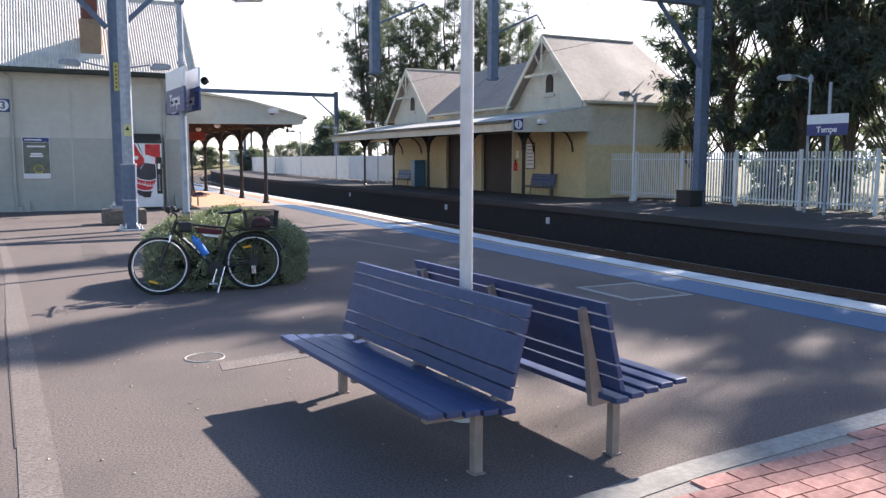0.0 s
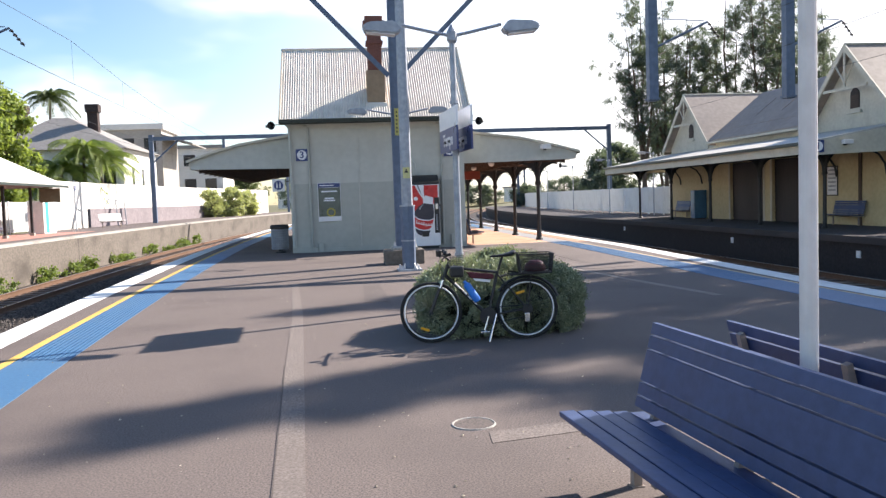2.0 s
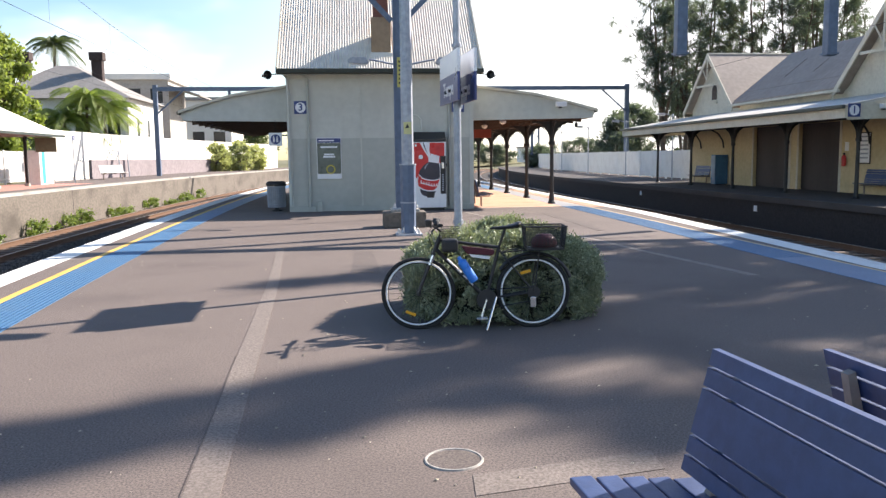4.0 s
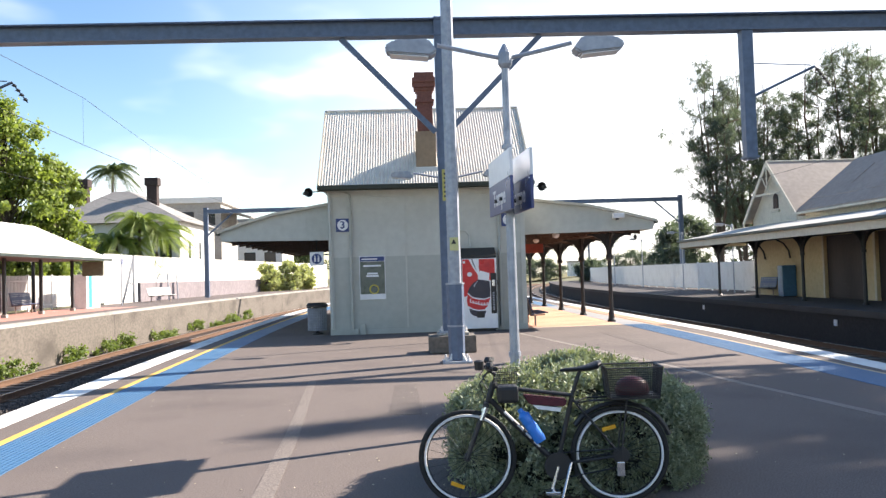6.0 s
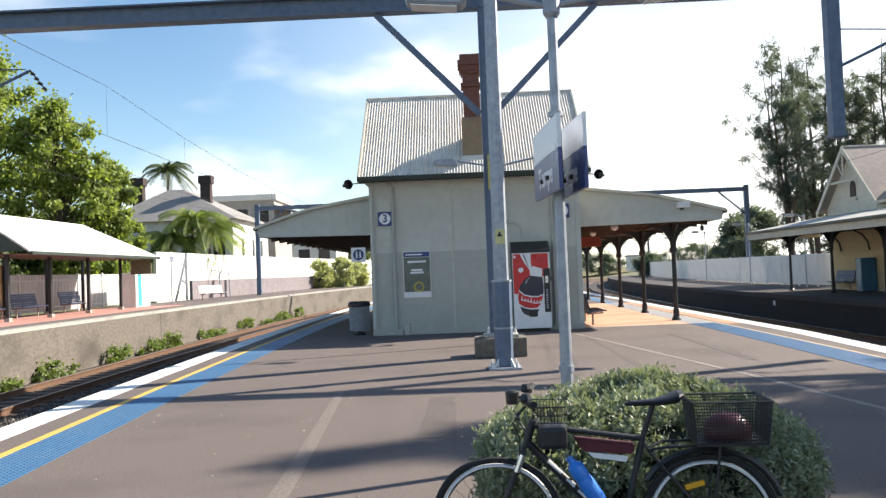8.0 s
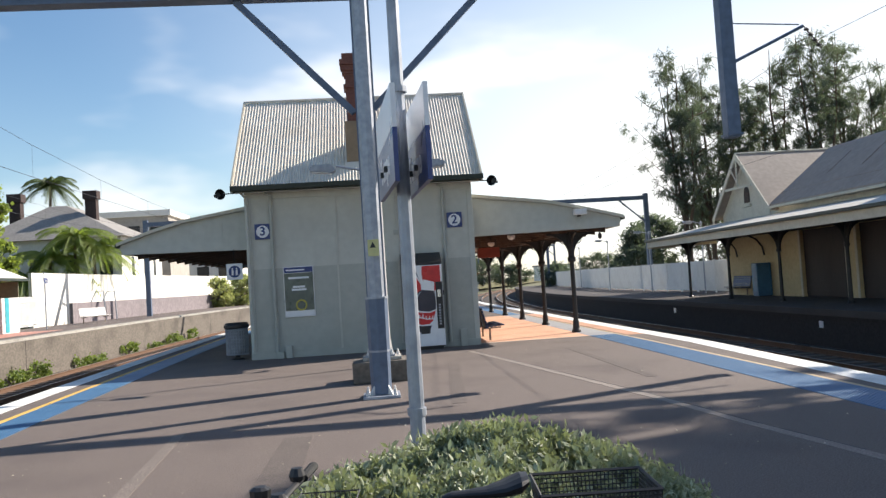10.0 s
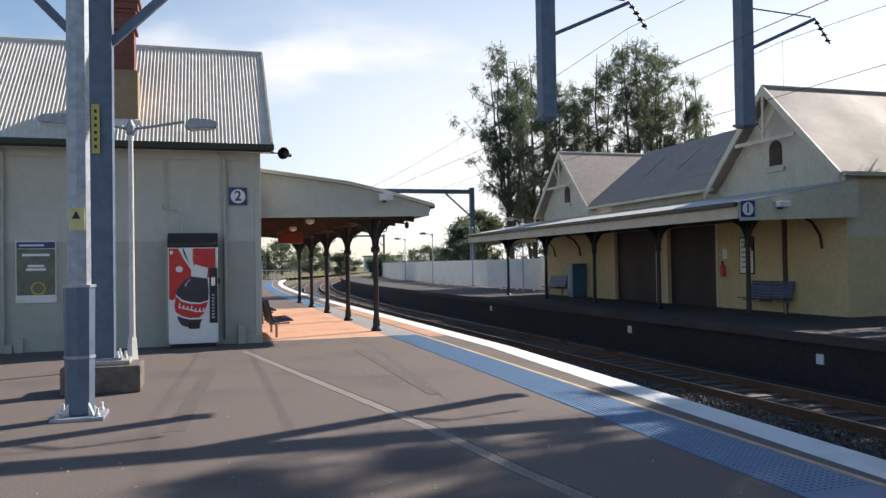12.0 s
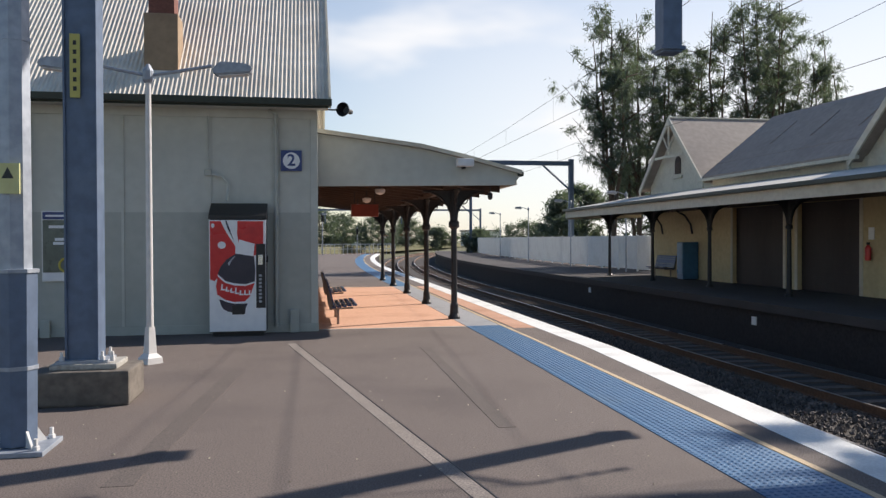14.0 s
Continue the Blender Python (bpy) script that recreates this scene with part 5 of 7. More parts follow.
# ---- benches ----
def slatted_bench(name, at, turn, long, label, group, paint=BENCH_BLUE, seat_z=0.41, back_z=0.86):
    """Seat towards local -y, bench along x, back edge over y = 0."""
    t = thing(name, at, label, "bench", group, turn=turn)
    for i in range(5):
        y0 = -0.57 + i * 0.104
        z = seat_z - 0.012 * i - (0.004 if i == 0 else 0)
        sl_ = part("seat_slat", box(B(), (-long / 2, y0, z - 0.03), (long / 2, y0 + 0.086, z), 0.006), paint, t)
    heights = [0.07, 0.08, 0.215, 0.085, 0.075]
    z = seat_z + 0.0
    lean = 0.2
    zz = seat_z - 0.01
    tot = back_z - zz
    f = (tot - 0.012 * 4) / sum(heights)
    for k, h in enumerate(heights):
        h *= f
        y0, y1 = -0.12 + lean * 0.6 * (zz - seat_z) / tot, -0.12 + lean * 0.6 * (zz + h - seat_z) / tot
        part("back_slat", prism(B(), [(y0, zz), (y1, zz + h), (y1 + 0.028, zz + h), (y0 + 0.028, zz)], "x", -long / 2, long / 2), paint, t)
        zz += h + 0.012
    for x in (-long / 2 + 0.16, long / 2 - 0.16, 0.0):
        fr = prism(B(), [(-0.5, seat_z - 0.1), (-0.5, seat_z - 0.06), (-0.12, seat_z - 0.09), (-0.09, seat_z - 0.02), (0.022, back_z - 0.04), (0.052, back_z - 0.05), (0.0, seat_z + 0.14), (-0.03, seat_z - 0.12)], "x", x - 0.02, x + 0.02)
        part("support_frame", fr, BENCH_EDGE, t, "worn metal support frame")
    for x in (-long / 2 + 0.16, long / 2 - 0.16):
        lg = part("leg", box(B(), (x - 0.025, -0.22, 0.0), (x + 0.025, -0.17, seat_z - 0.09), 0.004), BENCH_EDGE, t, "worn metal leg")
        part("foot_plate", box(B(), (x - 0.035, -0.23, 0.0), (x + 0.035, -0.16, 0.008)), BENCH_EDGE, lg)
    return t


slatted_bench("platform_bench", (3.49, -22.66, 0.0), -85.0, 1.95, "blue-grey slatted platform bench beside the lamp pole", "platform benches")
slatted_bench("platform_bench", (3.9, -22.75, 0.0), 94.0, 2.0, "blue-grey slatted bench back to back with another", "platform benches")
slatted_bench("platform_bench", (5.82, 1.9, 0.0), 90, 1.8, "grey slatted bench against the station wall", "platform benches")
slatted_bench("platform_bench", (5.82, 6.4, 0.0), 90, 1.8, "grey slatted bench against the station wall", "platform benches")
slatted_bench("platform_bench", (HX - 0.12, 3.0, 0.0), -90, 1.9, "blue bench against the cream station house", "side platform benches", seat_z=0.45, back_z=0.95)
slatted_bench("platform_bench", (HX - 0.12, 18.4, 0.0), -90, 1.9, "blue bench against the cream station house", "side platform benches", seat_z=0.45, back_z=0.95)


# ---- bicycle leaning on the bush ----
bike = thing("bicycle", (2.612, -17.2, 0.0), "black bicycle with white rims and rear wire basket", "bicycle", turn=-4.0)
WB = 1.07


def bike_wheel(x, name, spoke_reflector):
    hub = (x, 0, 0.34)
    w = part(name, ring(B(), hub, 0.327, 0.019, "y", 48, 8), RUBBER, bike, "black tyre")
    rm = B()
    for yy in (-0.014, 0.014):
        ring(rm, (x, yy, 0.34), 0.297, 0.0085, "y", 48, 6)
    part("rim", rm, WHITE_PLASTIC, w, "white-striped rim")
    part("rim_bed", ring(B(), hub, 0.291, 0.011, "y", 48, 6), BLACK_IRON, w)
    sp = B()
    for k in range(28):
        a = 2 * math.pi * k / 28
        tube(sp, [(x + 0.02 * math.cos(a + 0.6), 0.02 * (-1) ** k, 0.34 + 0.02 * math.sin(a + 0.6)), (x + 0.288 * math.cos(a), 0, 0.34 + 0.288 * math.sin(a))], 0.0014, 4, cap=False)
    part("spoke_set", sp, BLACK_IRON, w)
    part("hub", tube(B(), [(x, -0.05, 0.34), (x, 0.05, 0.34)], 0.022, 10), BLACK_IRON, w)
    a = spoke_reflector
    rr = part("reflector", box(B(), (-0.05, -0.03, -0.014), (0.05, -0.015, 0.014), 0.004), AMBER, w, "amber spoke reflector")
    rr.matrix_basis = Matrix.Translation((x + 0.2 * math.cos(a), 0, 0.34 + 0.2 * math.sin(a))) @ pose(0, 0, 0, 0, 20 if x < 0.5 else -15, 0)
    return w


bike_wheel(0.0, "front_wheel", -1.95)
rw = bike_wheel(WB, "rear_wheel", 1.95)
gears = B()
for i, r in enumerate((0.06, 0.05, 0.04)):
    tube(gears, [(WB, -0.05 - 0.006 * i, 0.34), (WB, -0.055 - 0.006 * i, 0.34)], r, 20)
part("sprockets", gears, BLACK_IRON, rw)
fr = B()
HT, HB, ST, BBK = (0.2, 0, 0.9), (0.155, 0, 0.74), (0.75, 0, 0.78), (0.63, 0, 0.28)
tube(fr, [HT, HB], 0.022, 10)
tube(fr, [(0.19, 0, 0.87), ST], 0.017, 10)
tube(fr, [(0.165, 0, 0.77), BBK], 0.022, 10)
tube(fr, [BBK, ST], 0.017, 10)
for s in (-0.05, 0.05):
    tube(fr, [(BBK[0], s * 0.5, BBK[2]), (WB, s, 0.34)], 0.01, 8)
    tube(fr, [(ST[0], s * 0.3, ST[2] - 0.03), (WB, s, 0.34)], 0.009, 8)
frame_ob = part("bike_frame", fr, BLACK_IRON, bike, "black bicycle frame")
d = Vector(BBK) - Vector((0.165, 0, 0.77))
for k, (u0, u1) in enumerate(((0.22, 0.36), (0.42, 0.5), (0.54, 0.62), (0.66, 0.74))):
    p0, p1 = Vector((0.165, -0.021, 0.77)) + d * u0, Vector((0.165, -0.021, 0.77)) + d * u1
    part("name_stripe", tube(B(), [p0, p1], 0.008, 6), WHITE_PLASTIC, frame_ob, "white frame marking")
fk = B()
for s in (-0.05, 0.05):
    tube(fk, [(0.145, s, 0.72), (0.1, s, 0.6), (0.0, s, 0.34)], 0.017, 8, 0.012)
tube(fk, [(0.145, -0.06, 0.725), (0.145, 0.06, 0.725)], 0.018, 8)
part("fork", fk, BLACK_IRON, bike)
for s in (-0.05, 0.05):
    part("fork_stanchion", tube(B(), [(0.142, s, 0.71), (0.108, s, 0.61)], 0.0185, 8), CHROME, bike, "bright fork stanchion")
hbm = B()
tube(hbm, [HT, (0.21, 0, 0.97), (0.15, 0, 1.02)], 0.015, 8)
tube(hbm, [(0.2, -0.3, 1.05), (0.17, -0.16, 1.03), (0.15, 0, 1.02), (0.17, 0.16, 1.03), (0.2, 0.3, 1.05)], 0.013, 8)
part("handlebar", hbm, BLACK_IRON, bike)
for s in (-1, 1):
    part("grip", tube(B(), [(0.185, s * 0.2, 1.04), (0.205, s * 0.32, 1.055)], 0.019, 8), RUBBER, bike)
    part("brake_lever", tube(B(), [(0.165, s * 0.2, 1.02), (0.12, s * 0.24, 0.985), (0.13, s * 0.3, 0.97)], 0.007, 6), BLACK_IRON, bike)
    part("shifter", lathe(B(), [(0.025, -0.02), (0.03, 0.0), (0.02, 0.03)], (0.17, s * 0.17, 1.06), 10), BLACK_PLASTIC, bike)
cb = B()
tube(cb, [(0.16, -0.2, 1.02), (0.1, -0.15, 0.92), (0.13, -0.05, 0.8), (0.12, -0.05, 0.66)], 0.004, 5)
tube(cb, [(0.16, 0.2, 1.02), (0.1, 0.1, 0.94), (0.16, 0.0, 0.84)], 0.004, 5)
part("cables", cb, BLACK_PLASTIC, bike)
part("head_light", lathe(B(), [(0.03, -0.04), (0.035, 0.03), (0.02, 0.04)], (0.1, -0.1, 1.06), 10), BLACK_PLASTIC, bike)
part("handlebar_bag", box(B(), (0.22, -0.09, 0.74), (0.37, 0.07, 0.88), 0.03), BLACK_PLASTIC, bike, "black handlebar bag")
fbm = B()
for z in (0.9, 0.95, 1.0):
    e = (z - 0.9) * 0.3
    pts = [(0.22 - e, -0.09 - e), (0.36 + e, -0.09 - e), (0.36 + e, 0.09 + e), (0.22 - e, 0.09 + e)]
    for p, q in zip(pts, pts[1:] + pts[:1]):
        tube(fbm, [(p[0], p[1], z), (q[0], q[1], z)], 0.003, 4)
for i in range(9):
    x = 0.225 + i * 0.0165
    for y in (-0.1, 0.1):
        tube(fbm, [(x, y * 0.95, 0.9), (x, y * 1.15, 1.0)], 0.0018, 4)
part("front_basket", fbm, BLACK_IRON, bike, "small black wire basket")
part("seat_post", tube(B(), [ST, (0.81, 0, 0.98)], 0.014, 8), BLACK_IRON, bike)
sd = B()
rows_ = []
for x, w_, z, thick in ((0.67, 0.012, 0.985, 0.012), (0.7, 0.022, 0.992, 0.022), (0.76, 0.028, 0.994, 0.026), (0.82, 0.045, 0.998, 0.03), (0.88, 0.075, 1.012, 0.04), (0.93, 0.08, 1.03, 0.05), (0.955, 0.06, 1.04, 0.03)):
    rows_.append([sd.verts.new((x, w_ * math.cos(a), z + thick * (0.55 * math.sin(a) if a < math.pi else 0.9 * math.sin(a)))) for a in [k * math.pi / 6 for k in range(12)]])
for p, q in zip(rows_, rows_[1:]):
    for k in range(12):
        sd.faces.new((p[k], p[(k + 1) % 12], q[(k + 1) % 12], q[k]))
sd.faces.new(rows_[0][::-1])
sd.faces.new(rows_[-1])
bmesh.ops.recalc_face_normals(sd, faces=sd.faces[:])
part("saddle", sd, BLACK_PLASTIC, bike, "black padded saddle")
bt = part("water_bottle", lathe(B(), [(0.034, 0), (0.037, 0.02), (0.037, 0.1), (0.033, 0.12), (0.037, 0.14), (0.036, 0.18), (0.016, 0.2), (0.016, 0.225)], sides=16), BLUE_PLASTIC, bike, "blue water bottle")
bt.matrix_basis = pose(0.52, -0.035, 0.45, 0, -33, 0) @ Matrix.Diagonal((1.15, 1.15, 1.2, 1))
bag = B()
prism(bag, [(0.40, 0.80), (0.71, 0.755), (0.70, 0.695), (0.45, 0.715)], "y", -0.035, 0.035)
bmesh.ops.bevel(bag, geom=bag.edges[:], offset=0.01, segments=2, affect="EDGES")
fb = part("frame_bag", bag, MAROON, bike, "maroon frame bag with pale stripe")
part("stripe", prism(B(), [(0.47, 0.715), (0.67, 0.688), (0.66, 0.655), (0.5, 0.682)], "y", -0.042, -0.034), WHITE_PLASTIC, fb)
cr = B()
tube(cr, [(BBK[0], -0.07, BBK[2]), (BBK[0], -0.06, BBK[2])], 0.095, 28)
part("chainring", cr, BLACK_IRON, bike)
crk = part("crank", tube(B(), [(BBK[0], -0.08, BBK[2]), (BBK[0] - 0.05, -0.085, BBK[2] - 0.16)], 0.012, 8), CHROME, bike)
part("pedal", box(B(), (BBK[0] - 0.1, -0.17, BBK[2] - 0.175), (BBK[0] - 0.0, -0.09, BBK[2] - 0.15), 0.005), CHROME, crk)
part("crank", tube(B(), [(BBK[0], 0.08, BBK[2]), (BBK[0] + 0.05, 0.085, BBK[2] + 0.16)], 0.012, 8), CHROME, bike)
chn = B()
tube(chn, [(BBK[0], -0.062, BBK[2] + 0.09), (WB, -0.056, 0.39)], 0.005, 5)
tube(chn, [(BBK[0], -0.062, BBK[2] - 0.09), (WB - 0.02, -0.056, 0.26)], 0.005, 5)
part("chain", chn, BLACK_IRON, bike)
part("kickstand", tube(B(), [(0.72, -0.06, 0.3), (0.62, -0.17, 0.01)], 0.011, 8), CHROME, bike, "bright kickstand")
part("derailleur", box(B(), (WB - 0.035, -0.075, 0.2), (WB + 0.02, -0.055, 0.3), 0.006), CHROME, bike)
rk = B()
for s in (-0.07, 0.07):
    tube(rk, [(0.78, s * 0.4, 0.72), (0.86, s, 0.745), (1.32, s, 0.755)], 0.008, 6)
    tube(rk, [(WB, s, 0.34), (1.12, s, 0.755)], 0.007, 6)
part("rear_rack", rk, BLACK_IRON, bike)
md = B()
tube(md, [(WB + 0.37 * math.cos(a), 0, 0.34 + 0.37 * math.sin(a)) for a in [0.35 + i * 0.2 for i in range(12)]], 0.02, 6)
part("rear_mudguard", md, BLACK_PLASTIC, bike)


def basket_wire(z, grow):
    x0, x1, w_ = 1.0 - grow, 1.34 + grow, 0.12 + grow
    return [(x0, -w_, z), (x1, -w_, z), (x1, w_, z), (x0, w_, z)]


bk = B()
for i in range(14):
    z, e = 0.77 + i * 0.0183, i * 0.0016
    r4 = basket_wire(z, e)
    for p, q in zip(r4, r4[1:] + r4[:1]):
        tube(bk, [p, q], 0.0026 if i < 13 else 0.007, 4)
lo4, hi4 = basket_wire(0.77, 0), basket_wire(1.008, 0.021)
for k in range(4):
    n_ = 28 if k % 2 == 0 else 19
    for i in range(n_ + 1):
        u = i / n_
        a0, a1 = Vector(lo4[k]).lerp(Vector(lo4[(k + 1) % 4]), u), Vector(hi4[k]).lerp(Vector(hi4[(k + 1) % 4]), u)
        tube(bk, [a0, a1], 0.002, 4, cap=False)
tagged(part("rear_basket", bk, BLACK_IRON, bike, "black wire mesh rear basket"), kind="stuff")
part("basket_floor", box(B(), (1.0, -0.12, 0.755), (1.34, 0.12, 0.775)), BLACK_PLASTIC, bike)
for ob in bike.children_recursive:
    if ob.matrix_basis == Matrix.Identity(4):
        for v in ob.data.vertices:
            if v.co.z > 0.62:
                v.co.z = 0.62 + (v.co.z - 0.62) * 0.86
hm = lathe(B(), [(0.1, 0.0), (0.105, 0.04), (0.095, 0.08), (0.06, 0.115), (0.025, 0.125)], sides=18)
for v in hm.verts:
    v.co.x *= 1.15
helmet = solo("helmet", hm, surf("dull_red_helmet", (0.12, 0.02, 0.03), (0.09, 0.014, 0.02), scale=8, rough=0.35), "dull red cycle helmet lying in the basket", "helmet", smooth=True, at=(2.612 + 1.17, -17.28, 0.755), turn=-4)


# ---- plants ----
def leaf_cloud(name, centres, count, leaf, mat_, parent, label="", seed=1, droop=0.0, reach=1.7, thin=None):
    """Many small leaves round clump centres (x, y, z, radius, squash), one mesh."""
    rnd = np.random.RandomState(seed)
    cs = np.array(centres, float)
    pick = rnd.choice(len(cs), count, p=cs[:, 3] ** 2 / (cs[:, 3] ** 2).sum())
    d = rnd.normal(size=(count, 3))
    d /= np.linalg.norm(d, axis=1)[:, None]
    rad = cs[pick, 3:4] * np.abs(rnd.normal(0.0, 0.62, (count, 1))).clip(0, reach)
    p = cs[pick, :3] + d * rad * np.c_[np.ones(count), np.ones(count), cs[pick, 4]]
    u = rnd.normal(size=(count, 3))
    u[:, 2] -= droop
    u /= np.linalg.norm(u, axis=1)[:, None]
    v = np.cross(u, rnd.normal(size=(count, 3)))
    v /= np.linalg.norm(v, axis=1)[:, None]
    s = leaf * rnd.uniform(0.6, 1.4, (count, 1))
    w = s * (thin if thin else 0.5 if droop == 0 else 0.13 if droop > 0 else 0.2)
    quad = np.stack([p, p + u * s * 0.5 + v * w, p + u * s, p + u * s * 0.5 - v * w], 1).reshape(-1, 3)
    me = bpy.data.meshes.new(name)
    me.vertices.add(4 * count)
    me.vertices.foreach_set("co", quad.ravel())
    me.loops.add(4 * count)
    me.loops.foreach_set("vertex_index", np.arange(4 * count))
    me.polygons.add(count)
    me.polygons.foreach_set("loop_start", np.arange(0, 4 * count, 4))
    me.update(calc_edges=True)
    me.materials.append(mat_)
    ob = new(name, me)
    ob.parent = parent
    return tagged(ob, label)


def tree(at, high, spread, label, mat_, seed, leaves=16000, leaf=0.22, droop=0.0, trunk_r=0.22, low=0.3, clumps=46, wisp=0.5, group="trees", slim=1.0, thin=None):
    rnd = random.Random(seed)
    t = thing("tree", at, label, "tree", group)
    tb = B()
    lean = rnd.uniform(-0.6, 0.6)
    spine = [(lean * (i / 6) ** 2, rnd.uniform(-0.12, 0.12) * i / 6, high * 0.9 * i / 6) for i in range(7)]
    tube(tb, spine, trunk_r, 8, trunk_r * 0.18)
    cl = []
    for i in range(clumps):
        u = low + (1 - low) * (i + rnd.random()) / clumps
        env = math.sin(math.pi * min(1, (u - low) / (1 - low) * 0.86 + 0.12)) ** 0.7
        a = rnd.uniform(0, 6.283)
        rr = spread * env * rnd.uniform(0.25, 1.0) * slim
        s0 = spine[min(5, int(u * 6 * 0.9))]
        c = (s0[0] + rr * math.cos(a), s0[1] + rr * math.sin(a), high * u + rnd.uniform(-0.3, 0.3))
        cl.append((*c, rnd.uniform(0.5, 1.1) * spread * wisp * 0.6, rnd.uniform(0.6, 1.0)))
        root = max(0.1, u - 0.16)
        sp = spine[min(5, int(root * 6))]
        tube(tb, [(sp[0], sp[1], high * 0.9 * root), ((sp[0] + c[0]) / 2, (sp[1] + c[1]) / 2, high * (root * 0.4 + u * 0.5)), c], trunk_r * 0.24, 5, 0.012)
    part("trunk", tb, BARK, t, "brown bark trunk and limbs")
    leaf_cloud("crown", cl, leaves, leaf, mat_, t, "uneven leafy crown", seed, droop, thin=thin)
    return t


def she_oak(at, high, spread, label, seed, tufts=240, per_tuft=70, low=0.2, trunk_r=0.2, leaders=3, tuft_r=0.42, needle=0.34, group="she-oaks"):
    """An upright open tree: a few leaders, many ascending limbs, and separate drooping needle tufts with sky between."""
    rnd = random.Random(seed)
    t = thing("tree", at, label, "tree", group)
    tb = B()
    stems = []
    for k in range(leaders):
        a = 2 * math.pi * (k + rnd.random()) / leaders
        out = 0.0 if k == 0 else spread * rnd.uniform(0.25, 0.55)
        top = high * (0.97 if k == 0 else rnd.uniform(0.72, 0.95))
        z0 = 0.0 if k == 0 else high * rnd.uniform(0.1, 0.3)
        pts = []
        for i in range(9):
            u = i / 8
            w = out * (1 - (1 - u) ** 2)
            pts.append(Vector((w * math.cos(a) + rnd.uniform(-0.13, 0.13) * (i > 0), w * math.sin(a) + rnd.uniform(-0.13, 0.13) * (i > 0), z0 + (top - z0) * u)))
        if k:
            pts[0] = stems[0][min(7, int(z0 / high * 8))].copy()
        tube(tb, pts, trunk_r * (1 if k == 0 else 0.62), 7, 0.02)
        stems.append(pts)
    cl = []
    limbs = tufts // 5
    for i in range(limbs):
        st = stems[rnd.randrange(leaders)]
        u = low + (0.97 - low) * (i + rnd.random()) / limbs
        j = min(7, int(u * 8))
        root = st[j].lerp(st[j + 1], u * 8 - j)
        if root.z < low * high:
            continue
        env = (0.5 + 0.5 * math.sin(math.pi * min(1.0, (root.z / high - low) / (1 - low) * 0.8 + 0.1))) * (1.0 if root.z < high * 0.8 else 0.7)
        a, long = rnd.uniform(0, 6.283), spread * env * rnd.uniform(0.3, 0.85)
        rise = long * rnd.uniform(0.3, 1.0)
        mid = root + Vector((0.55 * long * math.cos(a), 0.55 * long * math.sin(a), 0.4 * rise))
        end = root + Vector((long * math.cos(a), long * math.sin(a), rise))
        tube(tb, [root, mid, end], 0.045, 4, 0.01)
        for q in range(5):
            w = (q + rnd.random()) / 5
            c = (mid.lerp(end, w * 2 - 1) if w > 0.5 else root.lerp(mid, w * 2)) + Vector((rnd.gauss(0, 0.28), rnd.gauss(0, 0.28), rnd.gauss(0, 0.2)))
            cl.append((*c, tuft_r * rnd.uniform(0.6, 1.25), rnd.uniform(0.8, 1.5)))
    part("trunk", tb, BARK, t, "dark bark trunk and ascending limbs")
    leaf_cloud("crown", cl, len(cl) * per_tuft, needle, LEAF_SHE_OAK, t, "open drooping needle tufts", seed, 1.3, reach=1.6, thin=0.05)
    return t


# clipped bush behind the bicycle
t = thing("bush", (3.56, -16.28, 0.0), "grey-green leafy bush behind the bicycle", "bush")
rnd = random.Random(5)


def bush_top(x, y):
    """Height of the clipped mound, steep at its sides and flat on top."""
    q = (abs(x / 1.02) ** 3.0 + abs((y - 0.14 * x) / 0.9) ** 3.0)
    return 0.81 * max(0.0, 1 - q) ** 0.2 * (1 + 0.05 * math.sin(5 * x + 1) + 0.05 * math.sin(7 * y + 4 * x))


cl = []
while len(cl) < 760:
    x, y = rnd.uniform(-1.06, 1.06), rnd.uniform(-0.93, 0.93)
    top = bush_top(x, y)
    if top < 0.32:
        continue
    deep = rnd.choice((0.03, 0.03, 0.08, rnd.uniform(0.05, top)))
    cl.append((x, y, max(0.06, top - deep), rnd.uniform(0.06, 0.105), 1.0))
for k in range(420):
    a, z = rnd.uniform(0, 2 * math.pi), rnd.uniform(0.03, 0.6)
    r = 0.97
    while bush_top(r * math.cos(a), r * math.sin(a)) < z and r > 0.5:
        r -= 0.02
    cl.append((r * math.cos(a), r * math.sin(a), z, rnd.uniform(0.06, 0.1), 1.1))
leaf_cloud("foliage", cl, 210000, 0.032, LEAF_BUSH, t, "small narrow silver-green leaves", 8, -0.5, reach=1.15)
tips = [(x * 0.93, y * 0.93, z + 0.05, 0.04, 1.8) for x, y, z, r, q in cl if z > 0.5][:420]
leaf_cloud("new_growth", tips, 15000, 0.042, LEAF_BUSH, t, "upright young shoots", 9, -1.2, reach=1.3)
# solid dark mound added to stand for the shade inside the foliage
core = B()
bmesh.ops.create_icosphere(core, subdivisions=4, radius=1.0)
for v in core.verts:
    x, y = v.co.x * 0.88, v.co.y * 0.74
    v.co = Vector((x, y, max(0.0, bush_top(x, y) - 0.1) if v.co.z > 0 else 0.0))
part("twig_core", core, surf("bush_inner_shade", (0.03, 0.035, 0.018), (0.018, 0.02, 0.012), scale=14, rough=0.95, bump=0.8), t, "solid dark core standing for inner shade")
leaf_cloud("flower", [(0.1, 0.1, 0.88, 0.035, 1.4)], 40, 0.03, surf("yellow_petal", (0.75, 0.62, 0.03), scale=8), t, "small yellow flower", 3)

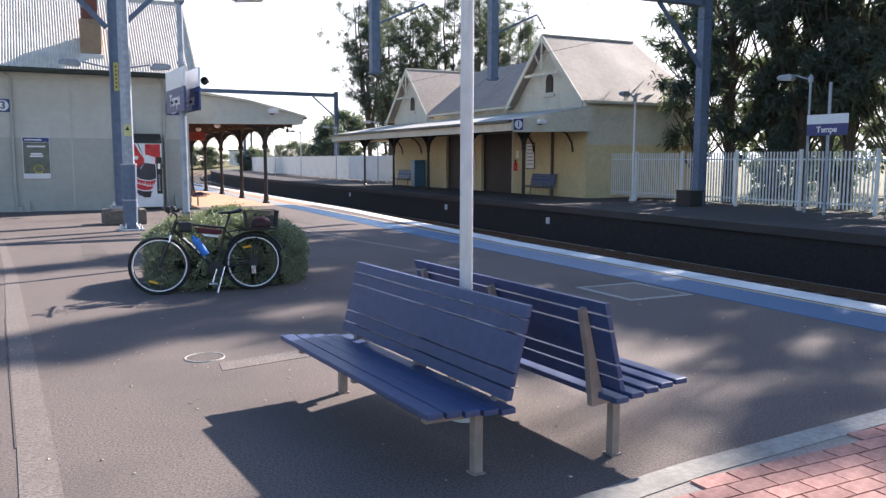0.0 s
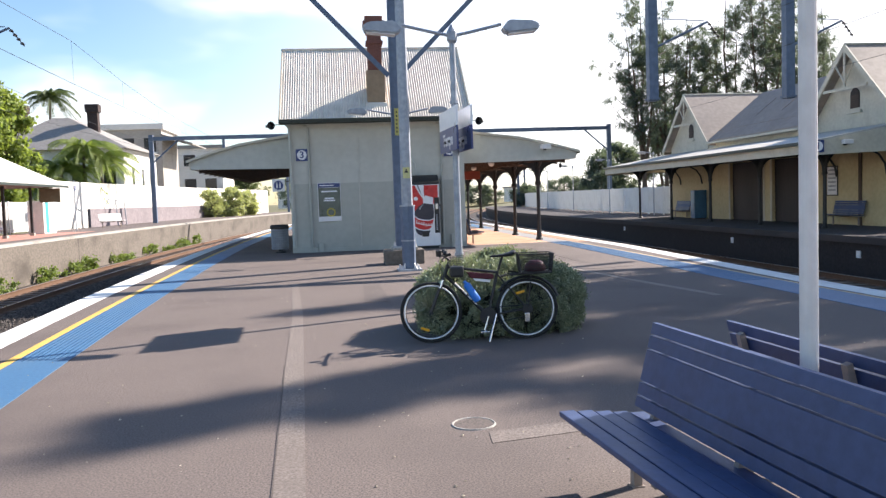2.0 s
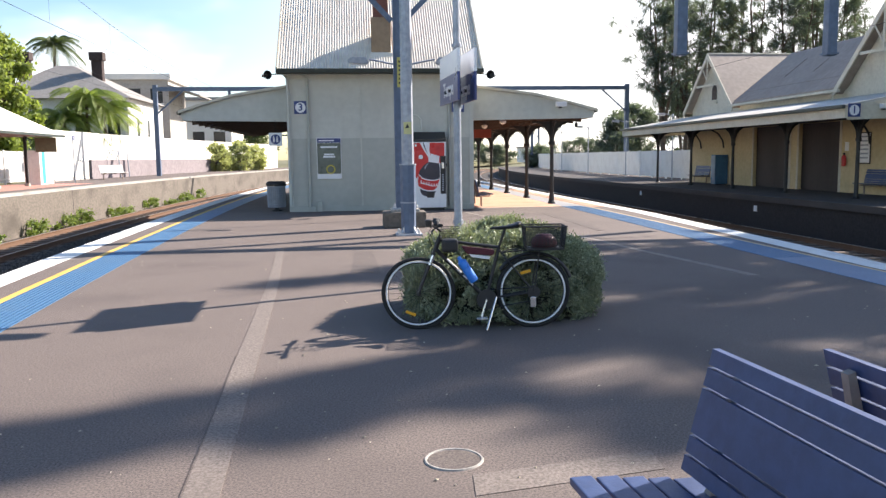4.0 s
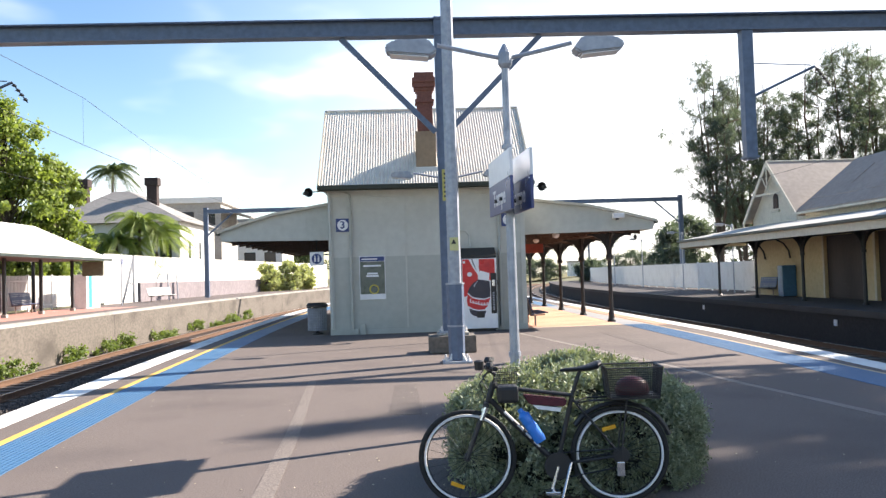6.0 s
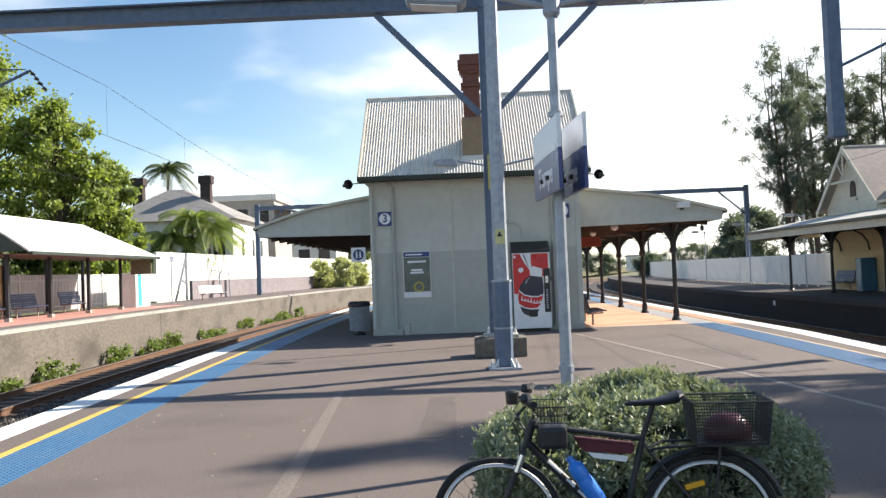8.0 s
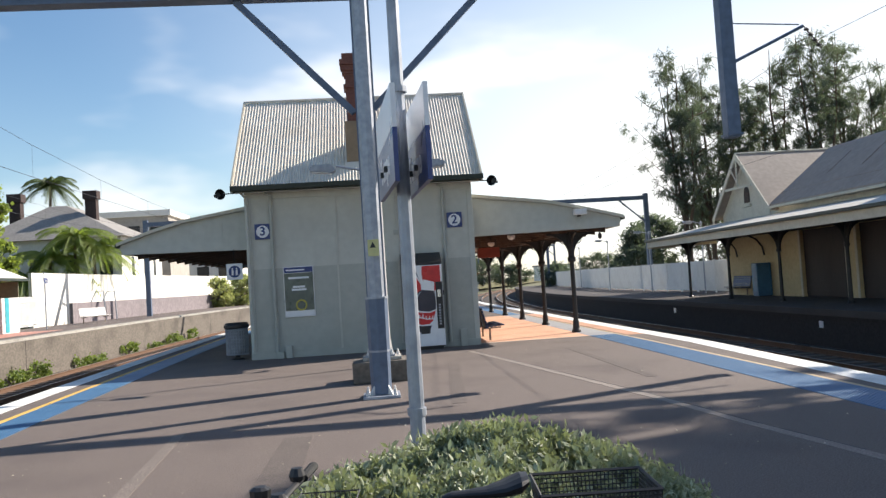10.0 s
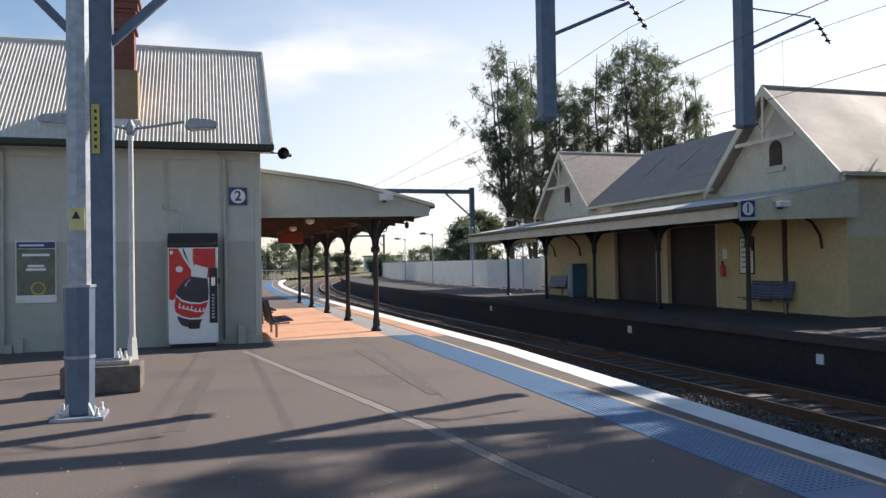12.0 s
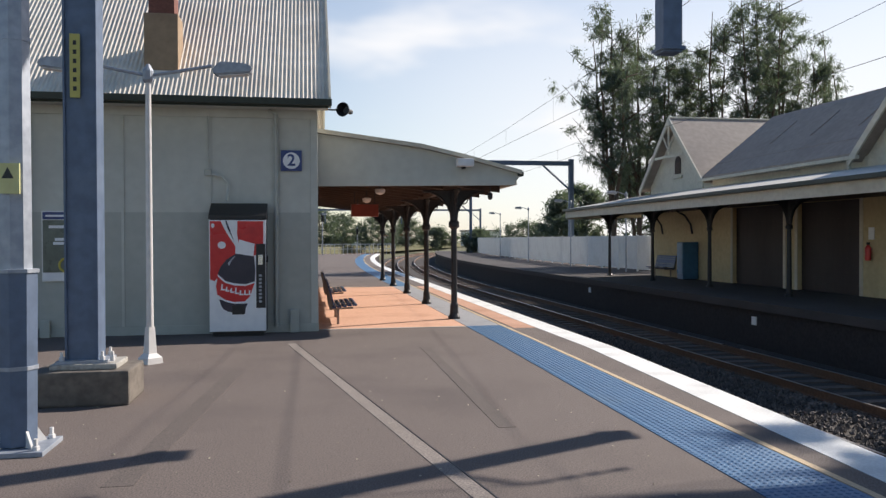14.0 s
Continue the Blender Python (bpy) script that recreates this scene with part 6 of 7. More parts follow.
# she-oaks behind the side platform
for i, (x, y, hgt, sp, n_) in enumerate(((23.6, 31.0, 16.2, 3.3, 360), (26.2, 33.0, 16.6, 2.6, 280), (28.6, 34.0, 15.4, 2.6, 270), (30.6, 32.0, 16.6, 3.0, 320), (33.2, 31.0, 17.8, 3.3, 370), (35.8, 32.5, 17.8, 3.0, 340), (38.2, 31.5, 15.6, 2.6, 250))):
    she_oak((x, y, -0.12), hgt, sp, "tall wispy grey-green she-oak behind the platform fence", 20 + i, n_, 60, low=0.16, leaders=4, tuft_r=0.36)
SHADER = dict(droop=0.7, trunk_r=0.2, group="she-oaks", thin=0.085)
for i, (x, y, hgt, sp, n_) in enumerate(((25.6, -3.4, 17.9, 2.7, 15000), (26.3, -6.2, 15.2, 2.6, 18000), (26.4, -8.1, 20.2, 1.9, 22000), (26.0, -13.4, 18.6, 2.8, 9000))):
    tree((x, y, -0.12), hgt, sp, "very tall sparse she-oak shading the platforms", LEAF_SHE_OAK, 60 + i, n_, leaf=0.4, low=0.15, clumps=70, wisp=0.26, **SHADER)
for i, (x, y, hgt, sp, n_) in enumerate(((26.2, -1.0, 11.5, 2.6, 11000), (26.6, -4.6, 16.4, 3.0, 36000), (26.4, -7.2, 17.0, 2.8, 25000), (26.4, -9.8, 16.8, 2.8, 25000), (27.0, -12.0, 15.2, 2.7, 26000), (27.4, -16.4, 15.6, 3.0, 20000))):
    tree((x, y, -0.12), hgt, sp, "she-oak close behind the white fence", LEAF_SHE_OAK, 65 + i, n_, leaf=0.36, low=0.2, clumps=90, wisp=0.34, **SHADER)
for i, (x, y, hgt, sp) in enumerate(((33.0, -11.5, 17.0, 3.4), (36.0, -3.0, 16.0, 3.4), (38.0, -17.0, 17.0, 3.8), (32.0, -22.0, 18.0, 3.6))):
    she_oak((x, y, -0.12), hgt, sp, "she-oak in the row behind the fence", 70 + i, 200, 50, low=0.14, needle=0.4)
for i, (x, y, hgt, sp) in enumerate(((29.5, -3.0, 4.0, 2.2), (30.5, -14.0, 4.0, 2.4), (39.0, 2.0, 7.0, 3.5), (45.0, -12.0, 8.0, 5.0))):
    tree((x, y, -0.12), hgt, sp, "dark undergrowth shrub beneath the she-oaks", LEAF_SHE_OAK, 80 + i, 3500, leaf=0.22, trunk_r=0.08, low=0.05, clumps=60, wisp=0.5, group="undergrowth")
for i, (x, y, hgt, sp) in enumerate(((30.0, 60, 6.0, 3.2), (33.5, 64, 7.0, 3.6), (38, 60, 9.0, 4.0), (45, 66, 8, 4), (27, 85, 2.6, 2.5), (52, 75, 8, 5), (20, 150, 6.5, 6), (33, 155, 4, 5), (8, 150, 8, 6), (13, 158, 7, 6), (27, 160, 6, 6), (48, 140, 5, 6), (-8, 160, 9, 7))):
    tree((x, y, -0.12), hgt, sp, "dark low tree beyond the white fence", LEAF_SHE_OAK, 90 + i, 11000, leaf=0.42, droop=0.2, trunk_r=0.18, low=0.12, clumps=60, wisp=0.45, group="far trees")
# bright trees on the opposite bank
for i, (x, y, hgt, sp) in enumerate(((-25.8, 25.0, 15.6, 4.6), (-21.4, 25.5, 12.2, 3.2), (-19.2, 27.0, 8.8, 2.0), (-29.5, 21.0, 14.0, 5.0), (-25, 12, 9.5, 4.0))):
    tree((x, y, 0.3), hgt, sp, "bright green broadleaf tree on the bank", LEAF_BRIGHT, 130 + i, 36000, leaf=0.2, trunk_r=0.22, low=0.12, clumps=110, wisp=0.42, group="bank trees")
for i, (x, y, hgt, sp) in enumerate(((-12.1, 60, 2.7, 1.5), (-10.3, 62, 3.1, 1.7), (-9.0, 66, 2.6, 1.5))):
    tree((x, y, 0.3), hgt, sp, "round pale green shrub beside the far platform end", LEAF_PALE, 160 + i, 9000, leaf=0.18, trunk_r=0.1, low=0.08, clumps=60, wisp=0.5, group="pale shrubs")
for i, (x, y, hgt, sp) in enumerate(((-27, 60, 9.0, 3.0), (-14, 100, 6, 4), (-18, 120, 7, 5), (-30, 40, 11.0, 3.0))):
    tree((x, y, 0.3), hgt, sp, "green tree behind the white house", LEAF_HEDGE, 170 + i, 8000, leaf=0.24, trunk_r=0.12, low=0.1, clumps=60, wisp=0.5, group="bank trees")



def palm(at, high, seed, label, fronds=22, long=2.1, leaf_paint=None):
    rnd = random.Random(seed)
    t = thing("palm_tree", at, label, "palm", "palms")
    part("trunk", tube(B(), [(0.1 * math.sin(i), 0, high * i / 6) for i in range(7)], 0.17, 10, 0.12), BARK, t)
    for k in range(fronds):
        a, up = 2.4 * k, rnd.uniform(-0.2, 1.1)
        fb_ = B()
        pts = []
        for i in range(8):
            u = i / 7
            pts.append(Vector((long * u * math.cos(a) * math.cos(up * 0.6), long * u * math.sin(a) * math.cos(up * 0.6), high + long * (u * math.sin(up) - 0.75 * u * u))))
        tube(fb_, pts, 0.02, 4, 0.006)
        side = Vector((-math.sin(a), math.cos(a), 0))
        for i in range(26):
            u = 0.12 + 0.86 * i / 26
            j = min(6, int(u * 7))
            p = pts[j].lerp(pts[j + 1], u * 7 - j)
            for s in (-1, 1):
                tip = p + side * s * 0.62 * (1 - 0.6 * u) + Vector((0, 0, -0.34))
                w_ = (pts[j + 1] - pts[j]).normalized() * 0.05
                fb_.faces.new([fb_.verts.new(q) for q in (p - w_, p + w_, tip)])
        part("frond", fb_, leaf_paint or LEAF_PALM, t)
    return t


palm((-20.2, 40.0, 0.3), 4.6, 3, "feathery green palm in front of white house", 32, 3.4)
palm((-18.6, 40.5, 0.3), 6.2, 4, "feathery green palm in front of white house", 34, 3.3)
palm((-17.6, 41.5, 0.3), 5.4, 6, "feathery green palm in front of white house", 30, 3.2)
palm((-21.5, 39.0, 0.3), 3.4, 7, "low feathery palm beside white house", 26, 2.8)
palm((-26.2, 56.0, 0.3), 12.4, 5, "tall dark palm behind the house roof", 30, 2.8, LEAF_HEDGE)

# weeds along the foot of the far platform wall
rnd = random.Random(44)
weeds = [(-9.0 + 3.2 * k + rnd.uniform(-1.2, 1.2), rnd.choice((0.25, 0.4, 0.55, 0.65))) for k in range(15)]
for i, (y, r_) in enumerate(weeds):
    x = EDGE_P4 + 0.55 + bend_l(y)
    t = thing("weed_clump", (x, y, BED + 0.03), "green weeds at the foot of the platform wall", "weeds", "weed clumps")
    part("stems", tube(B(), [(0, 0, 0), (0.03, 0.02, 0.3)], 0.01, 5), WEED, t)
    leaf_cloud("leaves", [(random.uniform(-0.25, 0.25), random.uniform(-0.9, 0.9), random.uniform(0.05, r_), 0.2, 0.9) for _ in range(14)], 900, 0.085, WEED, t, "", 200 + i)

# leaf litter and chips of paint and stone on the platform
rnd = np.random.RandomState(77)
verts, faces = [], []
for k in range(900):
    x, y = rnd.uniform(-1.5, 8.2), rnd.uniform(-26.5, -2)
    r, a = rnd.uniform(0.004, 0.012), rnd.uniform(0, 6.28)
    base = len(verts)
    for q in range(4):
        verts.append((x + r * rnd.uniform(0.6, 1.6) * math.cos(a + q * 1.57), y + r * rnd.uniform(0.6, 1.6) * math.sin(a + q * 1.57), 0.0055))
    verts.append((x, y, 0.0055 + r * 0.7))
    faces += [(base + q, base + (q + 1) % 4, base + 4) for q in range(4)]
tagged(mesh_of("ground_litter", verts, faces, surf("pale_litter", (0.5, 0.44, 0.33), (0.3, 0.25, 0.18), scale=30, rough=0.9, per_piece=0.5)), "scattered pale leaf litter and chips on asphalt", "litter", kind="stuff")


# ---- fences, lamps and signs on the opposite platforms ----
PALE = box(B(), (-0.012, -0.022, 0.12), (0.012, 0.022, 1.84))
PALE_ME = finish("pale", PALE, FENCE_WHITE)


def fence_run(x, y0, y1, z, label, step=0.13, joined=False, bend=None, high=1.85):
    """A white palisade panel along the track, between two posts."""
    t = thing("palisade_fence", (x, y0, z), label, "fence", "white fence panels")
    long = y1 - y0
    off = bend(y1) - bend(y0) if bend else 0.0
    t.matrix_world = pose(x + (bend(y0) if bend else 0), y0, z, 0, 0, -math.degrees(math.atan2(off, long)))
    part("post", box(B(), (-0.045, -0.045, 0.0), (0.045, 0.045, high + 0.06), 0.006), FENCE_WHITE, t)
    for h in (0.25, high - 0.28):
        part("rail", box(B(), (0.02, 0.0, h), (0.05, long, h + 0.05)), FENCE_WHITE, t)
    n = int(long / step)
    if joined:
        bb_ = B()
        for i in range(1, n):
            box(bb_, (-0.02, i * step - 0.035, 0.1), (0.02, i * step + 0.035, high))
        tagged(part("palisade_infill", bb_, FENCE_WHITE, t), kind="stuff")
    else:
        for i in range(1, n):
            ob = new("pale", PALE_ME)
            ob.parent = t
            ob.location = (0, i * step, 0)
    return t


y = -24.9
while y < 1.0:
    fence_run(22.6, y, y + 2.6, 0.0, "white steel palisade fence along the platform", 0.13)
    y += 2.6
y = 21.8
while y < 100:
    fence_run(22.4, y, y + 2.6, 0.0, "white steel palisade fence beyond the station house", 0.13, True, bend_r)
    y += 2.6
y = 2.0
while y < 26:
    fence_run(-16.45, y, y + 2.5, TOP_P4, "white palisade fence behind the far platform", 0.13, True, bend_l, 1.75)
    y += 2.5

street_lamp("side_platform_lamp", (21.7, -2.4, 0.0), 3.95, 0.5, "white single-arm lamp beside the station house", foot=True, axis_turn=200, single=True, group="side platform lamps")
for yy in (24.0, 33.0, 44.0, 56.0):
    street_lamp("side_platform_lamp", (21.6 + bend_r(yy), yy, 0.0), 4.0, 0.5, "slim grey lamp pole on the side platform", foot=False, axis_turn=180, single=True, group="side platform lamps", thick=0.045)
for yy in (27.0, 46.0, 66.0):
    street_lamp("platform_lamp", (5.0 + bend_r(yy) * 0.6, yy, 0.0), 4.2, 0.6, "slim grey lamp pole at the platform end", foot=False, group="platform lamps", thick=0.045)
sp_ = name_board((21.55, -11.0, 2.28), -90, 1.35, 0.6, "navy and white station name board on a post")
part("sign_post", tube(B(), [(0, 0.06, -2.28), (0, 0.06, 1.5)], 0.045, 10), GALV, sp_)
street_lamp("side_platform_lamp", (22.0, -10.0, 0.0), 4.0, 0.5, "grey lamp pole before dark trees", foot=False, axis_turn=100, single=True, group="side platform lamps", thick=0.045)
t = thing("equipment_cabinet", (21.3, -5.9, 0.0), "small dark cable cabinet beside gantry column", "cabinet")
part("box_body", box(B(), (-0.3, -0.35, 0), (0.25, 0.35, 0.5), 0.02), BLACK_PLASTIC, t)
part("box_lid", box(B(), (-0.32, -0.37, 0.5), (0.27, 0.37, 0.54), 0.01), BLACK_PLASTIC, t)
for yy, z in ((-3.5, -0.55), (4.5, -0.5), (17.0, -0.45)):
    t = thing("distance_marker", (EDGE_P1 + 0.085, yy, z), "small white marker on the platform face", "marker", "platform markers")
    part("plate", box(B(), (-0.02, -0.1, -0.1), (0.02, 0.1, 0.12), 0.004), WHITE_PLASTIC, t)
    part("bracket", box(B(), (0.02, -0.02, -0.04), (0.05, 0.02, 0.04)), GALV, t)

# ---- shelter and furniture on the far platform ----
sh = thing("platform_shelter", (-13.2, 0, TOP_P4), "open timber shelter with white sheet roof and dark posts", "shelter")
rf = B()
v = [rf.verts.new(p) for p in ((0.6, 6.0, 2.5), (0.6, 17.7, 2.5), (-2.7, 17.7, 3.1), (-2.7, 6.0, 3.1), (-1.5, 6.0, 3.96), (-1.5, 14.2, 3.96))]
u = [rf.verts.new(p.co - Vector((0, 0, 0.07))) for p in v]
for f in ((0, 1, 5, 4), (1, 2, 5), (2, 3, 4, 5)):
    rf.faces.new([v[k] for k in f])
    rf.faces.new([u[k] for k in f[::-1]])
for a_, b_ in ((0, 1), (1, 2), (2, 3), (3, 4), (4, 0)):
    rf.faces.new((v[a_], u[a_], u[b_], v[b_]))
part("roof", rf, surf("white_sheet_roof", (0.78, 0.76, 0.70), (0.7, 0.68, 0.63), scale=5, rough=0.5, stain_amount=0.2), sh, "white sheet roof")
part("gutter", box(B(), (0.6, 6.0, 2.36), (0.7, 17.7, 2.48), 0.01), GUTTER, sh)
# dark panel added for the shade in the open gable end
part("gable_infill", prism(B(), [(0.4, 2.5), (-1.5, 3.82), (-2.6, 3.1), (-2.6, 2.5)], "y", 6.2, 6.24), GUTTER, sh)
part("ceiling", box(B(), (-2.6, 6.25, 2.4), (0.55, 17.5, 2.43)), DARK_TIMBER, sh)
for yy in (6.8, 9.75, 12.95, 16.2):
    for x in (-0.68, -2.5):
        c = part("post", box(B(), (x - 0.06, yy - 0.06, 0), (x + 0.06, yy + 0.06, 2.42), 0.006), BLACK_IRON, sh, "dark shelter post")
        part("post_foot", box(B(), (x - 0.1, yy - 0.1, 0), (x + 0.1, yy + 0.1, 0.14), 0.01), CONCRETE, c)
part("back_screen", box(B(), (-2.7, 7.0, 0.3), (-2.6, 10.0, 2.1)), CREAM_WALL, sh, "cream timetable screen")
part("side_screen", box(B(), (-0.6, 17.2, 1.65), (0.4, 17.26, 2.36)), surf("olive_screen", (0.2, 0.2, 0.13), scale=5, rough=0.7), sh)
for yy in (8.2, 10.8, 14.6):
    slatted_bench("platform_bench", (-15.6, yy, TOP_P4 + 0.006), 90, 1.9, "blue-grey bench under the far shelter", "far platform benches", seat_z=0.45, back_z=0.95)
slatted_bench("platform_bench", (-13.9, 29.5, TOP_P4), 60, 1.9, "pale bench in the open on the far platform", "far platform benches", paint=POLE_WHITE, seat_z=0.45, back_z=0.9)
cctv((-12.9, 7.0, TOP_P4 + 2.5), 90, "white camera under the shelter eave")
t = thing("far_ticket_box", (-14.6, 19.6, TOP_P4), "white cabinet with turquoise door on the far platform", "cabinet")
part("cabinet", box(B(), (-0.4, -0.9, 0), (0.4, 0.9, 1.75), 0.02), FENCE_WHITE, t)
part("door", box(B(), (0.4, -0.6, 0.05), (0.42, -0.2, 1.7), 0.005), surf("turquoise_door", (0.05, 0.38, 0.45), scale=5, rough=0.4), t)
nb = name_board((-13.9, 23.0, TOP_P4 + 2.35), 100, 0.9, 0.5, "station name board on a slim far platform post")
part("sign_post", tube(B(), [(0, 0.05, -2.35), (0, 0.05, 0.6)], 0.035, 8), GALV, nb)
for yy in (34.0, 36.2):
    t = thing("far_post_frame", (-15.6, yy, TOP_P4), "bent grey pipe frame on the far platform", "pipe frame", "pipe frames")
    part("pipe", tube(B(), [(0, 0, 0), (0.1, 0, 1.2), (0.4, 0.1, 1.9), (0.9, 0.1, 1.9), (1.0, 0.1, 0)], 0.04, 6), GALV, t)
lw = thing("boundary_wall", label="tall white hoarding wall behind the far platform", category="wall", kind="structure")
part("hoarding", ribbon(B(), lambda y: -18.7 + bend_l(y) * 0.9, lambda y: -18.5 + bend_l(y) * 0.9, 0.2, 3.7, span(31, 96, 5)), HOUSE_WHITE, lw)
part("low_wall", ribbon(B(), lambda y: -16.4 + bend_l(y), lambda y: -16.2 + bend_l(y), 0.2, 1.7, span(31, 72, 4)), PINK_WALL, lw, "pinkish low wall")
for i, yy in enumerate((-8, -3.5, 0.5, 4, 7.5, 11, 14.5, 18, 21.5, 25, 28.5)):
    tree((-22.4 - 0.5 * (i % 3), yy, 0.3), 3.4 + 0.5 * (i % 2), 2.2, "dark green shrub behind the far platform fence", LEAF_HEDGE, 300 + i, 5000, leaf=0.2, trunk_r=0.06, low=0.04, clumps=46, wisp=0.55, group="hedge shrubs")

# ---- white house above the bank ----
hs = thing("house", (-24.3, 46.0, 0.3), "white rendered house with grey hipped roof and brick chimneys", "house")
part("wall", box(B(), (-4.0, 0, 0), (7.2, 12, 6.6)), HOUSE_WHITE, hs)
rf = B()
v = [rf.verts.new(p) for p in ((-4.5, -0.5, 6.55), (7.7, -0.5, 6.55), (7.7, 12.5, 6.55), (-4.5, 12.5, 6.55), (0.2, 4.2, 9.7), (1.6, 4.2, 9.7), (1.6, 8.0, 9.7), (0.2, 8.0, 9.7))]
for f in ((0, 1, 5, 4), (1, 2, 6, 5), (2, 3, 7, 6), (3, 0, 4, 7), (4, 5, 6, 7), (3, 2, 1, 0)):
    rf.faces.new([v[i] for i in f])
part("roof", rf, HOUSE_ROOF, hs, "grey hipped roof")
for x, y in ((-2.0, 3.0), (4.0, 3.2)):
    c = part("chimney", box(B(), (x - 0.45, y - 0.35, 6.4), (x + 0.45, y + 0.35, 10.4), 0.02), DARK_BRICKWORK, hs, "dark brick chimney")
    part("chimney_cap", box(B(), (x - 0.58, y - 0.48, 10.0), (x + 0.58, y + 0.48, 10.7), 0.02), DARK_BRICKWORK, c)
for x in (-2.5, 0.6, 3.4, 6.0):
    w = part("window", box(B(), (x - 0.5, -0.03, 3.2), (x + 0.5, 0.02, 5.0)), DARK_GLASS, hs)
    part("sill", box(B(), (x - 0.6, -0.12, 3.1), (x + 0.6, 0.0, 3.2)), HOUSE_WHITE, w)
for y in (3.0, 6.5, 9.5):
    w = part("window", box(B(), (7.18, y - 0.35, 3.0), (7.23, y + 0.35, 5.0)), DARK_GLASS, hs)
    part("sill", box(B(), (7.2, y - 0.45, 2.9), (7.32, y + 0.45, 3.0)), HOUSE_WHITE, w)
part("verandah", prism(B(), [(-5.4, 4.3), (-1.0, 4.5), (-1.0, 4.56), (-5.4, 4.36)], "y", -2.0, 0.0), HOUSE_ROOF, hs)
rh = thing("house", (-21.5, 62.0, 0.3), "grey two-storey house with flat parapet behind", "house")
part("wall", box(B(), (-3.0, 0, 0), (4.2, 8, 9.6)), surf("grey_house_render", (0.42, 0.39, 0.35), (0.36, 0.33, 0.3), scale=4, rough=0.8), rh)
part("parapet", box(B(), (-3.3, -0.3, 9.6), (4.5, 8.3, 10.2), 0.03), HOUSE_WHITE, rh, "pale parapet band")
part("canopy_roof", prism(B(), [(4.2, 8.9), (7.4, 7.9), (7.4, 8.05), (4.2, 9.1)], "y", -0.4, 8.2), HOUSE_ROOF, rh, "lean-to roof")
for x in (-1.6, 0.8, 3.0):
    w = part("window", box(B(), (x - 0.6, -0.05, 7.2), (x + 0.6, 0.02, 8.7)), DARK_GLASS, rh)
    part("sill", box(B(), (x - 0.7, -0.14, 7.08), (x + 0.7, 0.0, 7.2)), HOUSE_WHITE, w)
ap = thing("apartment_building", (-17.0, 78.0, 0.3), "pale flat-roofed building behind the house", "building")
part("wall", box(B(), (-7, 0, 0), (3.5, 10, 8.6)), HOUSE_WHITE, ap)
part("roof", box(B(), (-7.3, -0.3, 8.6), (3.8, 10.3, 9.0)), HOUSE_ROOF, ap)
for x in (-5.5, -3.0, -0.5, 2.0):
    for z in (6.4, 3.4):
        w = part("window", box(B(), (x - 0.7, -0.04, z), (x + 0.7, 0.02, z + 1.4)), DARK_GLASS, ap)
        part("sill", box(B(), (x - 0.8, -0.12, z - 0.1), (x + 0.8, 0.0, z)), HOUSE_WHITE, w)

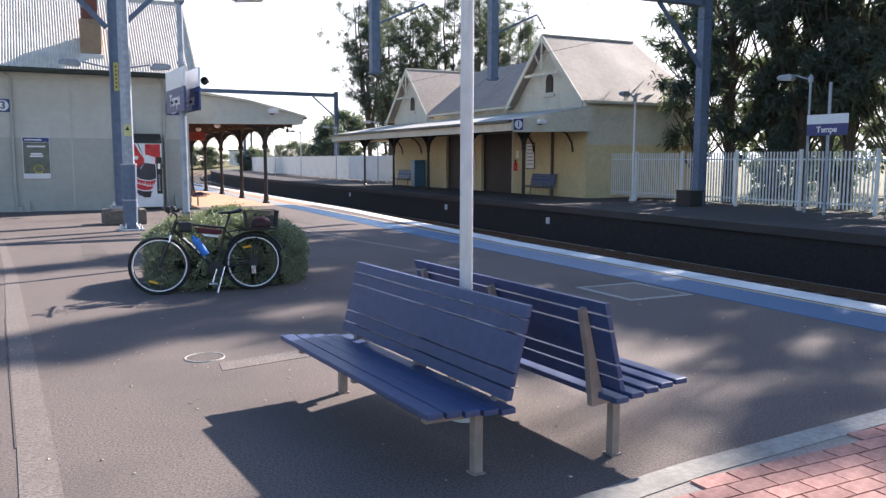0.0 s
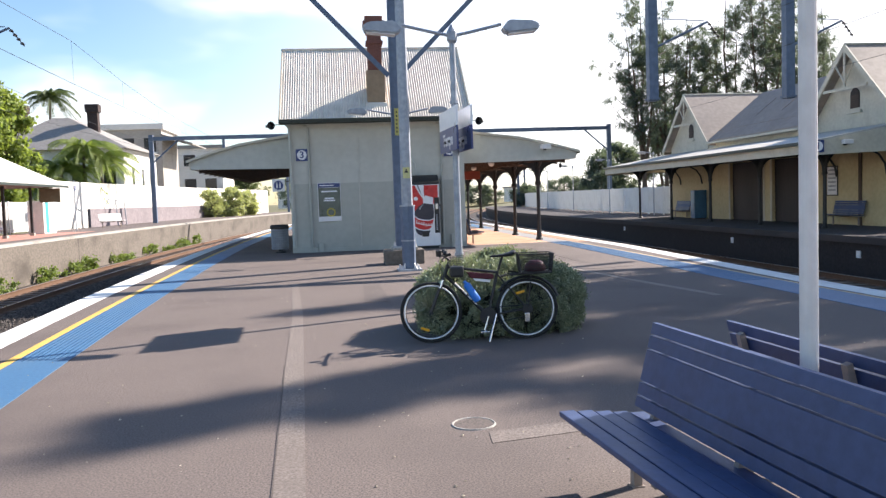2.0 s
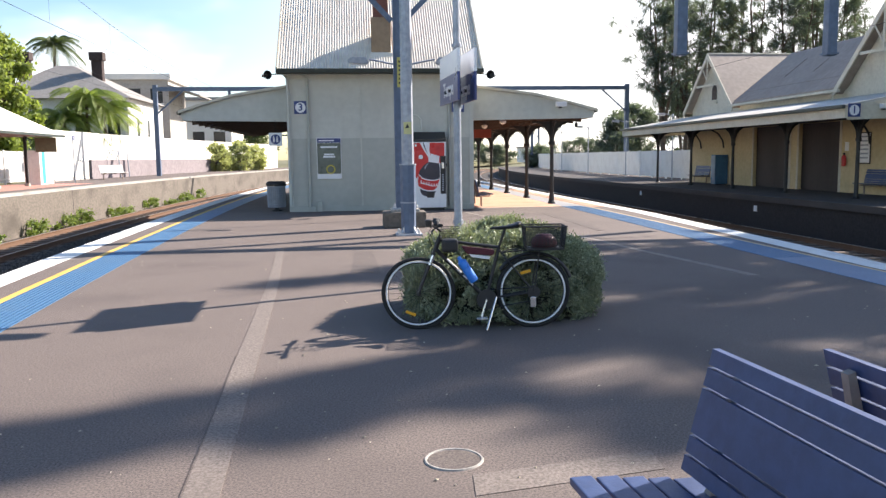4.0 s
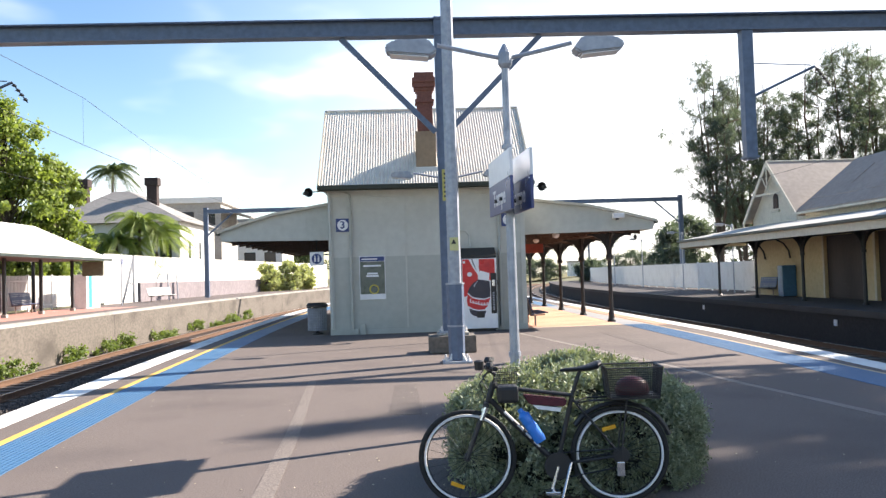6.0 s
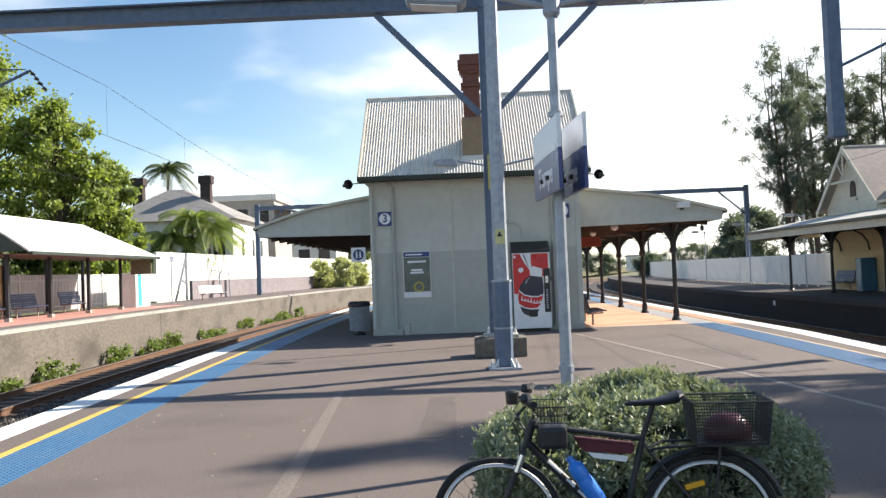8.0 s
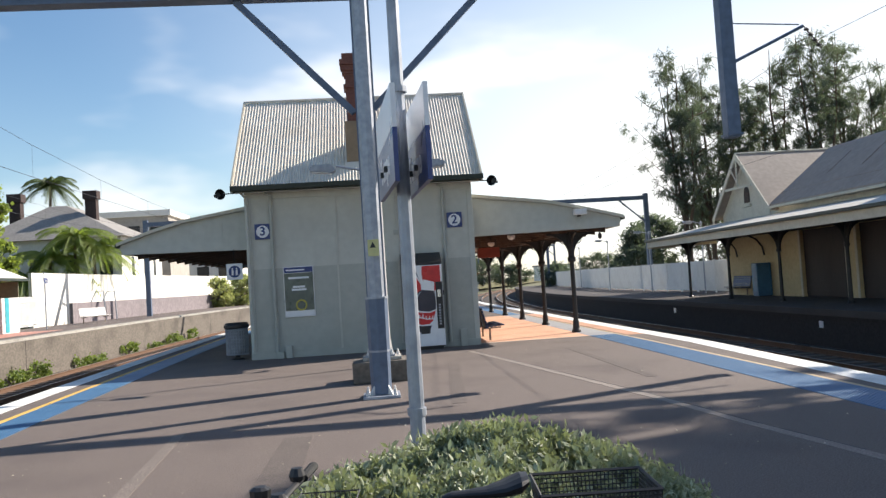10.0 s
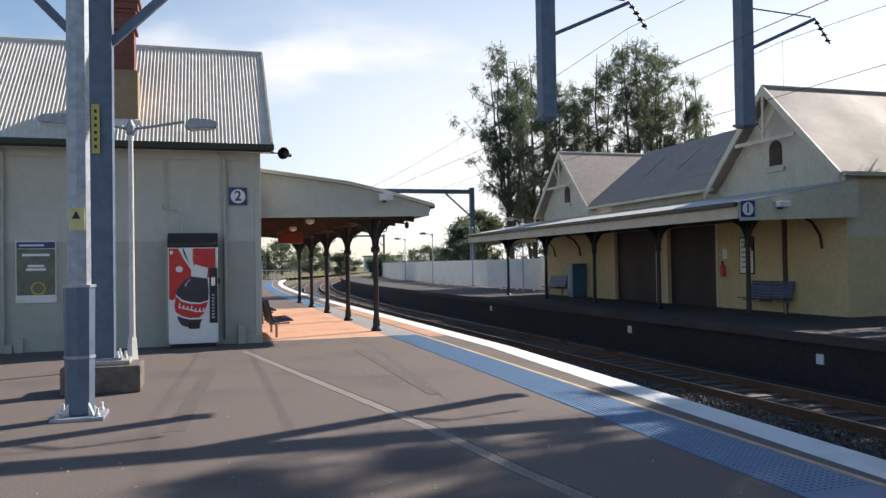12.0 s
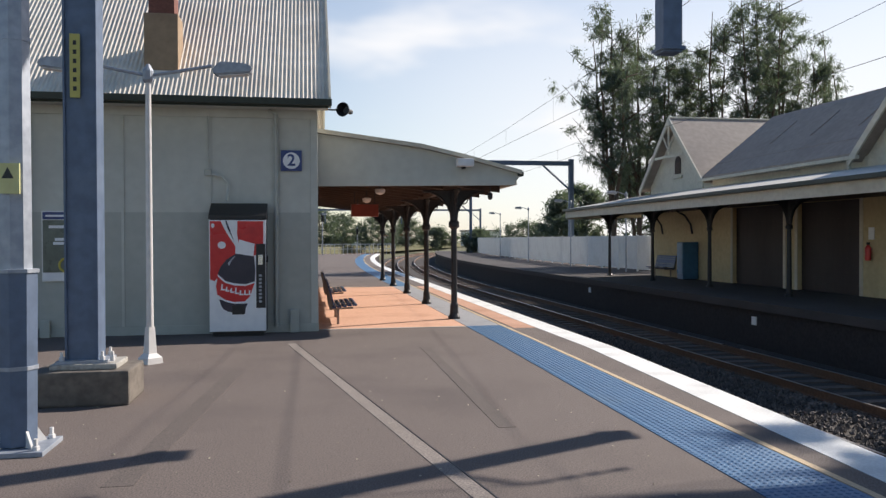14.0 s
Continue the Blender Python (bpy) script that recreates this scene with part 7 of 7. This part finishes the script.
# distance beyond the platform end
for i, (x, y, w_, h_) in enumerate(((10, 195, 9, 2.6), (26, 200, 7, 2.8), (48, 200, 10, 4.0), (-16, 190, 12, 5.0))):
    t = thing("far_building", (x, y, -0.1), "small pale building far beyond the tracks", "building", "far buildings")
    part("wall", box(B(), (0, 0, 0), (w_, 6, h_)), HOUSE_WHITE, t)
    part("roof", box(B(), (-0.3, -0.3, h_), (w_ + 0.3, 6.3, h_ + 0.35)), HOUSE_ROOF if i != 1 else RED_PAINT, t)
    for k in range(3):
        part("window", box(B(), (w_ * (k + 0.5) / 3 - 0.6, -0.05, 1.2), (w_ * (k + 0.5) / 3 + 0.6, 0.02, 2.6)), DARK_GLASS, t)
ef = thing("end_railing", label="pale railing across the platform end", category="railing")
for i in range(26):
    part("railing_post", box(B(), (3.0 + i * 0.5, 78.0, 0), (3.05 + i * 0.5, 78.05, 1.2)), FENCE_WHITE, ef)
for z in (0.6, 1.15):
    part("railing_bar", box(B(), (3.0, 77.98, z), (15.6, 78.0, z + 0.06)), FENCE_WHITE, ef)
for i, (x, y) in enumerate(((5.5, 30.0), (4.6, 52.0), (7.0, 70.0), (12.0, 92.0))):
    t = thing("signal_post", (x, y, 0 if y < 80 else BED), "slim grey signal post beyond the awning", "post", "signal posts")
    part("post", tube(B(), [(0, 0, 0), (0, 0, 4.6)], 0.05, 8), GALV, t)
    part("signal_head", box(B(), (-0.14, -0.1, 3.6), (0.14, 0.1, 4.4), 0.02), BLACK_PLASTIC, t)

# ---- brick path at the platform's near end ----
bp_ = thing("brick_path", label="red brick paving behind a pale kerb strip", category="paving", kind="structure")
part("kerb_strip", prism(B(), [(2.6, -24.12), (4.4, -23.86), (7.6, -23.62), (7.6, -23.78), (4.4, -24.03), (2.6, -24.3)], "z", 0.0, 0.012), CONCRETE, bp_, "pale rough kerb strip")
part("mortar_bed", prism(B(), [(2.6, -24.3), (4.4, -24.03), (7.6, -23.78), (7.6, -26.2), (2.6, -26.2)], "z", 0.0, 0.006), MORTAR, bp_)
BR = finish("brick", box(B(), (-0.112, -0.055, 0.0), (0.112, 0.055, 0.014)), RED_BRICK)
row = 0
y = -24.0
count = 0
while y > -25.6 and count < 300:
    x = 3.3 + (0.117 if row % 2 else 0)
    while x < 7.4:
        lim = np.interp(x, [2.6, 4.4, 7.6], [-24.36, -24.1, -23.84])
        if y < lim and count < 300:
            ob = new("brick", BR)
            ob.parent = bp_
            ob.matrix_basis = pose(x + random.uniform(-0.002, 0.002), y, 0.003 + random.uniform(0, 0.003), 0, 0, random.uniform(-0.8, 0.8))
            count += 1
        x += 0.234
    y -= 0.119
    row += 1
